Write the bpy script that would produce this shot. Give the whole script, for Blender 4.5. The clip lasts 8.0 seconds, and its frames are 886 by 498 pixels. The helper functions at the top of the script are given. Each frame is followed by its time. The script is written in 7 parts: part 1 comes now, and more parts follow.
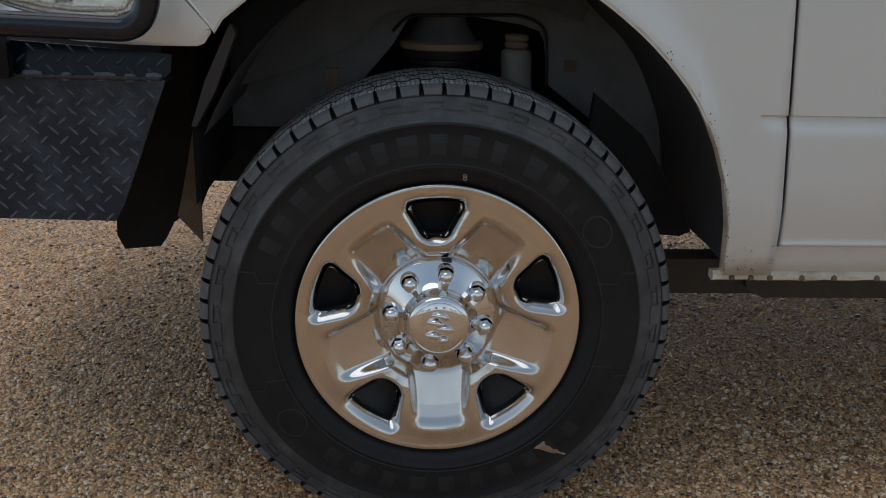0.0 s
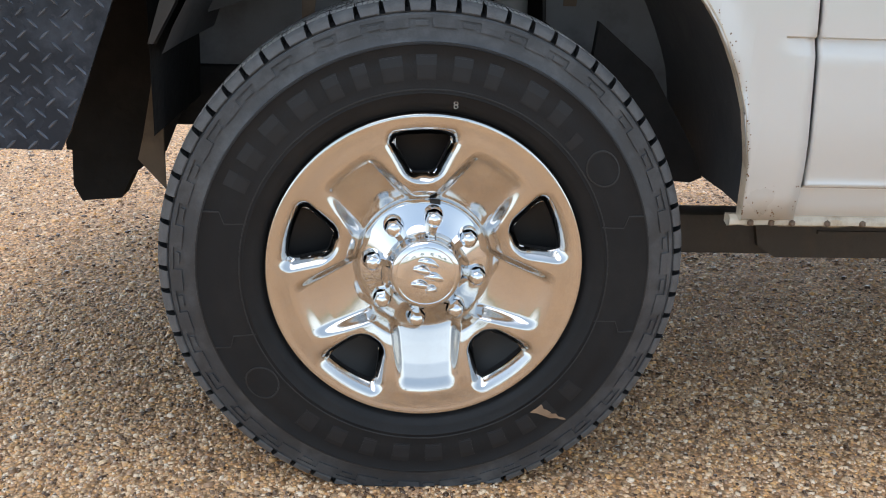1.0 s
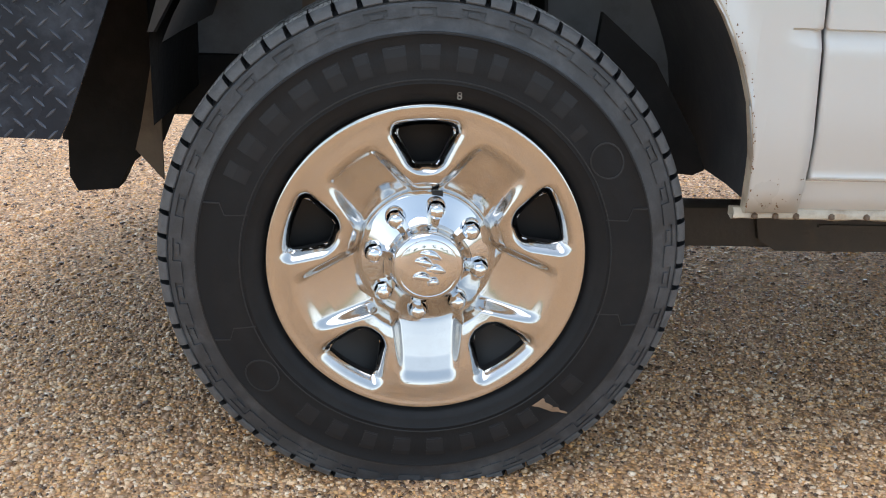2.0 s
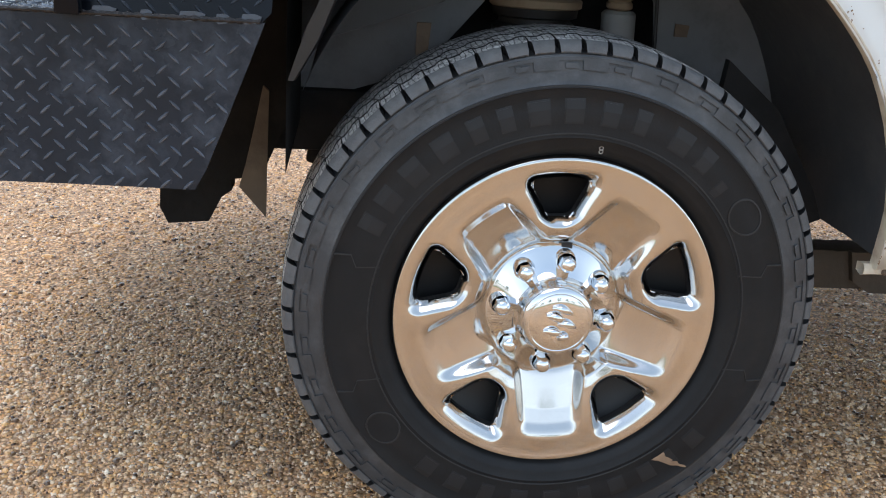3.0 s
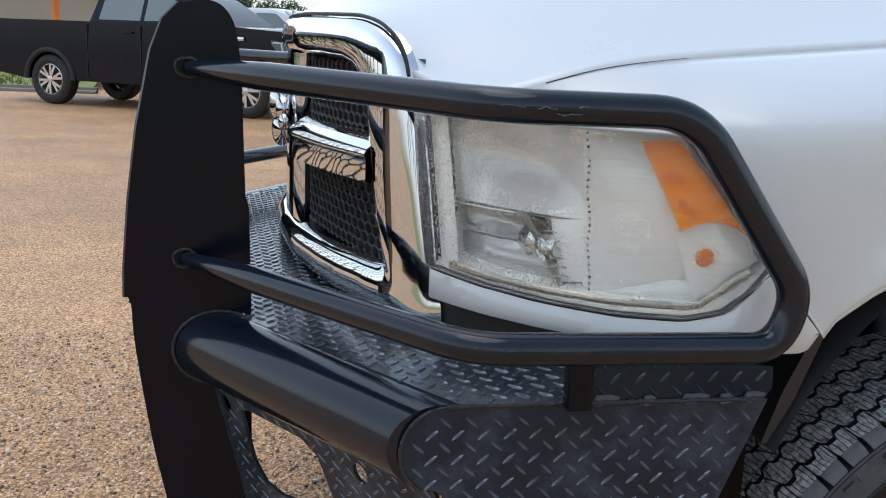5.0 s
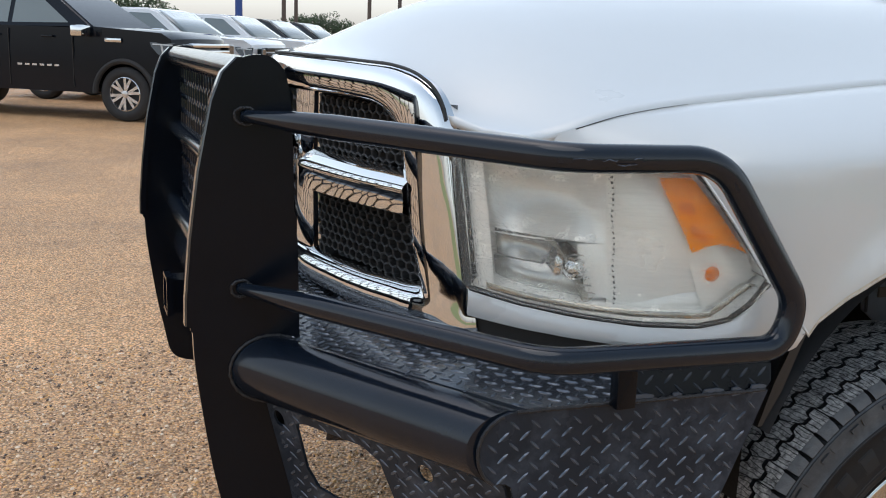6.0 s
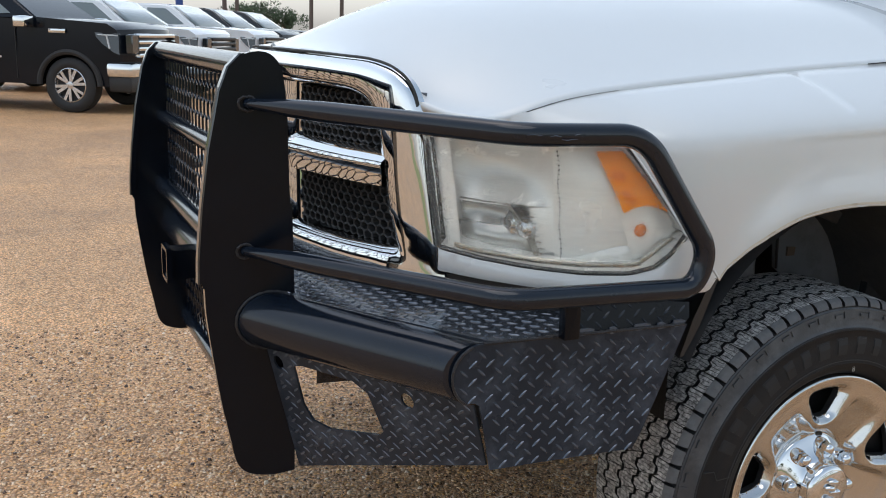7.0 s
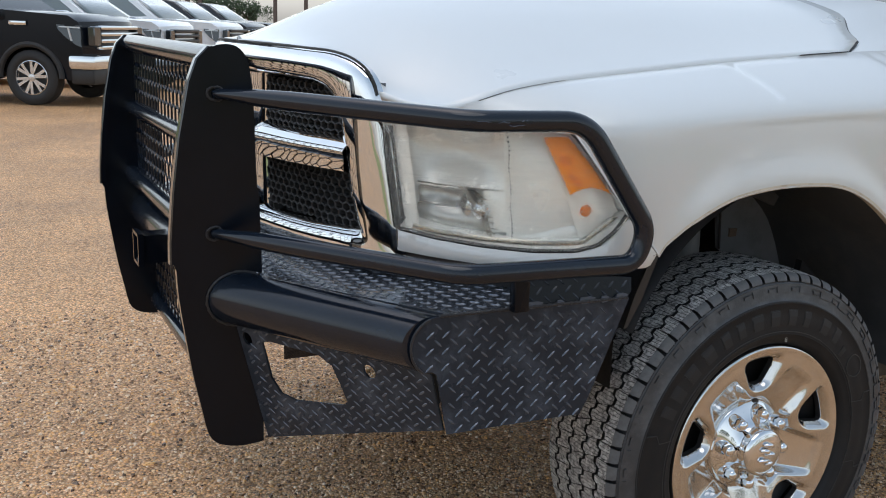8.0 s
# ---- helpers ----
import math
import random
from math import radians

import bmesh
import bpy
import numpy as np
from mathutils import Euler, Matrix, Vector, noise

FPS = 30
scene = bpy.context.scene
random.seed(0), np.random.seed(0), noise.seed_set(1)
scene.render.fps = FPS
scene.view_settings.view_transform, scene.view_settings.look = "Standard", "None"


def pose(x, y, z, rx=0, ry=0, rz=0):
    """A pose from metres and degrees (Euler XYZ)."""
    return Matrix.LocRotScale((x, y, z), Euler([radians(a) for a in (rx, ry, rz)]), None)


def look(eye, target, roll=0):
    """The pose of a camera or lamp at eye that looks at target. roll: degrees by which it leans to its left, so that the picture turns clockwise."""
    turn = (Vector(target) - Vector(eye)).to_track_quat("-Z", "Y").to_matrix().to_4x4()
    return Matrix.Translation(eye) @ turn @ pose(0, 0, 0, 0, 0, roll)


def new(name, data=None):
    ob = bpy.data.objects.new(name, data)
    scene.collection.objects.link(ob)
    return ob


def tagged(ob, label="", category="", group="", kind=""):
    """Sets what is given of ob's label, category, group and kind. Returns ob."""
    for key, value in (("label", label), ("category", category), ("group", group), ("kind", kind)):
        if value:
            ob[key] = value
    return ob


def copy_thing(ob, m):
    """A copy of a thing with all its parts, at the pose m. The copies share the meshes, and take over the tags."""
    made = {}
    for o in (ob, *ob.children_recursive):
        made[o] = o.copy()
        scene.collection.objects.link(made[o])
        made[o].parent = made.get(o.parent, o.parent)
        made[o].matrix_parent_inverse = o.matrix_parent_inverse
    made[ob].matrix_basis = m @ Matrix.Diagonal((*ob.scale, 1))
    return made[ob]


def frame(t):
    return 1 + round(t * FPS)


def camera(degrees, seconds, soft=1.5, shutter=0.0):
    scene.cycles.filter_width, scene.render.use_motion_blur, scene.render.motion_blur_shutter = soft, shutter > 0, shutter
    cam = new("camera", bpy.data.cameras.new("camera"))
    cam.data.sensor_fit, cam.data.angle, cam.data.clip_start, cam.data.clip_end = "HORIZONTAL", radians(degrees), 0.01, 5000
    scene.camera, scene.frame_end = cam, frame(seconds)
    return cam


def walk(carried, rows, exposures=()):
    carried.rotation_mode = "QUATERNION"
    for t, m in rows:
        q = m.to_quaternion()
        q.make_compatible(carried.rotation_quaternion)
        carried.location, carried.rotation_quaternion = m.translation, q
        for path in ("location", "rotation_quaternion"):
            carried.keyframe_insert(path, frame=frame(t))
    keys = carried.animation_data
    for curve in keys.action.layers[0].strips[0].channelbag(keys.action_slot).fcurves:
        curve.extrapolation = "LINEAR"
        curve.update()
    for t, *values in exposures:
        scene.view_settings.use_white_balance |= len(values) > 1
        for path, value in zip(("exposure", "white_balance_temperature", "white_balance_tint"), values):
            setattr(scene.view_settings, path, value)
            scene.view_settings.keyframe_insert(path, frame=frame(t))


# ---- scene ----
cam = camera(50.5, 8.0, soft=1.0)
PATH = [
    (0, (-0.098, -1.559, 1.035), (0.029, 0.341, 0.424), 1.6),
    (0.5, (-0.091, -1.459, 0.94), (0.052, 0.442, 0.333), 1.9),
    (1, (-0.09, -1.425, 0.893), (0.068, 0.472, 0.28), 2.1),
    (2.3, (-0.125, -1.398, 0.887), (0.058, 0.488, 0.245), 2.7),
    (2.5, (-0.157, -1.383, 0.897), (0.03, 0.499, 0.245), 3.0),
    (3, (-0.333, -1.332, 0.956), (-0.12, 0.55, 0.313), 3.8),
    (3.5, (-0.563, -1.253, 1.067), (-0.328, 0.644, 0.476), 3.7),
    (4, (-0.761, -1.181, 1.143), (-0.487, 0.728, 0.612), 3.2),
    (4.5, (-0.94, -1.087, 1.194), (-0.598, 0.826, 0.721), 2.4),
    (5, (-1.116, -1.024, 1.241), (-0.645, 0.873, 0.817), 2.4),
    (5.2, (-1.173, -1.025, 1.251), (-0.654, 0.862, 0.838), 2.5),
    (6.3, (-1.476, -1.171, 1.333), (-0.7, 0.621, 0.9), 2.0),
    (6.5, (-1.508, -1.222, 1.336), (-0.714, 0.561, 0.901), 2.0),
    (7, (-1.563, -1.353, 1.332), (-0.734, 0.412, 0.886), 1.8),
    (7.5, (-1.595, -1.436, 1.331), (-0.734, 0.311, 0.878), 1.8),
    (8, (-1.599, -1.469, 1.336), (-0.708, 0.262, 0.876), 1.8),
]
walk(cam, [(t, look(eye, target, roll)) for t, eye, target, roll in PATH],
     exposures=[(0.0, -0.65, 6500, 10), (0.2, 0.0, 6500, 10), (0.5, 0.45, 6500, 10), (0.8, 0.60, 6500, 10), (2.5, 0.62, 6500, 10), (3.0, 0.65, 6350, 10), (3.5, 0.65, 6050, 10), (4.0, 0.62, 5950, 10),
                (4.5, 0.35, 5950, 10), (4.8, 0.17, 6080, 10), (5.2, 0.0, 6320, 10), (6.3, 0.0, 6500, 10), (8.0, 0.0, 6500, 10)])

# ---- sky and sun: overcast ----
world = bpy.data.worlds.new("sky")
scene.world = world
world.use_nodes = True
wn = world.node_tree.nodes
sky = wn.new("ShaderNodeTexSky")
sky.sky_type, sky.sun_disc = "NISHITA", False
sky.sun_elevation, sky.sun_rotation = radians(72), radians(330)
sky.dust_density, sky.air_density, sky.ozone_density = 1.5, 1.0, 2.0
pale = wn.new("ShaderNodeHueSaturation")
world.node_tree.links.new(sky.outputs[0], pale.inputs["Color"])
world.node_tree.links.new(pale.outputs[0], wn["Background"].inputs[0])
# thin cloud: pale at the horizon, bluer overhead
where = wn.new("ShaderNodeTexCoord")
split = wn.new("ShaderNodeSeparateXYZ")
fall = wn.new("ShaderNodeMapRange")
fall.inputs["From Min"].default_value, fall.inputs["From Max"].default_value = 0.0, 0.9
fall.inputs["To Min"].default_value, fall.inputs["To Max"].default_value = 0.275, 0.215
world.node_tree.links.new(where.outputs["Generated"], split.inputs[0])
blue = wn.new("ShaderNodeMapRange")
blue.inputs["From Min"].default_value, blue.inputs["From Max"].default_value = 0.05, 0.75
blue.inputs["To Min"].default_value, blue.inputs["To Max"].default_value = 0.34, 0.72
pale.inputs["Hue"].default_value = 0.482
world.node_tree.links.new(split.outputs["Z"], blue.inputs["Value"])
world.node_tree.links.new(blue.outputs["Result"], pale.inputs["Saturation"])
world.node_tree.links.new(split.outputs["Z"], fall.inputs["Value"])
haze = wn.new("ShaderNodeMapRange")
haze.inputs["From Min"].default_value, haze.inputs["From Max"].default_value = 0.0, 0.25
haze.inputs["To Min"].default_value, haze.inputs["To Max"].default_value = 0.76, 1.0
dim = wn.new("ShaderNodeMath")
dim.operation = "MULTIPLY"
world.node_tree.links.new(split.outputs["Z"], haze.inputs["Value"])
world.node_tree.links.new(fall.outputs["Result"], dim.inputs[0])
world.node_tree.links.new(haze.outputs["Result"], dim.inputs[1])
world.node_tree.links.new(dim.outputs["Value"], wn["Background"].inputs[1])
sun = new("sun", bpy.data.lights.new("sun", "SUN"))
sun.data.energy, sun.data.angle, sun.data.color = 0.55, radians(40), (1.0, 0.99, 0.975)
sun.matrix_world = look((-3.0, -2.6, 12.0), (0, 0, 0))

# ---- materials ----
def material(name, base, rough=0.5, metal=0.0, vary=0.12, scale=8.0, bump=0.0, bscale=60.0, coat=0.0, stain=None, amount=0.4, sscale=3.0, island=0.0, obrand=0.0, ior=1.5, spec=0.5):
    m = bpy.data.materials.new(name)
    m.use_nodes = True
    nt, p = m.node_tree, m.node_tree.nodes["Principled BSDF"]
    lk = nt.links.new
    tc = nt.nodes.new("ShaderNodeTexCoord")
    n1 = nt.nodes.new("ShaderNodeTexNoise")
    n1.inputs["Scale"].default_value, n1.inputs["Detail"].default_value = scale, 8
    lk(tc.outputs["Object"], n1.inputs["Vector"])
    mx = nt.nodes.new("ShaderNodeMix")
    mx.data_type = "RGBA"
    mx.inputs["A"].default_value = [c * (1 - vary) for c in base] + [1]
    mx.inputs["B"].default_value = [min(1, c * (1 + vary)) for c in base] + [1]
    lk(n1.outputs["Fac"], mx.inputs["Factor"])
    col = mx.outputs["Result"]
    if stain:
        n2 = nt.nodes.new("ShaderNodeTexNoise")
        n2.inputs["Scale"].default_value, n2.inputs["Detail"].default_value, n2.inputs["Roughness"].default_value = sscale, 10, 0.65
        lk(tc.outputs["Object"], n2.inputs["Vector"])
        rp = nt.nodes.new("ShaderNodeValToRGB")
        rp.color_ramp.elements[0].position, rp.color_ramp.elements[1].position = 0.48, 0.72
        rp.color_ramp.elements[1].color = (amount, amount, amount, 1)
        lk(n2.outputs["Fac"], rp.inputs["Fac"])
        m2 = nt.nodes.new("ShaderNodeMix")
        m2.data_type = "RGBA"
        lk(rp.outputs["Color"], m2.inputs["Factor"])
        lk(col, m2.inputs["A"])
        m2.inputs["B"].default_value = (*stain, 1)
        col = m2.outputs["Result"]
    if island or obrand:
        src = nt.nodes.new("ShaderNodeNewGeometry") if island else nt.nodes.new("ShaderNodeObjectInfo")
        hs = nt.nodes.new("ShaderNodeHueSaturation")
        mr = nt.nodes.new("ShaderNodeMapRange")
        mr.inputs["To Min"].default_value, mr.inputs["To Max"].default_value = 1 - (island or obrand), 1 + (island or obrand)
        lk(src.outputs["Random Per Island" if island else "Random"], mr.inputs["Value"])
        lk(mr.outputs["Result"], hs.inputs["Value"])
        lk(col, hs.inputs["Color"])
        col = hs.outputs["Color"]
    lk(col, p.inputs["Base Color"])
    rr = nt.nodes.new("ShaderNodeMapRange")
    rr.inputs["To Min"].default_value, rr.inputs["To Max"].default_value = max(0.02, rough * 0.75), min(1, rough * 1.25)
    lk(n1.outputs["Fac"], rr.inputs["Value"])
    lk(rr.outputs["Result"], p.inputs["Roughness"])
    p.inputs["Metallic"].default_value = metal
    p.inputs["Coat Weight"].default_value = coat
    p.inputs["Coat Roughness"].default_value = 0.04
    p.inputs["IOR"].default_value = ior
    p.inputs["Specular IOR Level"].default_value = spec
    if bump:
        n3 = nt.nodes.new("ShaderNodeTexNoise")
        n3.inputs["Scale"].default_value, n3.inputs["Detail"].default_value = bscale, 6
        lk(tc.outputs["Object"], n3.inputs["Vector"])
        b = nt.nodes.new("ShaderNodeBump")
        b.inputs["Strength"].default_value, b.inputs["Distance"].default_value = bump, 0.01
        lk(n3.outputs["Fac"], b.inputs["Height"])
        lk(b.outputs["Normal"], p.inputs["Normal"])
    return m


def glassy(name, tint, rough=0.05, ior=1.45):
    m = bpy.data.materials.new(name)
    m.use_nodes = True
    p = m.node_tree.nodes["Principled BSDF"]
    p.inputs["Base Color"].default_value = (*tint, 1)
    p.inputs["Transmission Weight"].default_value = 1.0
    p.inputs["Roughness"].default_value, p.inputs["IOR"].default_value = rough, ior
    return m


WHITE = material("white_paint", (0.625, 0.640, 0.632), 0.30, vary=0.02, scale=3, coat=1.0, stain=(0.60, 0.58, 0.53), amount=0.10, sscale=5)
WHITE_DIRTY = material("grimy_white_paint", (0.58, 0.53, 0.43), 0.4, vary=0.06, scale=12, coat=0.5, stain=(0.22, 0.135, 0.07), amount=0.75, sscale=24)
CHROME = material("chrome", (0.62, 0.61, 0.595), 0.11, 1.0, vary=0.03, scale=20, stain=(0.45, 0.38, 0.30), amount=0.16, sscale=14)
CHROME_CLEAN = material("bright_chrome", (0.76, 0.77, 0.78), 0.04, 1.0, vary=0.02, scale=20)
RUBBER = material("tyre_rubber", (0.0120, 0.0129, 0.0146), 0.6, spec=0.25, vary=0.2, scale=9, bump=0.06, bscale=240, stain=(0.035, 0.034, 0.033), amount=0.35, sscale=7)
RUBBER_DUSTY = material("dusty_sidewall_rubber", (0.042, 0.046, 0.052), 0.5, spec=0.5, vary=0.5, scale=16, bump=0.10, bscale=200, stain=(0.110, 0.118, 0.128), amount=0.75, sscale=14)
RUBBER_LETTER = material("letter_rubber", (0.0185, 0.0198, 0.0220), 0.55, vary=0.3, scale=30, spec=0.3)
RUBBER_MARK = material("raised_rubber", (0.030, 0.032, 0.035), 0.5, spec=0.3, vary=0.2, scale=30, stain=(0.04, 0.04, 0.039), amount=0.5, sscale=22)
BLACK_TUBE = material("black_enamel", (0.0070, 0.0115, 0.0200), 0.14, vary=0.25, scale=14, bump=0.012, bscale=160, spec=0.36, coat=0.2, stain=(0.010, 0.011, 0.013), amount=0.3, sscale=16)
BLACK_PLATE = material("black_plate_enamel", (0.0036, 0.0056, 0.0100), 0.18, vary=0.3, scale=10, bump=0.02, bscale=140, spec=0.20, stain=(0.007, 0.008, 0.010), amount=0.4, sscale=9)
# plate edges: some wear, and reflected sky put into a paler metal
PLATE_EDGE = material("worn_lit_plate_edge", (0.050, 0.055, 0.058), 0.16, 0.5, vary=0.3, scale=20, spec=0.7, coat=0.6)
TREADPLATE = material("black_diamond_plate", (0.022, 0.029, 0.041), 0.26, vary=0.4, scale=22, bump=0.08, bscale=120, spec=0.22, stain=(0.090, 0.110, 0.142), amount=0.55, sscale=13)
DECK = material("scuffed_diamond_plate", (0.036, 0.044, 0.058), 0.20, 0.35, vary=0.3, scale=22, bump=0.06, bscale=120, coat=0.3, stain=(0.12, 0.13, 0.14), amount=0.5, sscale=9)
LINER = material("black_liner_plastic", (0.16, 0.172, 0.190), 0.55, vary=0.5, scale=5, bump=0.1, bscale=40, stain=(0.040, 0.043, 0.048), amount=0.9, sscale=4)
ARCH_PLASTIC = material("dusty_arch_plastic", (0.050, 0.055, 0.062), 0.6, vary=0.5, scale=9, bump=0.15, bscale=40, stain=(0.095, 0.095, 0.094), amount=0.5, sscale=11)
PLASTIC = material("black_plastic", (0.018, 0.018, 0.019), 0.5, vary=0.2, scale=14)
SEAT_TAN = material("dusty_tan_steel", (0.36, 0.275, 0.19), 0.8, vary=0.3, scale=14, bump=0.1, bscale=60, stain=(0.20, 0.14, 0.09), amount=0.7, sscale=14)
REDGLASS_TRUCK = material("red_lamp_plastic", (0.45, 0.015, 0.012), 0.2, vary=0.1, coat=1.0)
SPECK = material("rust_spot", (0.20, 0.12, 0.065), 0.8, vary=0.4, scale=60)
MUDDY = material("muddy_rubber", (0.15, 0.125, 0.098), 0.8, vary=0.35, scale=20, bump=0.2, bscale=70, stain=(0.05, 0.043, 0.036), amount=0.7, sscale=9)
RUST = material("rusty_steel", (0.17, 0.125, 0.09), 0.8, vary=0.35, scale=18, bump=0.2, bscale=70, stain=(0.03, 0.027, 0.025), amount=0.8, sscale=9)
FRAME_STEEL = material("undersealed_steel", (0.070, 0.060, 0.050), 0.75, vary=0.4, scale=14, bump=0.3, bscale=60, stain=(0.11, 0.080, 0.052), amount=0.6, sscale=8)
# near-black base that holds the shade under the truck's front
UNDER_SHADE = material("shaded_underbody", (0.0200, 0.0205, 0.0215), 0.85, vary=0.5, scale=16, bump=0.3, bscale=50, spec=0.12, stain=(0.036, 0.034, 0.032), amount=0.6, sscale=9)
CHEEK = material("grey_shoulder_rubber", (0.105, 0.110, 0.117), 0.7, vary=0.5, scale=60, bump=0.2, bscale=200, stain=(0.115, 0.117, 0.118), amount=0.7, sscale=40)
GREY_STEEL = material("grey_painted_steel", (0.34, 0.355, 0.36), 0.5, vary=0.2, scale=20)
REFLECTOR = material("lamp_reflector", (0.86, 0.85, 0.81), 0.26, 0.25, vary=0.04, scale=20)
LAMP_TRIM = material("bronzed_lamp_trim", (0.42, 0.38, 0.32), 0.12, 0.9, vary=0.2, scale=30)
AMBER = material("amber_plastic", (1.0, 0.27, 0.0), 0.4, vary=0.12, scale=60, spec=0.2)
AMBER_DARK = material("deep_amber_plastic", (0.86, 0.185, 0.0), 0.35, vary=0.3, scale=90, spec=0.3)
LAMP_MIRROR = material("lamp_mirror", (0.52, 0.51, 0.48), 0.2, 0.7, vary=0.15, scale=30)
SEAL = material("black_seal_rubber", (0.02, 0.02, 0.02), 0.6, vary=0.1)
WELD = material("weld_bead", (0.03, 0.03, 0.033), 0.35, 0.3, vary=0.4, scale=80, bump=0.5, bscale=120)
CHIP = material("worn_bare_metal", (0.085, 0.110, 0.150), 0.4, 0.3, vary=0.3, scale=60)
# lugs paler than their plates: the crest highlights are put into the base colour
GLINT_LUG = material("highlit_plate_lug", (0.105, 0.128, 0.165), 0.18, 0.35, vary=0.5, scale=40, spec=0.6)
DECK_LUG = material("highlit_deck_lug", (0.105, 0.122, 0.148), 0.16, 0.5, vary=0.5, scale=30, coat=0.3)
CHALK = material("white_marking", (0.30, 0.29, 0.27), 0.8, vary=0.3, scale=90)
RUBBER_TAN = material("scraped_rubber", (0.27, 0.18, 0.115), 0.8, vary=0.4, scale=60)
LENS = glassy("lens_polycarbonate", (0.98, 0.975, 0.95), 0.10, 1.22)
# paler base than WINDOW: reflected sky painted into the glass
WINDSHIELD = material("sky_pale_glass", (0.16, 0.19, 0.19), 0.06, vary=0.1, scale=1, coat=1.0)
WINDOW = material("tinted_window", (0.02, 0.025, 0.027), 0.06, vary=0.1, scale=1, coat=1.0)


def hazed_lens():
    """Clear lens that is yellowed and scratched in patches, with water drops."""
    nt = LENS.node_tree
    p = nt.nodes["Principled BSDF"]
    tc = nt.nodes.new("ShaderNodeTexCoord")
    mp = nt.nodes.new("ShaderNodeMapping")
    mp.inputs["Scale"].default_value = (7, 7, 110)
    n = nt.nodes.new("ShaderNodeTexNoise")
    n.inputs["Scale"].default_value, n.inputs["Detail"].default_value = 3.0, 10
    nt.links.new(tc.outputs["Object"], mp.inputs["Vector"])
    nt.links.new(mp.outputs["Vector"], n.inputs["Vector"])
    r = nt.nodes.new("ShaderNodeMapRange")
    r.inputs["From Min"].default_value, r.inputs["From Max"].default_value = 0.35, 0.7
    r.inputs["To Min"].default_value, r.inputs["To Max"].default_value = 0.01, 0.12
    nt.links.new(n.outputs["Fac"], r.inputs["Value"])
    nt.links.new(r.outputs["Result"], p.inputs["Roughness"])
    t = nt.nodes.new("ShaderNodeMapRange")
    t.inputs["From Min"].default_value, t.inputs["From Max"].default_value = 0.42, 0.74
    t.inputs["To Min"].default_value, t.inputs["To Max"].default_value = 0.99, 0.935
    nt.links.new(n.outputs["Fac"], t.inputs["Value"])
    nt.links.new(t.outputs["Result"], p.inputs["Transmission Weight"])
    v = nt.nodes.new("ShaderNodeTexVoronoi")
    v.inputs["Scale"].default_value = 270
    nt.links.new(tc.outputs["Object"], v.inputs["Vector"])
    dr = nt.nodes.new("ShaderNodeMapRange")
    dr.inputs["From Min"].default_value, dr.inputs["From Max"].default_value = 0.15, 0.35
    dr.inputs["To Min"].default_value, dr.inputs["To Max"].default_value = 1, 0
    nt.links.new(v.outputs["Distance"], dr.inputs["Value"])
    b = nt.nodes.new("ShaderNodeBump")
    b.inputs["Strength"].default_value, b.inputs["Distance"].default_value = 0.6, 0.002
    nt.links.new(dr.outputs["Result"], b.inputs["Height"])
    nt.links.new(b.outputs["Normal"], p.inputs["Normal"])


hazed_lens()


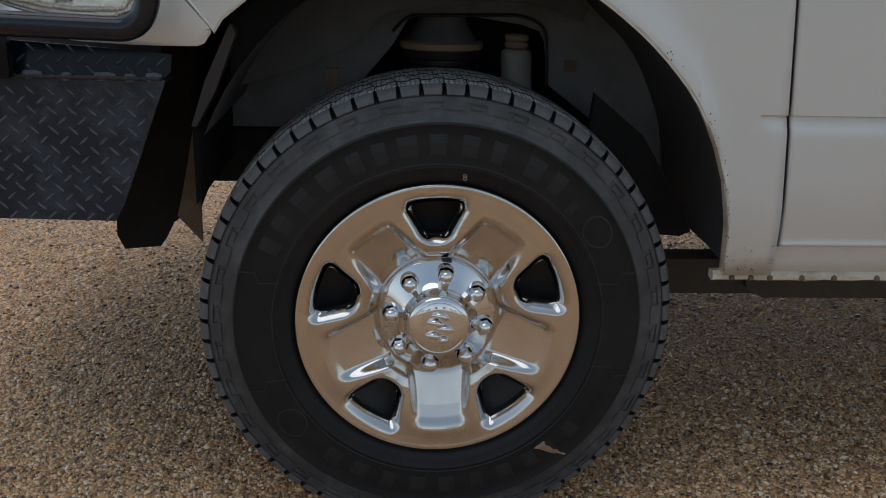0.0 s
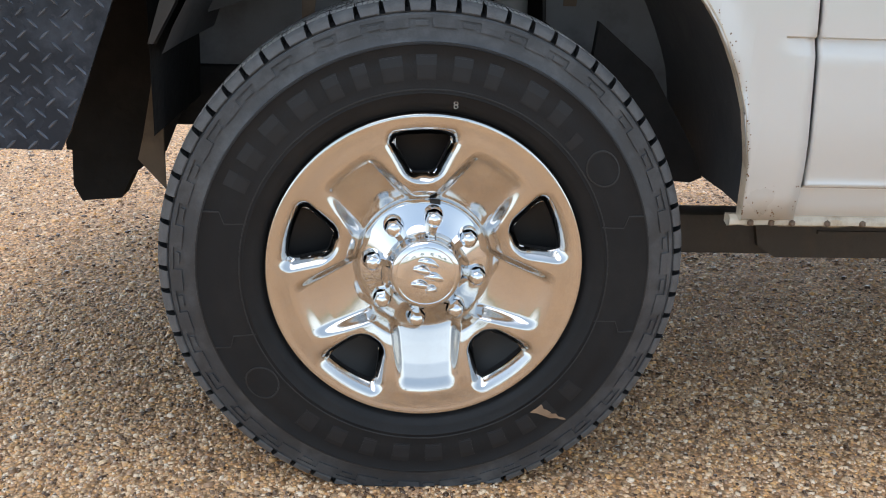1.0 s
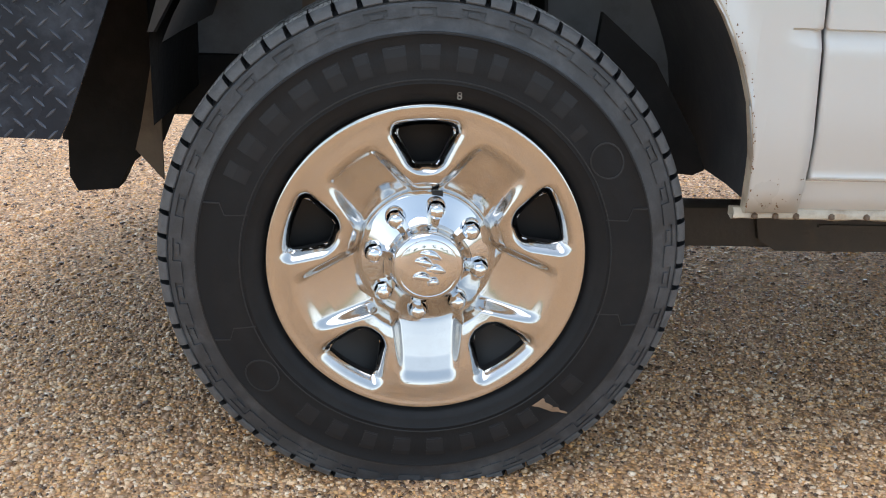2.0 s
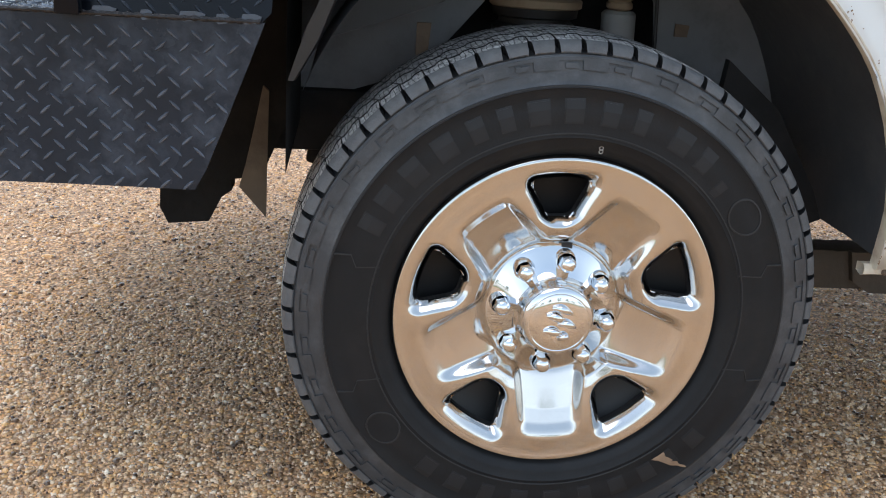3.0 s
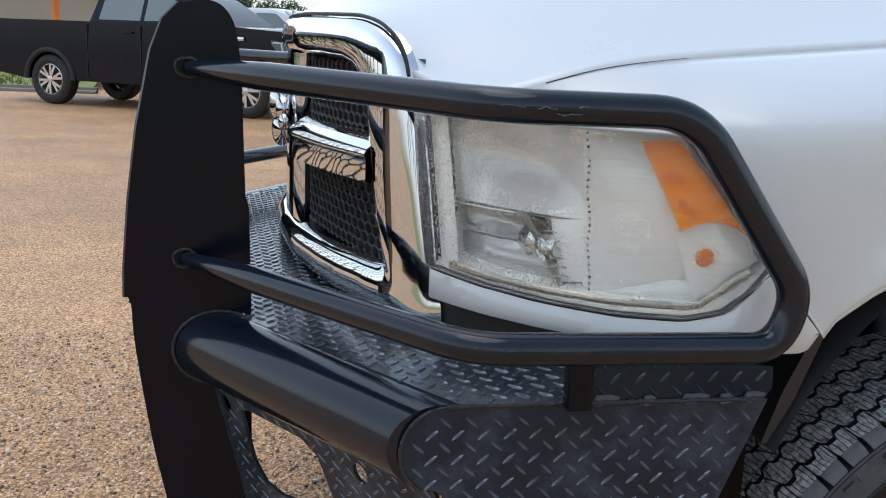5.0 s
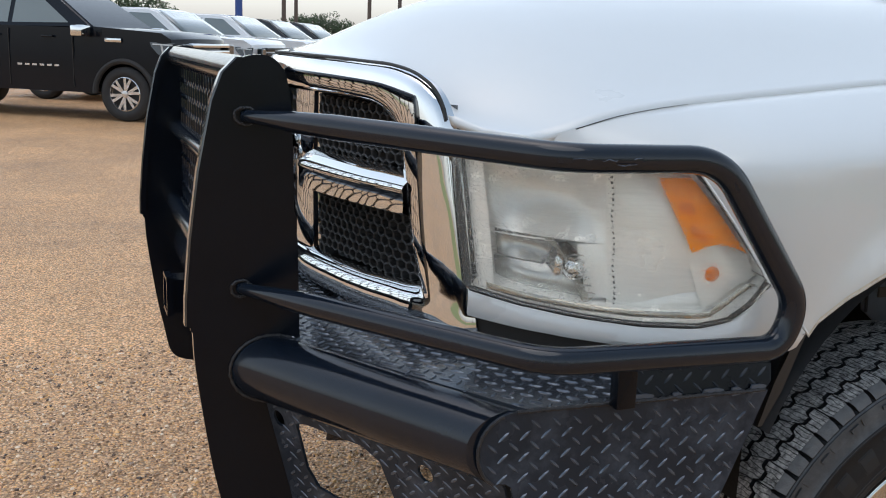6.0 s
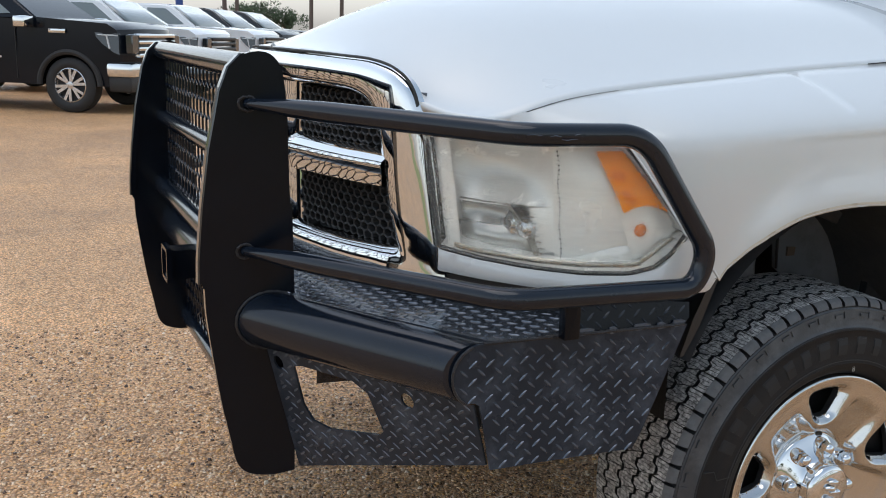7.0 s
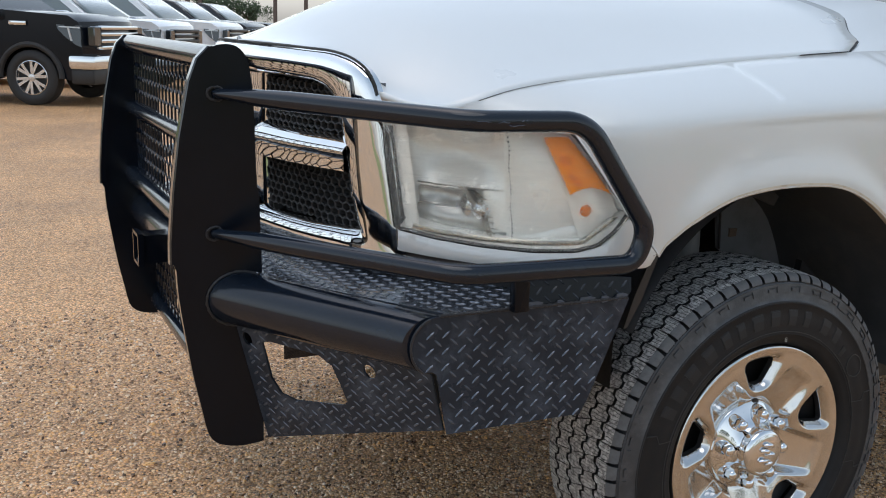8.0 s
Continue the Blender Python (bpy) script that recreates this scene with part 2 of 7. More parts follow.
def gravel_ground():
    m = bpy.data.materials.new("wet_exposed_aggregate")
    m.use_nodes = True
    nt, p = m.node_tree, m.node_tree.nodes["Principled BSDF"]
    lk = nt.links.new
    tc = nt.nodes.new("ShaderNodeTexCoord")
    v = nt.nodes.new("ShaderNodeTexVoronoi")
    v.inputs["Scale"].default_value = 105
    lk(tc.outputs["Object"], v.inputs["Vector"])
    rp = nt.nodes.new("ShaderNodeValToRGB")
    e = rp.color_ramp.elements
    e[0].position, e[0].color = 0.0, (0.383, 0.194, 0.085, 1)
    e[1].position, e[1].color = 1.0, (0.877, 0.586, 0.345, 1)
    for pos, c in ((0.25, (0.675, 0.370, 0.173, 1)), (0.5, (0.849, 0.492, 0.237, 1)), (0.75, (0.695, 0.413, 0.224, 1))):
        rp.color_ramp.elements.new(pos).color = c
    sp = nt.nodes.new("ShaderNodeSeparateColor")
    lk(v.outputs["Color"], sp.inputs["Color"])
    lk(sp.outputs["Red"], rp.inputs["Fac"])
    edge = nt.nodes.new("ShaderNodeMapRange")
    edge.inputs["From Min"].default_value, edge.inputs["From Max"].default_value = 0.25, 0.75
    edge.inputs["To Min"].default_value, edge.inputs["To Max"].default_value = 1.0, 0.34
    p.inputs["Specular IOR Level"].default_value = 0.22
    lk(v.outputs["Distance"], edge.inputs["Value"])
    mul = nt.nodes.new("ShaderNodeMix")
    mul.data_type, mul.blend_type = "RGBA", "MULTIPLY"
    mul.inputs["Factor"].default_value = 1.0
    lk(rp.outputs["Color"], mul.inputs["A"])
    lk(edge.outputs["Result"], mul.inputs["B"])
    big = nt.nodes.new("ShaderNodeTexNoise")
    big.inputs["Scale"].default_value, big.inputs["Detail"].default_value, big.inputs["Roughness"].default_value = 0.8, 9, 0.62
    lk(tc.outputs["Object"], big.inputs["Vector"])
    wet = nt.nodes.new("ShaderNodeMapRange")
    wet.inputs["From Min"].default_value, wet.inputs["From Max"].default_value = 0.35, 0.65
    wet.inputs["To Min"].default_value, wet.inputs["To Max"].default_value = 0.92, 1.35
    lk(big.outputs["Fac"], wet.inputs["Value"])
    m2 = nt.nodes.new("ShaderNodeMix")
    m2.data_type, m2.blend_type = "RGBA", "MULTIPLY"
    m2.inputs["Factor"].default_value = 1.0
    lk(mul.outputs["Result"], m2.inputs["A"])
    lk(wet.outputs["Result"], m2.inputs["B"])
    lk(m2.outputs["Result"], p.inputs["Base Color"])
    rg = nt.nodes.new("ShaderNodeMapRange")
    rg.inputs["To Min"].default_value, rg.inputs["To Max"].default_value = 0.38, 0.7
    lk(big.outputs["Fac"], rg.inputs["Value"])
    lk(rg.outputs["Result"], p.inputs["Roughness"])
    b = nt.nodes.new("ShaderNodeBump")
    b.inputs["Strength"].default_value, b.inputs["Distance"].default_value = 0.9, 0.005
    b.invert = True
    lk(v.outputs["Distance"], b.inputs["Height"])
    lk(b.outputs["Normal"], p.inputs["Normal"])
    return m


def pebble_material():
    m = bpy.data.materials.new("wet_pebbles")
    m.use_nodes = True
    nt, p = m.node_tree, m.node_tree.nodes["Principled BSDF"]
    lk = nt.links.new
    g = nt.nodes.new("ShaderNodeNewGeometry")
    rp = nt.nodes.new("ShaderNodeValToRGB")
    e = rp.color_ramp.elements
    e[0].position, e[0].color = 0.0, (0.054, 0.030, 0.018, 1)
    e[1].position, e[1].color = 1.0, (0.878, 0.720, 0.548, 1)
    for pos, c in ((0.2, (0.243, 0.141, 0.077, 1)), (0.36, (0.592, 0.360, 0.211, 1)), (0.5, (0.861, 0.487, 0.190, 1)), (0.64, (0.412, 0.267, 0.161, 1)), (0.82, (0.878, 0.596, 0.345, 1))):
        rp.color_ramp.elements.new(pos).color = c
    lk(g.outputs["Random Per Island"], rp.inputs["Fac"])
    tc = nt.nodes.new("ShaderNodeTexCoord")
    n = nt.nodes.new("ShaderNodeTexNoise")
    n.inputs["Scale"].default_value, n.inputs["Detail"].default_value = 420, 4
    lk(tc.outputs["Object"], n.inputs["Vector"])
    mr = nt.nodes.new("ShaderNodeMapRange")
    mr.inputs["To Min"].default_value, mr.inputs["To Max"].default_value = 0.45, 1.55
    lk(n.outputs["Fac"], mr.inputs["Value"])
    mx = nt.nodes.new("ShaderNodeMix")
    mx.data_type, mx.blend_type = "RGBA", "MULTIPLY"
    mx.inputs["Factor"].default_value = 1.0
    lk(rp.outputs["Color"], mx.inputs["A"])
    lk(mr.outputs["Result"], mx.inputs["B"])
    lk(mx.outputs["Result"], p.inputs["Base Color"])
    p.inputs["Roughness"].default_value = 0.14
    p.inputs["Specular IOR Level"].default_value = 0.5
    return m


def tread_material():
    """Dusty tread rubber with fine zigzag sipes along its UV map."""
    m = bpy.data.materials.new("dusty_tread_rubber")
    m.use_nodes = True
    nt, p = m.node_tree, m.node_tree.nodes["Principled BSDF"]
    lk = nt.links.new
    uv = nt.nodes.new("ShaderNodeUVMap")
    w = nt.nodes.new("ShaderNodeTexWave")
    w.wave_type, w.bands_direction, w.wave_profile = "BANDS", "X", "SIN"
    w.inputs["Scale"].default_value, w.inputs["Distortion"].default_value = 1.5, 3.2
    w.inputs["Detail"].default_value, w.inputs["Detail Scale"].default_value = 1.0, 2.0
    lk(uv.outputs["UV"], w.inputs["Vector"])
    r = nt.nodes.new("ShaderNodeMapRange")
    r.inputs["From Min"].default_value, r.inputs["From Max"].default_value = 0.015, 0.09
    lk(w.outputs["Fac"], r.inputs["Value"])
    tc = nt.nodes.new("ShaderNodeTexCoord")
    n = nt.nodes.new("ShaderNodeTexNoise")
    n.inputs["Scale"].default_value, n.inputs["Detail"].default_value, n.inputs["Roughness"].default_value = 95, 9, 0.8
    lk(tc.outputs["Object"], n.inputs["Vector"])
    c = nt.nodes.new("ShaderNodeValToRGB")
    c.color_ramp.elements[0].position, c.color_ramp.elements[0].color = 0.38, (0.045, 0.046, 0.048, 1)
    c.color_ramp.elements[1].position, c.color_ramp.elements[1].color = 0.62, (0.62, 0.62, 0.61, 1)
    lk(n.outputs["Fac"], c.inputs["Fac"])
    mx = nt.nodes.new("ShaderNodeMix")
    mx.data_type = "RGBA"
    mx.inputs["A"].default_value = (0.012, 0.012, 0.012, 1)
    lk(r.outputs["Result"], mx.inputs["Factor"])
    lk(c.outputs["Color"], mx.inputs["B"])
    lk(mx.outputs["Result"], p.inputs["Base Color"])
    p.inputs["Roughness"].default_value = 0.75
    b = nt.nodes.new("ShaderNodeBump")
    b.inputs["Strength"].default_value, b.inputs["Distance"].default_value = 0.6, 0.004
    lk(r.outputs["Result"], b.inputs["Height"])
    lk(b.outputs["Normal"], p.inputs["Normal"])
    return m


GROUND = gravel_ground()
PEBBLE = pebble_material()
TREAD = tread_material()

# ---- building helpers ----
MID = 0.925                     # the truck's middle, in y
BASE = Vector((0.6, MID, 0.0))  # where the truck's root stands
HUB = Vector((0.0015, 0.0, 0.395))


def finish(name, bm, mat, parent=None, label="", smooth=40):
    bmesh.ops.recalc_face_normals(bm, faces=bm.faces)
    me = bpy.data.meshes.new(name)
    bm.to_mesh(me)
    bm.free()
    for mm in (mat if isinstance(mat, (list, tuple)) else [mat]):
        me.materials.append(mm)
    if smooth:
        me.shade_smooth()
        me.set_sharp_from_angle(angle=radians(smooth))
    ob = new(name, me)
    if parent is not None:
        ob.parent = parent
        if parent.data is None and parent.get("rooted"):
            ob.matrix_parent_inverse = Matrix.Translation(-parent.location)
    if label:
        tagged(ob, label)
    return ob


def part(name, bm, mat, parent, label="", smooth=40):
    return finish(name, bm, mat, parent, label, smooth)


def quads(bm, rows, close_u=False, close_v=False):
    """Skin a grid of rows of points. Returns the vertices."""
    vs = [[bm.verts.new(p) for p in row] for row in rows]
    nu, nv = len(vs), len(vs[0])
    for i in range(nu if close_u else nu - 1):
        for j in range(nv if close_v else nv - 1):
            f = (vs[i][j], vs[(i + 1) % nu][j], vs[(i + 1) % nu][(j + 1) % nv], vs[i][(j + 1) % nv])
            if len({v for v in f}) == 4:
                bm.faces.new(f)
    return vs


def fillet(points, radius, n=8):
    """A polyline with rounded corners."""
    pts = [Vector(p) for p in points]
    out = [pts[0]]
    for a, b, c in zip(pts, pts[1:], pts[2:]):
        d1, d2 = (a - b), (c - b)
        k = min(radius, d1.length * 0.48, d2.length * 0.48)
        p, q = b + d1.normalized() * k, b + d2.normalized() * k
        for i in range(n + 1):
            t = i / n
            out.append(p * (1 - t) ** 2 + b * 2 * t * (1 - t) + q * t * t)
    return out + [pts[-1]]


def tube(bm, points, r, segs=20, caps=True):
    pts = [Vector(p) for p in points]
    up, rows = None, []
    for i, p in enumerate(pts):
        d = (pts[min(i + 1, len(pts) - 1)] - pts[max(i - 1, 0)]).normalized()
        if up is None:
            up = d.orthogonal().normalized()
        up = (up - d * up.dot(d)).normalized()
        side = d.cross(up)
        rr = r(i / (len(pts) - 1)) if callable(r) else r
        rows.append([p + (up * math.cos(a) + side * math.sin(a)) * rr for a in (2 * math.pi * k / segs for k in range(segs))])
    vs = quads(bm, rows, close_v=True)
    if caps:
        bm.faces.new(vs[0])
        bm.faces.new(list(reversed(vs[-1])))
    return vs


def slab(bm, outline, put, thick):
    """A plate: a 2D outline, laid into space by put(u, v, depth)."""
    a = [bm.verts.new(put(u, v, 0.0)) for u, v in outline]
    b = [bm.verts.new(put(u, v, thick)) for u, v in outline]
    n = len(a)
    bm.faces.new(a)
    bm.faces.new(list(reversed(b)))
    for i in range(n):
        bm.faces.new((a[i], b[i], b[(i + 1) % n], a[(i + 1) % n]))


def box(bm, lo, hi, m=None, bevel=0.0):
    v = [bm.verts.new((m @ Vector(c)) if m else c) for c in ((x, y, z) for x in (lo[0], hi[0]) for y in (lo[1], hi[1]) for z in (lo[2], hi[2]))]
    fs = [bm.faces.new([v[i] for i in f]) for f in ((0, 1, 3, 2), (4, 6, 7, 5), (0, 4, 5, 1), (2, 3, 7, 6), (0, 2, 6, 4), (1, 5, 7, 3))]
    if bevel:
        es = {e for f in fs for e in f.edges}
        bmesh.ops.bevel(bm, geom=list(es), offset=bevel, segments=2, affect="EDGES", profile=0.5)


def lathe(bm, profile, put, segs=96, closed=True):
    """Turn a profile of (radius, depth) about an axis; put(r, angle, depth) gives the point."""
    rows = [[put(r, 2 * math.pi * k / segs, d) for r, d in profile] for k in range(segs)]
    return quads(bm, rows, close_u=True)


def interp(table, x):
    """Smooth value of x in a table of (x, value)."""
    if x <= table[0][0]:
        return table[0][1]
    for (x0, y0), (x1, y1) in zip(table, table[1:]):
        if x <= x1:
            return y0 + (y1 - y0) * (x - x0) / (x1 - x0)
    return table[-1][1]


def arc(cx, cy, r, a0, a1, n=10):
    return [(cx + r * math.cos(radians(a0 + (a1 - a0) * i / n)), cy + r * math.sin(radians(a0 + (a1 - a0) * i / n))) for i in range(n + 1)]


def inside(poly, u, v):
    hit = False
    for (x0, y0), (x1, y1) in zip(poly, poly[1:] + poly[:1]):
        if (y0 > v) != (y1 > v) and u < (x1 - x0) * (v - y0) / (y1 - y0) + x0:
            hit = not hit
    return hit


def far_enough(poly, u, v, gap):
    best = 9.0
    for (x0, y0), (x1, y1) in zip(poly, poly[1:] + poly[:1]):
        dx, dy = x1 - x0, y1 - y0
        t = max(0, min(1, ((u - x0) * dx + (v - y0) * dy) / (dx * dx + dy * dy + 1e-12)))
        best = min(best, math.hypot(u - x0 - t * dx, v - y0 - t * dy))
    return best > gap


def bars(bm, outline, put, holes=(), pitch=0.037, length=0.031, width=0.0066, high=0.0022, turn=42.0, shift=(0.0, 0.0), sign=-1, gap=0.009, lug_slot=1):
    """The raised lozenges of a tread plate, in two crossing directions."""
    us, vv = [p[0] for p in outline], [p[1] for p in outline]
    i0, i1 = int(min(us) / pitch) - 1, int(max(us) / pitch) + 2
    j0, j1 = int(min(vv) / pitch) - 1, int(max(vv) / pitch) + 2
    for k in (0, 1):
        c, s = math.cos(radians(turn if k else -turn)), math.sin(radians(turn if k else -turn))
        for i in range(i0, i1):
            for j in range(j0, j1):
                u, v = (i + 0.5 * k) * pitch + shift[0], (j + 0.5 * k) * pitch + shift[1]
                if not inside(outline, u, v) or not far_enough(outline, u, v, gap) or any(inside(h, u, v) or not far_enough(h, u, v, gap) for h in holes):
                    continue
                h = high * random.uniform(0.75, 1.1)
                low = [(-0.5, 0), (-0.3, -0.42), (0, -0.5), (0.3, -0.42), (0.5, 0), (0.3, 0.42), (0, 0.5), (-0.3, 0.42)]
                a = [bm.verts.new(put(u + c * x * length - s * y * width, v + s * x * length + c * y * width, -sign * 0.0005)) for x, y in low]
                t = [bm.verts.new(put(u + c * x * length * 0.62 - s * y * width * 0.4, v + s * x * length * 0.62 + c * y * width * 0.4, sign * h)) for x, y in low]
                for q in range(8):
                    bm.faces.new((a[q], a[(q + 1) % 8], t[(q + 1) % 8], t[q]))
                bm.faces.new(t)
                if lug_slot:
                    for w in t:
                        for f in w.link_faces:
                            f.material_index = lug_slot


def pierced(bm, outline, holes, put, thick):
    """A plate with holes through it."""
    for d in (0.0, thick):
        edges = []
        for loop in [outline] + list(holes):
            vs = [bm.verts.new(put(u, v, d)) for u, v in loop]
            edges += [bm.edges.new((vs[i], vs[(i + 1) % len(vs)])) for i in range(len(vs))]
        bmesh.ops.triangle_fill(bm, edges=edges, use_beauty=True, use_dissolve=False)
    for loop in [outline] + list(holes):
        a = [bm.verts.new(put(u, v, 0.0)) for u, v in loop]
        b = [bm.verts.new(put(u, v, thick)) for u, v in loop]
        for i in range(len(a)):
            bm.faces.new((a[i], b[i], b[(i + 1) % len(a)], a[(i + 1) % len(a)]))
    bmesh.ops.remove_doubles(bm, verts=bm.verts, dist=1e-5)


def flip(bm):
    """Mirror a mesh across the truck's middle."""
    for v in bm.verts:
        v.co.y = 2 * MID - v.co.y
    bmesh.ops.reverse_faces(bm, faces=bm.faces)
    return bm


def root(name, at, label, category, group=""):
    ob = new(name)
    ob.location = at
    ob.empty_display_size = 0.2
    ob["rooted"] = 1
    return tagged(ob, label, category, group)

# ---- ground ----
bm = bmesh.new()
xs = [-400, -120, -40, -14, -6, -3, -1.5, 0, 1.5, 3, 6, 14, 40, 120, 400]
quads(bm, [[(x, y + 5, 0.0) for y in xs] for x in xs])
ground = finish("ground", bm, GROUND)
tagged(ground, "wet tan exposed-aggregate gravel lot", "ground", kind="structure")


def gravel(count, xr, yr, skip, mean, seed):
    """Pebbles bedded in a stretch of the ground; skip leaves out what another stretch covers."""
    rng = np.random.default_rng(seed)
    x, y = rng.uniform(*xr, count), rng.uniform(*yr, count)
    if skip:
        keep = ~((x > skip[0]) & (x < skip[1]) & (y > skip[2]) & (y < skip[3]))
        x, y = x[keep], y[keep]
    count = len(x)
    size = rng.lognormal(np.log(mean), 0.36, count).clip(mean * 0.5, mean * 2.4)
    turn = rng.uniform(0, 2 * np.pi, count)
    sx, sy, sz = size * rng.uniform(0.9, 1.45, count), size * rng.uniform(0.7, 1.05, count), size * rng.uniform(0.55, 0.95, count)
    ring = [(math.cos(a), math.sin(a)) for a in (2 * math.pi * k / 4 for k in range(4))]
    unit = np.array([(c, s, -0.3) for c, s in ring] + [(c * 0.72 + 0.05, s * 0.72, 0.75) for c, s in ring])
    n = len(unit)
    p = unit[None] * rng.uniform(0.75, 1.22, (count, n, 1))
    px, py = p[..., 0] * sx[:, None], p[..., 1] * sy[:, None]
    c, s = np.cos(turn)[:, None], np.sin(turn)[:, None]
    co = np.stack([x[:, None] + c * px - s * py, y[:, None] + s * px + c * py, p[..., 2] * sz[:, None]], -1).reshape(-1, 3)
    tri = []
    for k in range(4):
        j = (k + 1) % 4
        tri += [(k, j, 4 + j), (k, 4 + j, 4 + k)]
    tri += [(4, 5, 6), (4, 6, 7)]
    faces = (np.array(tri)[None] + (np.arange(count) * n)[:, None, None]).reshape(-1, 3)
    me = bpy.data.meshes.new("gravel")
    me.vertices.add(len(co))
    me.vertices.foreach_set("co", co.ravel())
    me.loops.add(faces.size)
    me.loops.foreach_set("vertex_index", faces.ravel().astype(np.int32))
    me.polygons.add(len(faces))
    me.polygons.foreach_set("loop_start", np.arange(0, faces.size, 3, dtype=np.int32))
    me.polygons.foreach_set("loop_total", np.full(len(faces), 3, dtype=np.int32))
    me.update(calc_edges=True)
    me.materials.append(PEBBLE)
    return tagged(new("gravel", me), "wet tan and brown pea gravel bedded in the lot", "gravel", kind="stuff")


gravel(125000, (-1.65, 1.30), (-0.75, 0.95), None, 0.0033, 7)
gravel(105000, (-3.0, 2.3), (-0.9, 3.0), (-1.65, 1.30, -0.75, 0.95), 0.0043, 8)

# ---- truck ----
truck = root("pickup_truck", BASE, "white heavy-duty pickup truck with a black ranch bumper", "truck")


def hub_put(r, a, d):
    return Vector((HUB.x + 1.018 * r * math.cos(a), d, HUB.z + 1.018 * r * math.sin(a)))


# ---- wheel ----
HOLE0 = 92.5
RIDGE = [(0.100, 0.052), (0.107, 0.042), (0.112, 0.033), (0.118, 0.022), (0.126, 0.013), (0.140, 0.0075), (0.165, 0.0025), (0.195, -0.001), (0.215, -0.0025), (0.228, -0.0030), (0.240, -0.0040), (0.2455, -0.0055), (0.2490, -0.0052), (0.2520, -0.0015), (0.2535, 0.010)]
FLOOR = [(0.100, 0.052), (0.112, 0.042), (0.120, 0.0385), (0.135, 0.0325), (0.170, 0.0190), (0.195, 0.0075), (0.212, 0.0000), (0.217, -0.0020)]


def hole_gap(r, a):
    """Signed distance to the edge of the nearest hand hole: negative inside."""
    step = 72.0
    k = round((math.degrees(a) - HOLE0) / step)
    da = a - radians(HOLE0 + step * k)
    u, v = r * math.cos(da), r * math.sin(da)
    side = (abs(v) - 0.0185 - (u - 0.155) * 0.50) * 0.894
    top, low = r - 0.2165, 0.1545 - u
    c = 0.009
    q = [max(side + c, 0), max(top + c, 0), max(low + c, 0)]
    big = max(side, top, low)
    return (math.sqrt(q[0] ** 2 + max(q[1], q[2]) ** 2) - c) if big > -c else big


def smooth(t):
    t = max(0.0, min(1.0, t))
    return t * t * (3 - 2 * t)


def face_depth(r, a):
    """How far the wheel's face lies back: sunken spoke panels, a collar round each hand hole with a turned-in lip."""
    g = hole_gap(r, a)
    k = round((math.degrees(a) - HOLE0 - 36.0) / 72.0)
    da = a - radians(HOLE0 + 36.0 + 72.0 * k)
    u, v = r * math.cos(da), abs(r * math.sin(da))
    flank = smooth((v - 0.0400 + (u - 0.12) * 0.085) / 0.019)
    end = smooth((r - 0.190) / 0.026)
    up = 1 - (1 - flank) * (1 - end)
    ridge, sunk = interp(RIDGE, r), interp(FLOOR, r)
    d = sunk + (ridge - sunk) * up if r < 0.217 else ridge
    lip = max(0.0, min(1.0, 1 - g / 0.0165))
    return d + 0.019 * lip ** 1.45


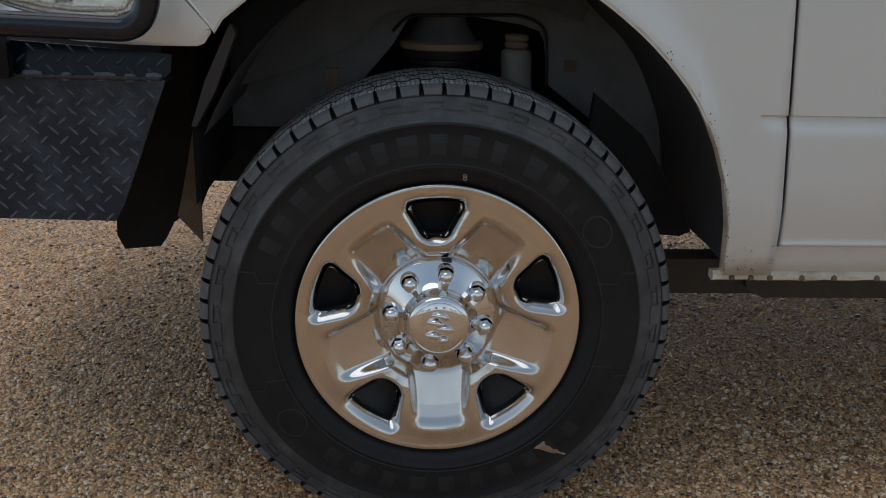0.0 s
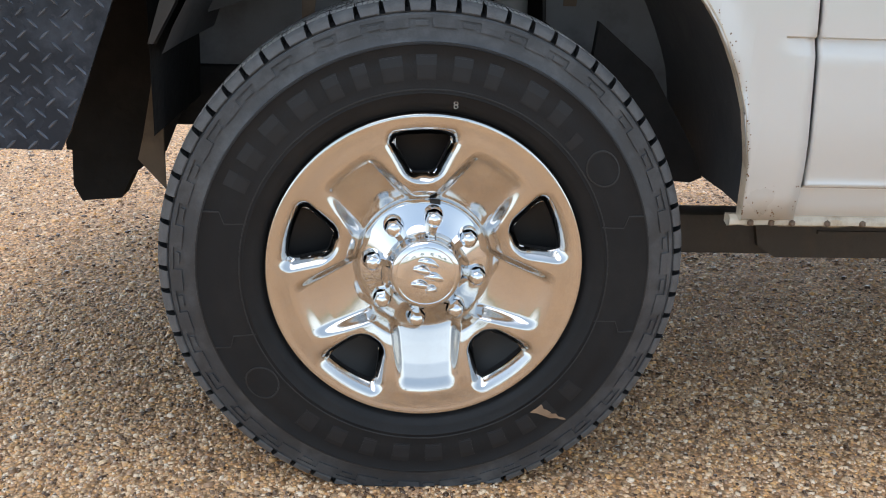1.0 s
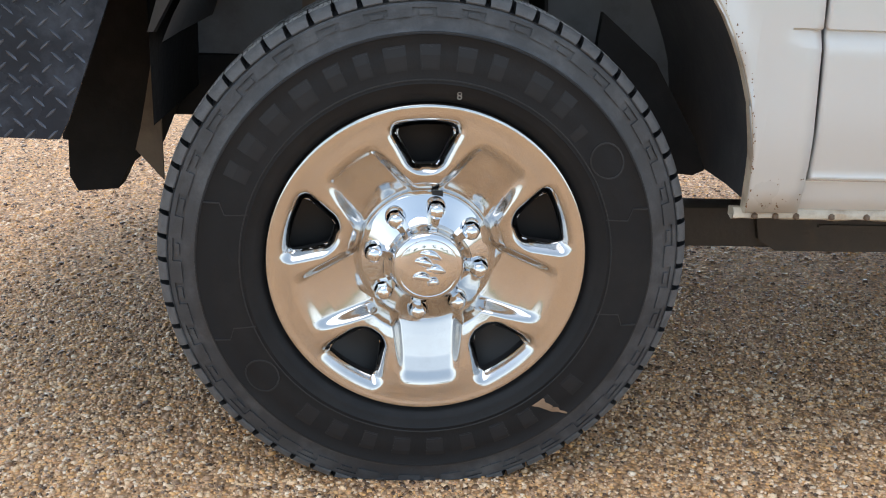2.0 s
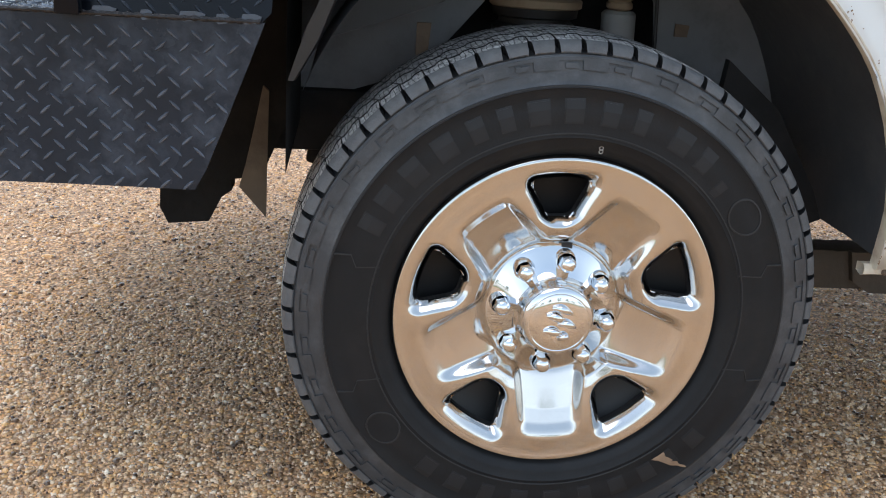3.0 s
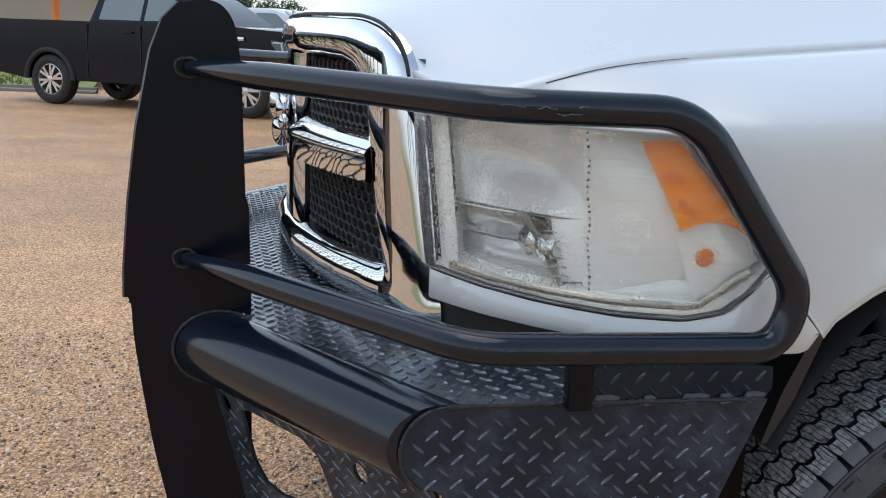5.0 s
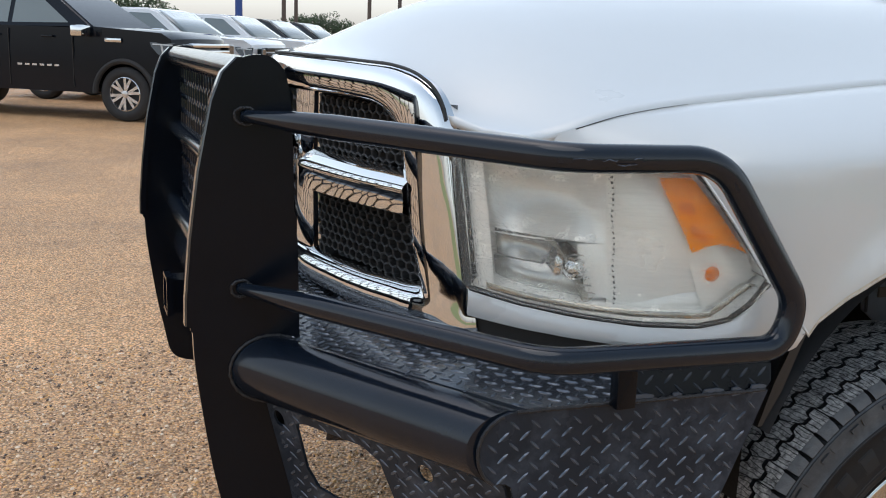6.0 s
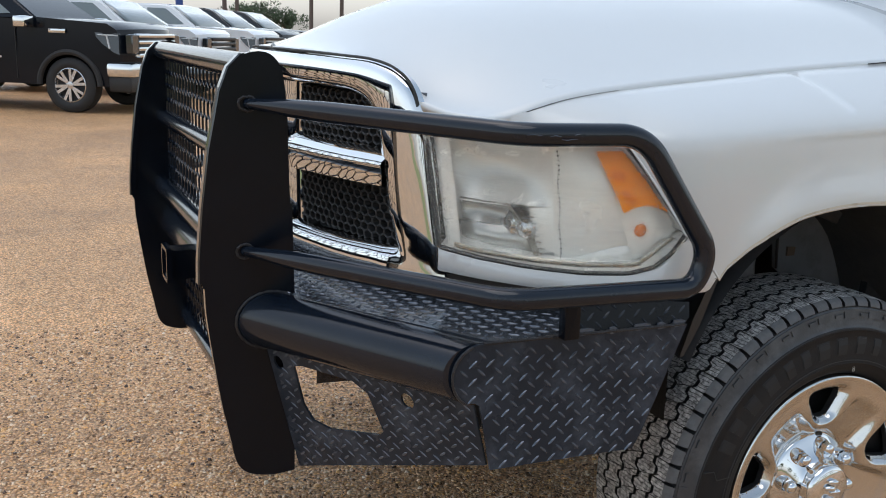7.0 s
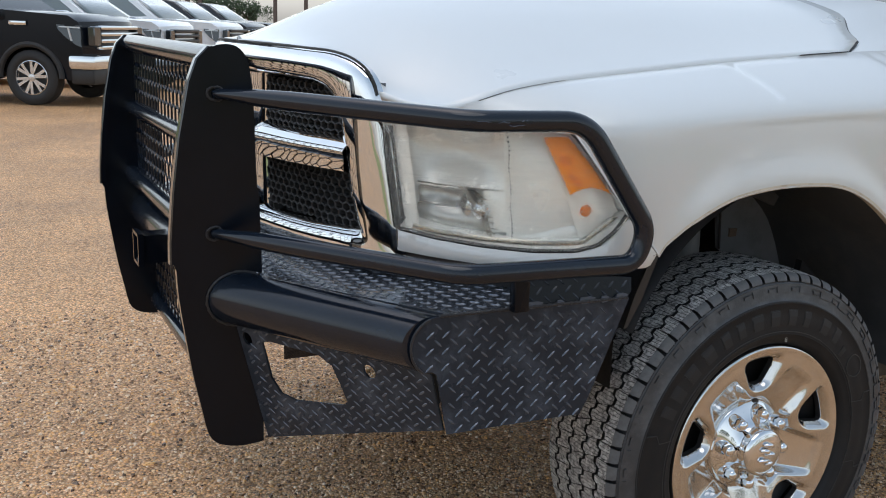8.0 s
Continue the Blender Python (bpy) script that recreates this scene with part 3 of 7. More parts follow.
def build_wheel():
    bm = bmesh.new()
    segs = 600
    rs = [0.100, 0.103, 0.106, 0.110, 0.114, 0.118] + [0.1205 + 0.0019 * i for i in range(51)] + [0.2180, 0.2205, 0.2230, 0.2255, 0.228, 0.233, 0.238, 0.2415, 0.2445, 0.2475, 0.2500, 0.2515, 0.2525, 0.2535]
    vs = {}

    def vert(k, j):
        k %= segs
        if (k, j) not in vs:
            r, a = rs[j], 2 * math.pi * k / segs
            vs[k, j] = bm.verts.new(hub_put(r, a, face_depth(r, a)))
        return vs[k, j]

    gone = set()
    for k in range(segs):
        for j in range(len(rs) - 1):
            a, r = 2 * math.pi * (k + 0.5) / segs, (rs[j] + rs[j + 1]) / 2
            if hole_gap(r, a) < -0.001:
                gone.add((k, j))
            else:
                bm.faces.new((vert(k, j), vert(k + 1, j), vert(k + 1, j + 1), vert(k, j + 1)))
    # smooth the stepped edge of the holes, then turn it inwards
    edge = [e for e in bm.edges if len(e.link_faces) == 1]
    rim = [e for e in edge if 0.125 < math.hypot(e.verts[0].co.x - HUB.x, e.verts[0].co.z - HUB.z) < 0.23]
    for v in {v for e in rim for v in e.verts}:
        for _ in range(4):
            r, a = math.hypot(v.co.x - HUB.x, v.co.z - HUB.z), math.atan2(v.co.z - HUB.z, v.co.x - HUB.x)
            g, h = hole_gap(r, a), 0.0004
            gx = (hole_gap(r + h, a) - g) / h
            ga = (hole_gap(r, a + h / r) - g) / h
            ln = math.hypot(gx, ga) + 1e-9
            r, a = r - g * gx / ln, a - g * ga / ln / r
            v.co = hub_put(r, a, face_depth(r, a))
    ex = bmesh.ops.extrude_edge_only(bm, edges=rim)
    turned = {g for g in ex["geom"] if isinstance(g, bmesh.types.BMVert)}
    for v in turned:
        v.co.y += 0.014
    for f in bm.faces:
        if any(v in turned for v in f.verts):
            f.material_index = 1
    outer = [e for e in bm.edges if len(e.link_faces) == 1 and math.hypot(e.verts[0].co.x - HUB.x, e.verts[0].co.z - HUB.z) > 0.24]
    for dr, dy in ((-0.0005, 0.006), (-0.004, 0.012)):
        ex = bmesh.ops.extrude_edge_only(bm, edges=outer)
        new_v = [g for g in ex["geom"] if isinstance(g, bmesh.types.BMVert)]
        outer = [g for g in ex["geom"] if isinstance(g, bmesh.types.BMEdge)]
        for v in new_v:
            v.co.y += dy
    return part("wheel", bm, [CHROME, PLASTIC], truck, "chrome-clad five-spoke steel wheel", smooth=88)


wheel = build_wheel()

bm = bmesh.new()
lathe(bm, [(0.02, 0.075), (0.12, 0.075), (0.19, 0.070), (0.215, 0.060), (0.232, 0.050), (0.236, 0.09), (0.225, 0.14), (0.225, 0.24), (0.246, 0.252)], hub_put, 72)
part("rim_barrel", bm, PLASTIC, wheel, "black steel rim barrel behind the chrome skin")
bm = bmesh.new()
lathe(bm, [(0.03, 0.10), (0.165, 0.10), (0.17, 0.105), (0.17, 0.125), (0.03, 0.13)], hub_put, 64)
part("brake_disc", bm, RUST, wheel, "rust-brown brake disc")
for k, a in enumerate((HOLE0 + 36 - 144 - 24,)):
    bm = bmesh.new()
    p = hub_put(0.176, radians(a), 0.05)
    tube(bm, [p + Vector((0, 0.02, 0)), p, p + Vector((0.004, -0.012, -0.004))], 0.0045, 10)
    part("valve_stem", bm, PLASTIC, wheel)

# centre cap
bm = bmesh.new()
lathe(bm, [(0.1085, 0.050), (0.1080, 0.042), (0.1060, 0.0375), (0.1025, 0.0350), (0.096, 0.0310), (0.088, 0.0262), (0.080, 0.0212), (0.072, 0.0155), (0.0645, 0.0090), (0.0600, 0.0030), (0.0578, -0.006), (0.0568, -0.014), (0.0545, -0.0200), (0.0505, -0.0235), (0.0470, -0.0248), (0.0458, -0.0242), (0.0446, -0.0250), (0.030, -0.0275), (0.012, -0.0288), (0.0005, -0.0290)], hub_put, 96)
cap = part("centre_cap", bm, CHROME_CLEAN, wheel, "chrome centre cap over the lug nuts")
bm = bmesh.new()
for (u0, v0, u1, v1, w) in ((-0.010, 0.020, 0.014, 0.013, 0.006), (-0.016, 0.010, 0.006, 0.003, 0.0065), (-0.002, 0.000, 0.020, -0.004, 0.006), (-0.018, -0.010, 0.004, -0.014, 0.0055), (0.000, -0.020, 0.013, -0.017, 0.005)):
    u0, v0, u1, v1, w = (1.3 * c for c in (u0, v0, u1, v1, w))
    q = [Vector((HUB.x + u, -0.0300 - 0.004 * math.sin(math.pi * t), HUB.z + v)) for t, u, v in ((i / 8, u0 + (u1 - u0) * i / 8, v0 + (v1 - v0) * i / 8 + 0.004 * math.sin(math.pi * i / 8)) for i in range(9))]
    tube(bm, q, lambda t, w=w: w * (0.35 + 0.65 * math.sin(math.pi * min(0.98, max(0.02, t)))) * 0.8, 10)
part("cap_badge", bm, CHROME_CLEAN, wheel, "embossed chrome badge shape")
bm = bmesh.new()
p = hub_put(0.1045, radians(82), 0.0355)
box(bm, (p.x - 0.0085, p.y - 0.001, p.z - 0.004), (p.x + 0.0085, p.y + 0.006, p.z + 0.004))
part("pry_slot", bm, PLASTIC, wheel)


def lug(a):
    bm = bmesh.new()
    put = lambda r, t, d: hub_put(0.0842, a, d) + Vector((r * math.cos(t), 0, r * math.sin(t)))
    lathe(bm, [(0.0175, 0.036), (0.0172, 0.020), (0.0150, 0.0150)], put, 24)
    rows = [[put(rr, 2 * math.pi * (k + 0.2) / 6, d) for rr, d in ((0.0138, 0.024), (0.0135, 0.004), (0.0120, -0.0005))] for k in range(6)]
    quads(bm, rows, close_u=True)
    lathe(bm, [(0.0120, -0.0004), (0.0100, -0.0040), (0.0060, -0.0066), (0.0003, -0.0075)], put, 18)
    part("lug_nut", bm, CHROME_CLEAN, wheel, smooth=35)


for k in range(8):
    lug(radians(82 + 45 * k))

# ---- tyre ----
TOP = [(0.000, 0.4000), (0.001, 0.4015), (0.004, 0.4085), (0.009, 0.4135), (0.016, 0.4168), (0.030, 0.4192), (0.070, 0.4212), (0.125, 0.4220), (0.180, 0.4212), (0.220, 0.4192), (0.234, 0.4168), (0.241, 0.4135), (0.246, 0.4085), (0.250, 0.4000)]


def settle(bm):
    """Let the tyre stand flat on the ground."""
    for v in bm.verts:
        if v.co.z < 0.006:
            over = 0.006 - v.co.z
            v.co.z = 0.0025 + 0.0015 * math.tanh((v.co.z) / 0.02)
            v.co.y += (-0.35 if v.co.y < 0.13 else 0.35) * over


bm = bmesh.new()
side = [(0.2405, 0.034), (0.2450, 0.024), (0.2520, 0.010), (0.259, -0.002), (0.266, -0.0095), (0.270, -0.0112), (0.2810, -0.0140), (0.2826, -0.0154), (0.2842, -0.0146), (0.305, -0.0172), (0.325, -0.0165), (0.3515, -0.0108), (0.3530, -0.0122), (0.3545, -0.0116), (0.357, -0.0085), (0.364, -0.0060), (0.376, -0.0035), (0.388, -0.0010), (0.3965, 0.0006), (0.3980, 0.0026), (0.3995, 0.0012), (0.4010, 0.0060), (0.4030, 0.0130), (0.4060, 0.022), (0.4068, 0.040), (0.4072, 0.080), (0.4075, 0.125)]
full = side + [(r, 0.250 - d) for r, d in reversed(side[:-1])]
lathe(bm, full, hub_put, 180)
settle(bm)
for f in bm.faces:
    c = f.calc_center_median()
    if 0.357 * 1.018 < math.hypot(c.x - HUB.x, c.z - HUB.z) < 0.4000 * 1.018 and c.y < 0.03:
        f.material_index = 1
tyre = part("tyre", bm, [RUBBER, RUBBER_DUSTY], wheel, "black all-terrain tyre with dusty tread", smooth=60)

PITCH = 68
GROOVE = [(0.050, 0.0), (0.099, 0.35), (0.149, 0.12), (0.198, 0.55)]    # place across the tyre, phase


def zigzag(f):
    f %= 1.0
    return interp([(0.0, 1.0), (0.38, 1.0), (0.50, -1.0), (0.88, -1.0), (1.0, 1.0)], f)


def groove(j, f, side):
    d, phase = GROOVE[j]
    return d + 0.0058 * zigzag(f + phase) + side * 0.0042


ALONG = tuple(i / 12 for i in range(13))


def block(rib):
    """Outline of one tread block: (depth across the tyre, fraction of the pitch)."""
    if rib in (0, 4):
        out, into = (0.016, 1) if rib == 0 else (0.234, -1)
        run = [(out, 0.08), (out, 0.50), (out, 0.92), (out + into * 0.004, 0.975)]
        run += [(groove(0 if rib == 0 else 3, 0.975 - 0.95 * f, -into), 0.975 - 0.95 * f) for f in ALONG]
        return run + [(out + into * 0.004, 0.025)]
    start = {1: (0.00, 0.22), 2: (0.22, 0.58), 3: (0.58, 0.80)}[rib]
    run = lambda f: 0.025 + 0.95 * f
    left = [(groove(rib - 1, start[0] + run(f), 1), start[0] + run(f)) for f in ALONG]
    right = [(groove(rib, start[1] + run(1 - f), -1), start[1] + run(1 - f)) for f in ALONG]
    return left + right


bm = bmesh.new()
uv = bm.loops.layers.uv.new("UVMap")
for rib in range(5):
    shape = block(rib)
    for k in range(PITCH):
        va, vb = [], []
        for d, f in shape:
            a = 2 * math.pi * (k + f + random.uniform(-0.008, 0.008)) / PITCH
            top = interp(TOP, d)
            va.append(bm.verts.new(hub_put(top, a, d)))
            vb.append(bm.verts.new(hub_put(top - 0.016, a, d + (0.003 if d < 0.125 else -0.003) * (abs(d - 0.125) > 0.105))))
        fs = [bm.faces.new(va)]
        for i in range(len(va)):
            j = (i + 1) % len(va)
            fs.append(bm.faces.new((va[i], vb[i], vb[j], va[j])))
            fs[-1].material_index = 1
        if rib in (0, 4):    # the block's cheek, rounding over to the sidewall
            steps = [(0.016, 0.08), (0.009, 0.09), (0.004, 0.10), (0.001, 0.12)]
            grid = []
            for d, f in steps:
                dd = d if rib == 0 else 0.250 - d
                q = []
                for f1 in (f, 0.5, 1 - f):
                    a = 2 * math.pi * (k + f1) / PITCH
                    q.append((bm.verts.new(hub_put(interp(TOP, dd), a, dd)), bm.verts.new(hub_put(interp(TOP, dd) - 0.010, a, dd + (0.006 if rib == 0 else -0.006)))))
                grid.append(q)
            for p, q in zip(grid, grid[1:]):
                for i in (0, 1):
                    fs.append(bm.faces.new((p[i][0], p[i + 1][0], q[i + 1][0], q[i][0])))
                    fs[-1].material_index = 2
                for i in (0, 2):
                    fs.append(bm.faces.new((p[i][0], q[i][0], q[i][1], p[i][1])))
                    fs[-1].material_index = 1
            for i in (0, 1):
                fs.append(bm.faces.new((grid[-1][i][0], grid[-1][i + 1][0], grid[-1][i + 1][1], grid[-1][i][1])))
                fs[-1].material_index = 2
        for f in fs:
            for lp in f.loops:
                co = lp.vert.co
                lp[uv].uv = ((math.atan2(co.z - HUB.z, co.x - HUB.x) / (2 * math.pi) * PITCH) * 1.0, co.y * 16)
settle(bm)
part("tread", bm, [TREAD, RUBBER, CHEEK], wheel, "dusty grey tread blocks with fine sipes", smooth=25)

# stepped blocks round the shoulder of the sidewall
bm = bmesh.new()


def sidewall(r):
    return interp([p for p in side if 0.255 < p[0] < 0.3970], r)


def raised(bm, poly, high=0.0016):
    """A raised patch on the sidewall: a polygon of (radius, angle)."""
    a = [bm.verts.new(hub_put(r, t, sidewall(r) - high)) for r, t in poly]
    b = [bm.verts.new(hub_put(r, t, sidewall(r) + 0.002)) for r, t in poly]
    bm.faces.new(a)
    for i in range(len(a)):
        bm.faces.new((a[i], b[i], b[(i + 1) % len(a)], a[(i + 1) % len(a)]))


STEPS = 34
for k in range(STEPS):
    t = lambda f: 2 * math.pi * (k + f) / STEPS
    raised(bm, [(0.3775, t(0.0)), (0.3775, t(0.5)), (0.3955, t(0.5)), (0.3955, t(0.0))], 0.0026)
    raised(bm, [(0.3905, t(0.5)), (0.3905, t(1.0)), (0.3955, t(1.0)), (0.3955, t(0.5))], 0.0026)
    raised(bm, [(0.3800, t(0.60)), (0.3800, t(0.86)), (0.3865, t(0.86)), (0.3865, t(0.60))], 0.0034)
settle(bm)
tagged(part("shoulder_band", bm, RUBBER_DUSTY, wheel, "stepped rubber band round the tyre shoulder", smooth=0), kind="stuff")

# raised marks of letter size round the sidewall


def mark(a_mid, r_mid, w, h):
    """One plain raised bar of a letter's size."""
    bm = bmesh.new()
    dr, da = h / 2, w / 2 / r_mid * 0.8
    for k, high in ((1.0, 0.0004), (0.86, 0.0012)):
        r = [r_mid + dr * k * q for q in (-1, -0.6, -0.2, 0.2, 0.6, 1)]
        t = [a_mid + da * k * q for q in (-1, -0.33, 0.33, 1)]
        grid = [[hub_put(ri, ti, sidewall(ri) - high) for ti in t] for ri in r]
        low = lambda ri: [hub_put(ri, ti, sidewall(ri) + 0.001) for ti in t]
        quads(bm, [low(r[0])] + grid + [low(r[-1])])
        for e in (0, -1):
            quads(bm, [[g[e] for g in grid], [g[e] + Vector((0, 0.002, 0)) for g in grid]])
    part("raised_mark", bm, RUBBER_LETTER, wheel, smooth=0)


for deg, wide in ((153.5, 0.030), (145.5, 0.036), (136.0, 0.040), (126.0, 0.040), (116.8, 0.030), (109.0, 0.028), (100.5, 0.040), (91.5, 0.036), (82.0, 0.034), (73.5, 0.028), (61.5, 0.040), (53.0, 0.030)):
    mark(radians(deg), 0.321, wide, 0.036)
mark(radians(44.5), 0.306, 0.020, 0.026)
for deg, wide in ((234, 0.036), (244, 0.036), (254, 0.030), (264, 0.036), (274, 0.036), (284, 0.028), (294, 0.034), (303.5, 0.032), (312, 0.016), (320.5, 0.034)):
    mark(radians(deg), 0.316, wide, 0.032)
for a0 in (33, 216):
    bm = bmesh.new()
    c = radians(a0)
    ring = [(0.318 + 0.026 * math.sin(q), c + 0.030 / 0.318 * math.cos(q)) for q in (2 * math.pi * i / 28 for i in range(28))]
    grow = lambda p, k, high: hub_put(0.318 + (p[0] - 0.318) * k, c + (p[1] - c) * k, sidewall(0.318 + (p[0] - 0.318) * k) - high)
    quads(bm, [[grow(p, 1.0, -0.001), grow(p, 0.99, 0.0014), grow(p, 0.91, 0.0014), grow(p, 0.90, -0.001)] for p in ring], close_u=True)
    part("sidewall_ring", bm, RUBBER_MARK, wheel, smooth=0)
for a0, w in ((16, -1), (164, 1), (201, -1), (344, 1)):
    bm = bmesh.new()
    c = radians(a0)
    for (r0, q0), (r1, q1) in (((0.285, 0.0), (0.318, 0.03)), ((0.318, 0.03), (0.330, -0.02)), ((0.330, -0.02), (0.353, 0.0))):
        raised(bm, [(r0, c + w * q0), (r1, c + w * q1), (r1, c + w * q1 + 0.006), (r0, c + w * q0 + 0.006)], 0.0016)
    part("sidewall_line", bm, RUBBER_MARK, wheel, smooth=0)

# fine moulded ridges round the sidewall
for r in (0.2885, 0.3555):
    bm = bmesh.new()
    quads(bm, [[hub_put(r + d, 2 * math.pi * i / 160, sidewall(r) - h) for d, h in ((-0.0014, -0.001), (-0.0008, 0.0012), (0.0008, 0.0012), (0.0014, -0.001))] for i in range(160)], close_u=True)
    settle(bm)
    part("sidewall_ridge", bm, RUBBER_MARK, wheel, "fine raised ridge round the sidewall", smooth=30)
bm = bmesh.new()
c = hub_put(0.268, radians(82.0), sidewall(0.268) - 0.001)
for q in (-1, 1):
    pts = [c + Vector((0.0030 * math.cos(t), 0, 0.0026 * math.sin(t) + q * 0.0027)) for t in (2 * math.pi * i / 12 for i in range(13))]
    tube(bm, pts, 0.0008, 6)
part("chalk_mark", bm, CHALK, wheel, "small white inspection mark on the tyre")
bm = bmesh.new()
a0 = math.atan2(0.150 - HUB.z, 0.219)
rows = []
for i in range(15):
    q = i / 14
    r, a, half = 0.300 + 0.052 * q, a0 - 0.05 + 0.075 * q, 0.010 * (1 - 0.72 * q) + 0.004 * noise.noise((q * 7, 1.5, 0))
    rows.append([hub_put(r, a + half / r * f, sidewall(r) - h) for f, h in ((-1.0, -0.001), (-0.9, 0.0012), (0.0, 0.0014), (0.9 + 0.5 * noise.noise((q * 9, 4.0, 0)), 0.0012), (1.0, -0.001))])
quads(bm, rows)
part("scrape", bm, RUBBER_TAN, wheel, "tan scraped patch on the sidewall", smooth=0)

# ---- body panels ----
PLAN = [(-0.90, 0.40), (-0.86, 0.325), (-0.835, 0.285), (-0.80, 0.232), (-0.75, 0.176), (-0.70, 0.130), (-0.65, 0.092), (-0.60, 0.060), (-0.55, 0.030), (-0.50, 0.002), (-0.46, -0.016), (-0.42, -0.025), (-0.36, -0.029), (0.0, -0.034), (0.6, -0.034), (2.6, -0.034)]
ARCH = [(-0.86, 1.150), (-0.70, 1.150), (-0.548, 1.148), (-0.520, 1.105), (-0.447, 0.990), (-0.405, 0.950), (-0.376, 0.915), (-0.366, 0.902), (-0.352, 0.924), (-0.31, 0.957), (-0.27, 0.980), (-0.225, 1.000), (-0.183, 1.014), (-0.11, 1.026), (-0.04, 1.031), (0.03, 1.030), (0.09, 1.026), (0.15, 1.012), (0.21, 0.986), (0.27, 0.948), (0.33, 0.900), (0.38, 0.850), (0.42, 0.800), (0.455, 0.735), (0.480, 0.670), (0.497, 0.590), (0.505, 0.520), (0.509, 0.490), (0.60, 0.490)]
SEAM = [(-0.86, 0.30, 1.155), (-0.74, 0.170, 1.186), (-0.62, 0.150, 1.218), (-0.50, 0.160, 1.235), (-0.30, 0.175, 1.254), (0.0, 0.19, 1.280), (0.40, 0.205, 1.307), (0.62, 0.21, 1.315)]
SHOULDER = [(-0.86, 1.150), (-0.70, 1.160), (-0.53, 1.172), (-0.28, 1.190), (0.12, 1.210), (0.62, 1.222), (2.6, 1.235)]


def flow(table, x):
    """A smooth curve through a table of (x, value)."""
    x = max(table[0][0], min(table[-1][0], x))
    k = max(i for i in range(len(table) - 1) if table[i][0] <= x)
    (x0, y0), (x1, y1) = table[k], table[k + 1]
    slope = lambda i: 0.0 if not 0 < i < len(table) - 1 else (table[i + 1][1] - table[i - 1][1]) / (table[i + 1][0] - table[i - 1][0])
    end = (y1 - y0) / (x1 - x0)
    m0, m1 = (slope(k) if k else end), (slope(k + 1) if k + 2 < len(table) else end)
    h, t = x1 - x0, (x - x0) / (x1 - x0)
    return y0 * (2 * t ** 3 - 3 * t * t + 1) + m0 * h * (t ** 3 - 2 * t * t + t) + y1 * (3 * t * t - 2 * t ** 3) + m1 * h * (t ** 3 - t * t)


def seam(x):
    return flow([(a, b) for a, b, c in SEAM], x), flow([(a, c) for a, b, c in SEAM], x)


def pressed(x, z):
    """Depth of the crease pressed along the body side."""
    return 0.008 * interp([(0.755, 0.0), (0.7805, 1.0), (0.7835, 0.0)], z) * min(1.0, max(0.0, (x - 0.540) / 0.015))


def door_gap(z):
    return 0.5795 - 0.072 * (z - 0.785)


def fender_row(x):
    """The section of the front wing at x, from its lower edge up to the bonnet seam."""
    y0, zs, zb = interp(PLAN, x), flow(SHOULDER, x), (flow if -0.31 < x < 0.48 else interp)(ARCH, x)
    ym, zm = seam(x)
    ym = max(ym, y0 + 0.012)
    tuck = 0.030 if x > 0.45 else 0.0
    pts = []
    top = max(zs - 0.030, zb + 0.002)
    low = sorted([zb + (top - zb) * i / 16 for i in range(16)] + [min(top - 0.0002 * (5 - k), max(zb + 0.0003 * k, c)) for k, c in enumerate((0.757, 0.766, 0.775, 0.7805, 0.7835))])
    for t in low + [0.60 + 0.40 * i / 10 for i in range(11)]:
        if len(pts) < len(low):
            z = t
            y = pressed(x, z) + y0 + 0.006 * max(0.0, (z - 1.03) / 0.13) ** 2 + tuck * max(0.0, (0.62 - z) / 0.13) ** 1.5
            # swelling round the wheel opening
            d = z - zb
            arch = 1.0 if -0.36 < x < 0.509 else 0.0
            y -= arch * 0.012 * math.exp(-(d / 0.05) ** 2) * min(1.0, (x + 0.36) / 0.08) * min(1.0, max(0.0, (zb - 0.6) / 0.2))
            pts.append(Vector((x, y, z)))
        else:
            s = (t - 0.60) / 0.40
            a = Vector((x, y0 + 0.006, max(zs - 0.030, zb + 0.002)))
            b = Vector((x, y0 + 0.010, zs + 0.012))
            c = Vector((x, ym, zm))
            pts.append(a * (1 - s) ** 2 + b * 2 * s * (1 - s) + c * s * s)
    pts.append(Vector((x, ym + 0.05, zm - 0.005)))
    w = max(0.0, (x - 0.51) / 0.068)
    return [Vector((p.x + w * (door_gap(p.z) - 0.004 - 0.578), p.y, p.z)) for p in pts]


xs = sorted(set([-0.84 + 0.02 * i for i in range(67)] + [p[0] for p in ARCH if p[0] > -0.84] + [0.4865, 0.492, 0.501, 0.507, 0.53, 0.56, 0.578]))
xs = [x for x in xs if x <= 0.578]
bm = bmesh.new()
quads(bm, [fender_row(x) for x in xs])
fender = part("fender", bm, WHITE, truck, "white front fender with a round wheel arch", smooth=30)
sol = fender.modifiers.new("thick", "SOLIDIFY")
sol.thickness, sol.offset = 0.006, -1
bm = bmesh.new()
quads(bm, [fender_row(x) for x in xs])
part("far_fender", flip(bm), WHITE, truck, smooth=30)

# rolled lip of the wheel arch
bm = bmesh.new()
lip = [fender_row(x)[0] for x in xs if -0.366 <= x <= 0.509]
quads(bm, [[p + Vector((0, -0.0006, 0.003)), p + Vector((0, -0.0010, -0.001)), p + Vector((0, 0.002, -0.003)), p + Vector((0, 0.022, -0.002)), p + Vector((0, 0.022, 0.004))] for p in lip])
part("arch_lip", bm, WHITE_DIRTY, truck, "white arch lip spotted with rust and mud", smooth=40)

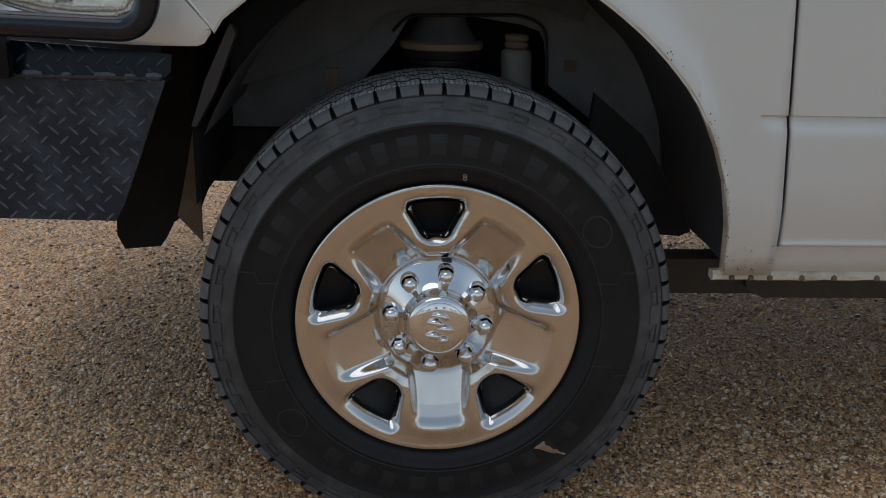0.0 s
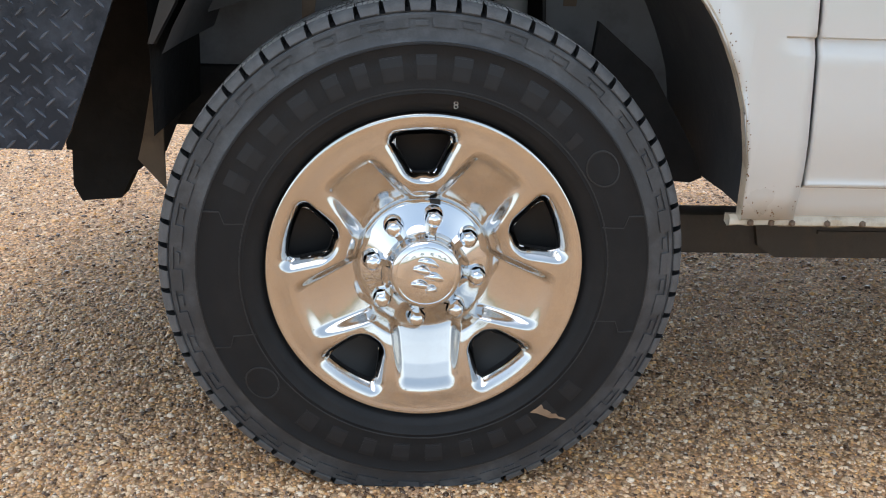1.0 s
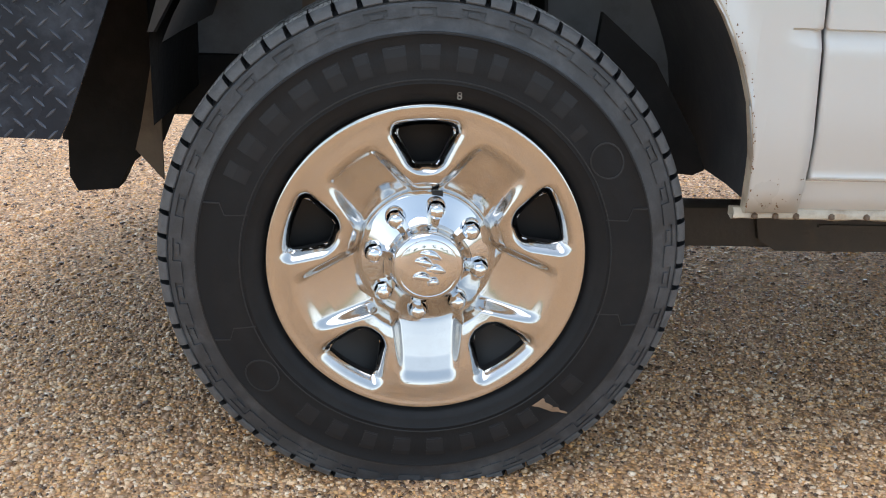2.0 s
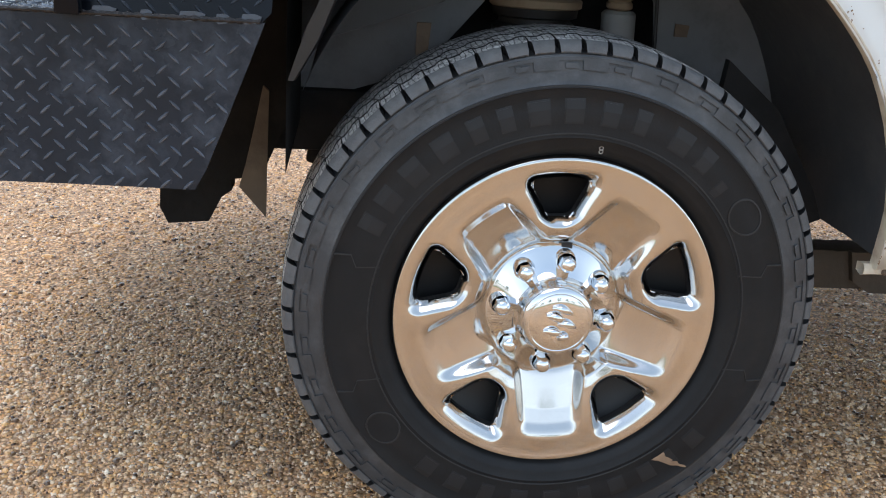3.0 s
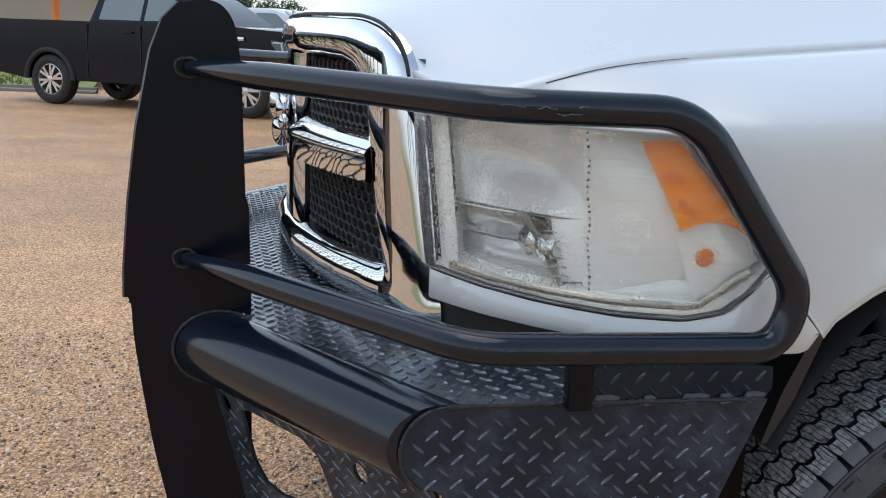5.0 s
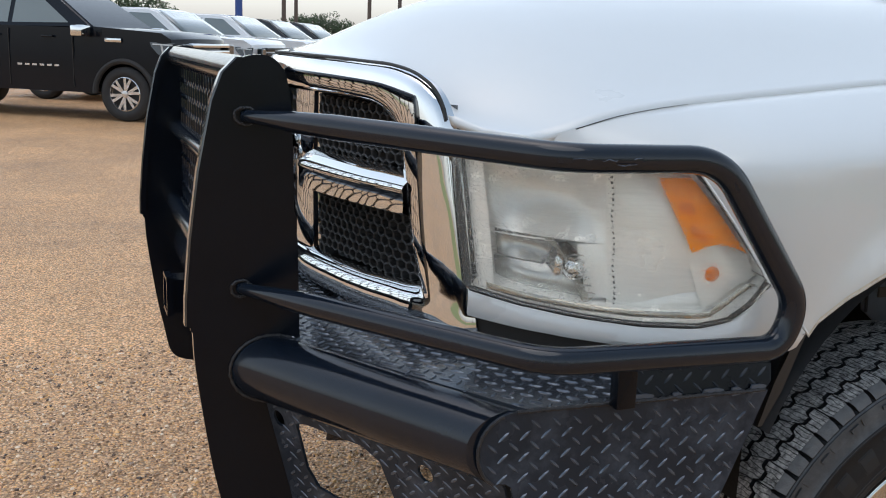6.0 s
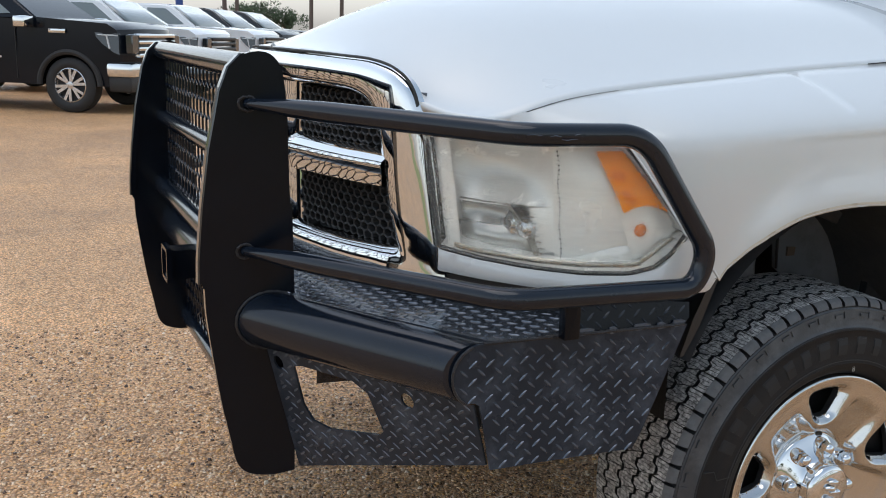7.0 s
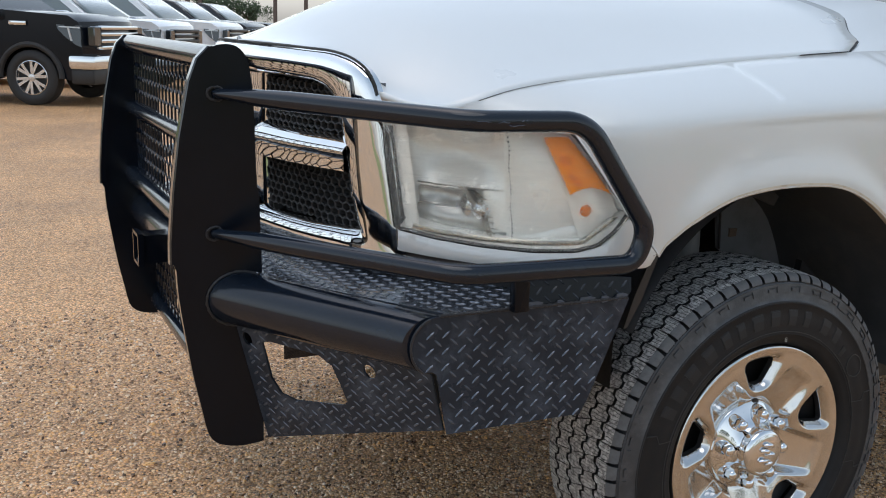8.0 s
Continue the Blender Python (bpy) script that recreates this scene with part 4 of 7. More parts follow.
# bonnet
def hood_front(y):
    return interp([(0.16, -0.755), (0.20, -0.785), (0.25, -0.812), (0.30, -0.838), (0.34, -0.856), (0.40, -0.880), (0.50, -0.910), (0.70, -0.946), (0.94, -0.962)], y)


def hood_row(x):
    ym, zm = seam(x)
    crown = interp([(-1.0, 1.290), (-0.975, 1.292), (-0.91, 1.334), (-0.80, 1.376), (-0.66, 1.418), (-0.4, 1.452), (0.0, 1.475), (0.6, 1.490)], x)
    pts = []
    for i in range(29):
        t = i / 28
        y = ym + (MID - ym) * t
        prof = interp([(0.0, 0.0), (0.1, 0.120), (0.2, 0.260), (0.3, 0.405), (0.4, 0.545), (0.5, 0.670), (0.62, 0.795), (0.75, 0.895), (0.88, 0.968), (1.0, 1.0)], t)
        z = zm + (crown - zm) * prof
        pts.append((y, z))
    return pts


bm = bmesh.new()
rows = []
for k in range(45):
    s = k / 44
    row = []
    for i in range(29):
        t = i / 28
        x1 = 0.375 + 0.14 * min(1.0, t / 0.12) + 0.145 * smooth((t - 0.12) / 0.3)
        xf = hood_front(0.16 + 0.78 * t)
        u = s ** 1.35
        x = xf + (x1 - xf) * u
        y, z = hood_row(x)[i]
        # the nose turns down to the grille
        ztop = interp([(0.16, 1.184), (0.25, 1.186), (0.305, 1.201), (0.345, 1.250), (0.425, 1.281), (0.54, 1.287), (0.70, 1.289), (0.94, 1.290)], 0.16 + 0.78 * t)
        yf = 0.16 + 0.78 * t
        w = math.exp(-(x - xf) / interp([(0.16, 0.030), (0.30, 0.045), (0.42, 0.10)], yf)) if x > xf else 1.0
        z = z * (1 - w) + min(z, ztop) * w
        y = y * (1 - w) + yf * w
        row.append(Vector((x, y, z)))
    rows.append(row)
# soften the sheet
for _ in range(3):
    old = [[p.copy() for p in r] for r in rows]
    for a in range(1, len(rows) - 1):
        for b in range(1, 28):
            rows[a][b] = (old[a][b] * 2 + old[a - 1][b] + old[a + 1][b] + old[a][b - 1] + old[a][b + 1]) / 6
full = [r + [Vector((p.x, 2 * MID - p.y, p.z)) for p in reversed(r[:-1])] for r in rows]
quads(bm, [[p + Vector((0, 0, 0.0010)) for p in r] for r in full])
hood = part("hood", bm, WHITE, truck, "white hood with a raised centre", smooth=60)
hm = hood.modifiers.new("thick", "SOLIDIFY")
hm.thickness, hm.offset = 0.012, -1
# dark seam under the bonnet's edges
bm = bmesh.new()
tube(bm, [p + Vector((0.004, 0, -0.013)) for p in full[0] if 0.50 < p.y < 2 * MID - 0.50], 0.0085, 8)
part("hood_seal", bm, SEAL, truck, "black rubber seal along the hood edge")
bm = bmesh.new()
tube(bm, [p + Vector((0.003, 0, -0.004)) for p in full[-1]], 0.0026, 8)
part("hood_seal", bm, SEAL, truck, "black rubber seal along the hood edge")
# thin shut line of the bonnet, seen at its front and rear ends
for lo, hi in ((-0.70, -0.47), (0.20, 1.0)):
    bm = bmesh.new()
    tube(bm, [r[0] + Vector((0, -0.0012, 0.0014)) for r in rows if lo < r[0].x < hi], lambda t: 0.0011 if lo > 0 else 0.0009 * (1.0 - 0.7 * t), 6)
    part("shut_line", bm, SEAL, truck, "thin dark shut line of the hood")
# body edge behind the bonnet
bm = bmesh.new()
near = [Vector((0.33, 0.215, 1.296)), Vector((0.47, 0.285, 1.320)), Vector((0.62, 0.50, 1.405)), Vector((0.63, MID, 1.472))]
far = [Vector((0.62, 0.195, 1.309)), Vector((0.78, 0.275, 1.352)), Vector((0.90, 0.48, 1.44)), Vector((0.90, MID, 1.51))]
quads(bm, [row + [Vector((p.x, 2 * MID - p.y, p.z)) for p in reversed(row[:-1])] for row in (near, far)])
part("cowl", bm, WHITE, truck, "white body edge behind the hood")

# ---- doors and sill ----
def side_row(x, lower):
    zs = interp(SHOULDER, x)
    out = []
    for z in sorted([lower + (zs + 0.03 - lower) * i / 30 for i in range(31)] + [0.755, 0.763, 0.772, 0.7805, 0.7835] + [0.556, 0.560, 0.566]):
        y = -0.034 + 0.006 * max(0, (z - 1.05) / 0.1) ** 2 + 0.034 * max(0.0, (0.66 - z) / 0.16) ** 1.6
        # pressed crease along the door
        y += pressed(x, z)
        # ledge above the sill
        y -= 0.009 * (1 / (1 + math.exp((z - 0.555) / 0.003)))
        out.append(Vector((x, y, z)))
    return out


DOOR = (0.588, 1.75)
bm = bmesh.new()
lean = lambda p: Vector((p.x + (door_gap(p.z) + 0.004 - DOOR[0]) * max(0.0, 1 - (p.x - DOOR[0]) / 0.112), p.y, p.z))
quads(bm, [[lean(p) for p in side_row(x, 0.552)] for x in (DOOR[0], DOOR[0] + 0.006, DOOR[0] + 0.02, 0.7, 1.0, 1.4, DOOR[1])])
door = part("door", bm, WHITE, truck, "white front door with a pressed crease", smooth=25)
dm = door.modifiers.new("thick", "SOLIDIFY")
dm.thickness, dm.offset = 0.02, -1
bm = bmesh.new()
quads(bm, [[p for p in side_row(x, 0.552)] for x in (DOOR[1] + 0.012, 1.9, 2.2, 2.86)])
part("rear_door", bm, WHITE, truck, smooth=25)
bm = bmesh.new()
sill = lambda x: [Vector((x, y, z)) for y, z in ((0.005, 0.548), (-0.006, 0.545), (-0.004, 0.52), (0.006, 0.497), (0.014, 0.490), (0.10, 0.486), (0.10, 0.548))]
quads(bm, [sill(x) for x in (0.592, 0.70, 1.2, 2.86)], close_v=True)
part("sill", bm, WHITE, truck, "white sill with rust spots along its seam", smooth=35)
# rusty pinch seam under fender and sill
bm = bmesh.new()
rows = []
for i in range(120):
    x = 0.495 + 2.1 * i / 119
    w = 0.002 * noise.noise((x * 26, 3, 1))
    rows.append([Vector((x, 0.012 + w, 0.494)), Vector((x, 0.006 + w, 0.488)), Vector((x, 0.006 - w, 0.478 + w)), Vector((x, 0.014, 0.474 + 2 * w)), Vector((x, 0.030, 0.478)), Vector((x, 0.030, 0.492))])
quads(bm, rows, close_v=True)
part("pinch_seam", bm, WHITE_DIRTY, truck, "rust-spotted seam under the sill", smooth=50)
for x in (0.53, 0.565, 0.60, 0.66, 0.72, 0.80, 0.92):
    bm = bmesh.new()
    bmesh.ops.create_icosphere(bm, subdivisions=1, radius=0.006, matrix=Matrix.Translation((x, 0.005, 0.482)))
    part("rust_blister", bm, RUST, truck)

# rust specks and mud spots along the arch and the lower edge of the fender
bm = bmesh.new()
rng = random.Random(5)
near = [x for x in xs if 0.36 <= x <= 0.509]
for _ in range(80):
    x = rng.choice(near) + rng.uniform(-0.006, 0.006)
    x = min(0.508, x)
    row = fender_row(x)
    if rng.random() < 0.3:
        x = rng.uniform(0.51, 0.575)
        row = fender_row(x)
        z = 0.494 + abs(rng.gauss(0, 0.03))
    else:
        z = row[0].z + abs(rng.gauss(0, 0.016))
    k = max(i for i, p in enumerate(row) if p.z <= z) if z >= row[0].z else 0
    a, b = row[k], row[min(k + 1, len(row) - 1)]
    f = (z - a.z) / max(1e-5, b.z - a.z)
    c = a + (b - a) * max(0, min(1, f))
    s = rng.uniform(0.0006, 0.0017)
    pts = [bm.verts.new((c.x + s * rng.uniform(0.5, 1.3) * math.cos(q), c.y - 0.0007, c.z + s * rng.uniform(0.5, 1.6) * math.sin(q))) for q in (2 * math.pi * i / 7 for i in range(7))]
    bm.faces.new(pts)
tagged(part("rust_speck", bm, SPECK, truck, "brown rust specks on the white paint", smooth=0), kind="stuff")

# dark gap between fender and door, and the body behind it
bm = bmesh.new()
box(bm, (0.55, 0.012, 0.50), (2.6, 0.03, 1.2))
box(bm, (0.62, 0.03, 0.56), (2.6, 2 * MID - 0.03, 0.60))
box(bm, (0.60, 0.05, 0.60), (0.66, 2 * MID - 0.05, 1.30))
box(bm, (0.66, 0.02, 1.18), (2.6, 2 * MID - 0.02, 1.22))
box(bm, (2.56, 0.02, 0.50), (2.60, 2 * MID - 0.02, 1.20))
part("inner_body", bm, SEAL, truck, "dark inner structure and floor", smooth=0)
bm = bmesh.new()
quads(bm, [[p for p in side_row(x, 0.49)] for x in (0.58, 1.2, 1.9, 2.86)])
part("far_side", flip(bm), WHITE, truck, smooth=25)

# ---- wheel housing, frame and suspension ----
def arch_point(a, y):
    return Vector((0.045 + 0.475 * math.cos(a), y, 0.545 + 0.49 * math.sin(a)))


bm = bmesh.new()
rows = []
for i in range(33):
    a = radians(-5 + 163 * i / 32)
    wob = 0.012 * noise.noise((a * 3, 0, 2))
    rows.append([arch_point(a, y) + Vector((wob * (y > 0.05), 0, wob * (y > 0.05) )) for y in (0.0, 0.03, 0.12, 0.25, 0.38, 0.46)])
quads(bm, rows)
part("arch_liner", bm, ARCH_PLASTIC, truck, "black plastic wheel-arch liner", smooth=60)
# inner apron with its opening above the axle
bm = bmesh.new()
apron = [(-0.44, 0.62), (-0.20, 0.70), (-0.13, 0.78), (-0.079, 0.841), (-0.048, 0.894), (0.065, 0.902), (0.188, 0.885), (0.228, 0.872), (0.240, 0.850), (0.252, 0.760), (0.36, 0.68), (0.53, 0.55), (0.60, 0.60), (0.60, 1.15), (-0.44, 1.15)]
slab(bm, apron, lambda u, v, d: Vector((u, 0.455 + d, v)), 0.01)
part("inner_apron", bm, LINER, truck, "black inner apron around the spring opening", smooth=30)
# sheets that close the view through the housing, near-black for its shade
bm = bmesh.new()
quads(bm, [[Vector((-0.42, y, z)) for z in (0.60, 0.9, 1.10)] for y in (0.03, 0.25, 0.50)])
quads(bm, [[Vector((x, y, 1.19)) for x in (-0.7, 0.0, 0.60)] for y in (0.30, 0.6, MID, 1.4, 1.58)])
quads(bm, [[Vector((x, 0.62, z)) for x in (-0.75, 0.0, 0.62)] for z in (0.58, 0.95, 1.2)])
part("engine_bay_wall", bm, UNDER_SHADE, truck, "dark engine bay panels", smooth=0)
# hanging splash flap ahead of the tyre
bm = bmesh.new()
slab(bm, [(0.0, 0.0), (0.002, 0.10), (0.006, 0.235), (-0.004, 0.245), (-0.020, 0.17), (-0.036, 0.10), (-0.048, 0.058)], lambda u, v, d: Vector((-0.474 + u, 0.339 + d - 0.02 * (v / 0.3), 0.436 + v)), 0.006)
part("splash_flap", bm, MUDDY, truck, "torn muddy rubber splash flap", smooth=30)
bm = bmesh.new()
slab(bm, [(-0.346, 0.910), (-0.352, 0.900), (-0.392, 0.815), (-0.4165, 0.742), (-0.408, 0.742), (-0.375, 0.800), (-0.338, 0.895)], lambda u, v, d: Vector((u + 0.3 * d, 0.004 + d, v)), 0.010)
part("inner_flap", bm, PLASTIC, truck, "black splash guard behind the bumper end", smooth=20)
bm = bmesh.new()
slab(bm, [(-0.376, 0.769), (-0.268, 0.805), (-0.176, 0.840), (-0.143, 0.865), (-0.124, 0.886), (-0.101, 0.912), (0.05, 0.938), (0.20, 0.938), (0.285, 0.905), (0.30, 0.93), (0.20, 1.00), (0.03, 1.03), (-0.11, 1.02), (-0.25, 0.985), (-0.376, 0.905)], lambda u, v, d: Vector((u, 0.30 + d, v)), 0.012)
part("front_apron", bm, ARCH_PLASTIC, truck, "grey-black plastic apron", smooth=30)
bm = bmesh.new()
slab(bm, [(0.30, 0.78), (0.40, 0.70), (0.49, 0.56), (0.512, 0.51), (0.49, 0.50), (0.43, 0.505), (0.33, 0.575), (0.29, 0.68)], lambda u, v, d: Vector((u, 0.20 + d, v)), 0.02)
part("rear_splash_guard", bm, UNDER_SHADE, truck, "black splash guard behind the tyre", smooth=30)
# dark plate added to fill the bright gap behind the bumper end
bm = bmesh.new()
slab(bm, [(-0.68, 0.49), (-0.62, 0.484), (-0.55, 0.482), (-0.49, 0.49), (-0.46, 0.56), (-0.43, 0.62), (-0.42, 0.88), (-0.68, 0.88)], lambda u, v, d: Vector((u, 0.428 + d, v)), 0.008)
part("bumper_arm", bm, UNDER_SHADE, truck, "dark steel arm that carries the bumper", smooth=30)
# frame rails and crossmember
bm = bmesh.new()
for y in (0.44, 2 * MID - 0.52):
    box(bm, (0.46, y, 0.285), (2.6, y + 0.08, 0.375), bevel=0.012)
part("frame_rail", bm, FRAME_STEEL, truck, "grey-brown undersealed steel rail")
# front rails: same steel, darkened in colour for the shade there
bm = bmesh.new()
for y in (0.44, 2 * MID - 0.52):
    box(bm, (-0.70, y, 0.54), (0.40, y + 0.08, 0.66), bevel=0.012)
box(bm, (-0.69, 0.44, 0.50), (-0.62, 2 * MID - 0.44, 0.62), bevel=0.01)
part("front_frame", bm, UNDER_SHADE, truck, "front frame rails, shade put into their near-black colour")
bm = bmesh.new()
slab(bm, [(-0.69, 0.52), (-0.56, 0.52), (-0.555, 0.44), (-0.575, 0.425), (-0.600, 0.375), (-0.68, 0.368), (-0.695, 0.40)], lambda u, v, d: Vector((u, 0.50 + d, v)), 0.06)
part("frame_horn", bm, UNDER_SHADE, truck, "dark brown steel mount under the bumper")
bm = bmesh.new()
slab(bm, [(0.72, 0.375), (1.15, 0.375), (1.15, 0.285), (0.775, 0.285), (0.735, 0.31)], lambda u, v, d: Vector((u, 0.425 + d, v)), 0.015)
box(bm, (0.86, 0.418, 0.340), (1.02, 0.426, 0.346))
part("rail_bracket", bm, FRAME_STEEL, truck, "brown bracket plate on the rail")
bm = bmesh.new()
tube(bm, [(0.02, 0.26, 0.40), (0.02, 1.62, 0.40)], 0.045, 20)
tube(bm, [(-0.02, 0.52, 0.36), (0.05, 0.60, 0.44)], 0.10, 16)
part("front_axle", bm, UNDER_SHADE, truck, "brown front axle tube")
bm = bmesh.new()
tube(bm, fillet([(-0.40, 0.55, 0.52), (-0.25, 0.50, 0.48), (0.0, 0.45, 0.40)], 0.1), 0.028, 14)
part("control_arm", bm, UNDER_SHADE, truck, "brown control arm")
bm = bmesh.new()
pts = [Vector((0.025 + 0.070 * math.cos(t), 0.52 + 0.070 * math.sin(t), 0.45 + 0.068 * t / (2 * math.pi))) for t in (2 * math.pi * 5.2 * i / 160 for i in range(161))]
tube(bm, pts, 0.0105, 10)
part("coil_spring", bm, PLASTIC, truck, "black front coil spring")
bm = bmesh.new()
put = lambda r, a, d: Vector((0.025 + r * math.cos(a), 0.52 + r * math.sin(a), d))
lathe(bm, [(0.010, 0.826), (0.086, 0.826), (0.090, 0.829), (0.090, 0.841), (0.085, 0.845), (0.010, 0.845)], put, 40)
seat = part("spring_seat", bm, SEAT_TAN, truck, "rust-brown upper spring seat")
bm = bmesh.new()
lathe(bm, [(0.010, 0.770), (0.078, 0.770), (0.083, 0.776), (0.082, 0.790), (0.070, 0.796), (0.070, 0.806), (0.082, 0.810), (0.084, 0.826), (0.010, 0.826)], put, 40)
part("spring_insulator", bm, PLASTIC, truck, "black rubber spring insulator")
bm = bmesh.new()
lathe(bm, [(0.078, 0.845), (0.070, 0.856), (0.052, 0.886), (0.046, 0.93), (0.005, 0.95)], put, 32)
part("spring_tower", bm, LINER, truck, "dark spring tower")
bm = bmesh.new()
put = lambda r, a, d: Vector((0.189 + r * math.cos(a) + 0.04 * (0.82 - d), 0.51 + r * math.sin(a), d))
lathe(bm, [(0.004, 0.40), (0.030, 0.40), (0.030, 0.64), (0.0335, 0.645), (0.0335, 0.822), (0.028, 0.828), (0.008, 0.829)], put, 28)
shock = part("shock_absorber", bm, GREY_STEEL, truck, "dusty grey shock absorber")
bm = bmesh.new()
lathe(bm, [(0.006, 0.829), (0.020, 0.829), (0.026, 0.834), (0.026, 0.842), (0.022, 0.846), (0.026, 0.850), (0.026, 0.858), (0.022, 0.861), (0.001, 0.862)], put, 28)
part("bushing", bm, SEAT_TAN, shock, "rusty shock bushing")
bm = bmesh.new()
slab(bm, [(0.285, 0.79), (0.31, 0.79), (0.312, 0.812), (0.285, 0.814)], lambda u, v, d: Vector((u, 0.448 + d, v)), 0.006)
part("wheelhouse_clip", bm, RUST, truck, "small rusty clip")
bm = bmesh.new()
tube(bm, fillet([(-0.082, 0.446, 0.866), (-0.052, 0.446, 0.899), (0.190, 0.446, 0.905), (0.240, 0.446, 0.882), (0.249, 0.446, 0.76)], 0.04), 0.0036, 8)
part("brake_line", bm, PLASTIC, truck, "black line along the apron opening")
bm = bmesh.new()
slab(bm, [(-0.215, 0.80), (-0.19, 0.80), (-0.195, 0.74), (-0.205, 0.725), (-0.215, 0.745)], lambda u, v, d: Vector((u, 0.34 + d, v)), 0.012)
part("drain_tab", bm, RUST, truck, "rusty hanging tab")

# ---- far front wheel, plain ----
bm = bmesh.new()
far_put = lambda r, a, d: Vector((HUB.x + r * math.cos(a), 2 * MID - d, HUB.z + r * math.sin(a)))
lathe(bm, [(0.02, 0.06)] + side + [(r, 0.250 - d) for r, d in reversed(side[:-1])] + [(0.02, 0.24)], far_put, 64)
settle(bm)
part("far_tyre", bm, RUBBER, truck)

# ---- rest of the truck: cab, bed, rear wheels ----
def cab_side(u, v, d):
    """Side of the cab above the waist: u along, v up, leaning inwards."""
    return Vector((u, -0.026 + 0.20 * (v - 1.22) / 0.70 + d, v))


HOUSE = [(0.80, 1.222), (0.86, 1.30), (1.10, 1.52), (1.44, 1.83), (1.56, 1.895), (2.70, 1.915), (2.80, 1.88), (2.885, 1.60), (2.89, 1.222)]
PANES = [[(1.02, 1.27), (1.10, 1.40), (1.48, 1.77), (1.80, 1.80), (1.80, 1.27)], [(1.90, 1.27), (1.90, 1.81), (2.62, 1.82), (2.72, 1.74), (2.76, 1.27)]]
for flipped in (False, True):
    bm = bmesh.new()
    pierced(bm, HOUSE, PANES, cab_side, 0.05)
    part("cab_side", flip(bm) if flipped else bm, WHITE, truck, "white cab side above the doors", smooth=30)
    for pane in PANES:
        bm = bmesh.new()
        slab(bm, pane, lambda u, v, d: cab_side(u, v, 0.018 + d), 0.006)
        part("side_window", flip(bm) if flipped else bm, WINDOW, truck, "dark side window", smooth=0)
bm = bmesh.new()
rows = []
for i in range(13):
    x = 1.48 + (2.82 - 1.48) * i / 12
    rows.append([Vector((x, 0.16 + (2 * MID - 0.32) * j / 12, 1.895 + 0.045 * math.sin(math.pi * j / 12) ** 0.7 - 0.06 * max(0.0, abs(i / 6 - 1) - 0.6) ** 2)) for j in range(13)])
quads(bm, rows)
roof = part("roof", bm, WHITE, truck, "white cab roof", smooth=60)
rm = roof.modifiers.new("thick", "SOLIDIFY")
rm.thickness = 0.03
bm = bmesh.new()
quads(bm, [[Vector((0.86 + (1.50 - 0.86) * t - 0.10 * math.sin(math.pi * j / 10), 0.03 + 0.14 * t + (2 * MID - 0.06 - 0.28 * t) * j / 10, 1.32 + 0.575 * t + 0.03 * math.sin(math.pi * j / 10))) for j in range(11)] for t in (0.0, 0.25, 0.5, 0.75, 1.0)])
screen = part("windshield", bm, WINDSHIELD, truck, "sloping windshield", smooth=60)
wm = screen.modifiers.new("thick", "SOLIDIFY")
wm.thickness = 0.008
bm = bmesh.new()
back = lambda u, v, d: Vector((2.875 - 0.07 * max(0.0, (v - 1.5) / 0.4) + d, u, v))
glass_hole = [(0.42, 1.42), (0.46, 1.76), (2 * MID - 0.46, 1.76), (2 * MID - 0.42, 1.42)]
pierced(bm, [(0.0, 0.62), (0.0, 1.25), (0.16, 1.89), (2 * MID - 0.16, 1.89), (2 * MID, 1.25), (2 * MID, 0.62)], [glass_hole], back, 0.03)
part("cab_back", bm, WHITE, truck, "white rear wall of the cab", smooth=30)
bm = bmesh.new()
slab(bm, glass_hole, lambda u, v, d: back(u, v, 0.01 + d), 0.006)
part("rear_window", bm, WINDOW, truck, smooth=0)
# bed
REAR = 3.80
bed = [(2.94, 0.60), (REAR - 0.50, 0.56)] + [(REAR + 0.50 * math.cos(radians(q)), 0.50 + 0.48 * math.sin(radians(q))) for q in range(172, 0, -12)] + [(REAR + 0.50, 0.56), (5.02, 0.66), (5.03, 1.38), (2.94, 1.38)]
for flipped in (False, True):
    bm = bmesh.new()
    slab(bm, bed, lambda u, v, d: Vector((u, -0.034 + d + 0.03 * max(0.0, (0.66 - v) / 0.16), v)), 0.06)
    part("bed_side", flip(bm) if flipped else bm, WHITE, truck, "white bed side with a wheel arch", smooth=30)
    bm = bmesh.new()
    box(bm, (4.96, -0.040, 0.95), (5.035, 0.10, 1.33), bevel=0.01)
    part("tail_lamp", flip(bm) if flipped else bm, REDGLASS_TRUCK, truck, "red tail lamp")
    bm = bmesh.new()
    rear_put = lambda r, a, d: Vector((REAR + r * math.cos(a), d, HUB.z + r * math.sin(a)))
    lathe(bm, side + [(r, 0.250 - d) for r, d in reversed(side[:-1])], rear_put, 64)
    settle(bm)
    rear = part("rear_tyre", flip(bm) if flipped else bm, RUBBER, truck, "black rear tyre")
    bm = bmesh.new()
    lathe(bm, [(0.246, 0.02), (0.245, -0.004), (0.21, -0.003), (0.13, 0.02), (0.10, 0.04), (0.06, 0.0), (0.001, -0.01)], rear_put, 48)
    part("rear_wheel", flip(bm) if flipped else bm, CHROME, rear, "chrome rear wheel")
bm = bmesh.new()
box(bm, (2.94, 0.02, 0.80), (5.0, 2 * MID - 0.02, 0.84))
box(bm, (2.94, 0.02, 0.84), (2.98, 2 * MID - 0.02, 1.38))
part("bed_floor", bm, PLASTIC, truck, "black lined bed floor", smooth=0)
bm = bmesh.new()
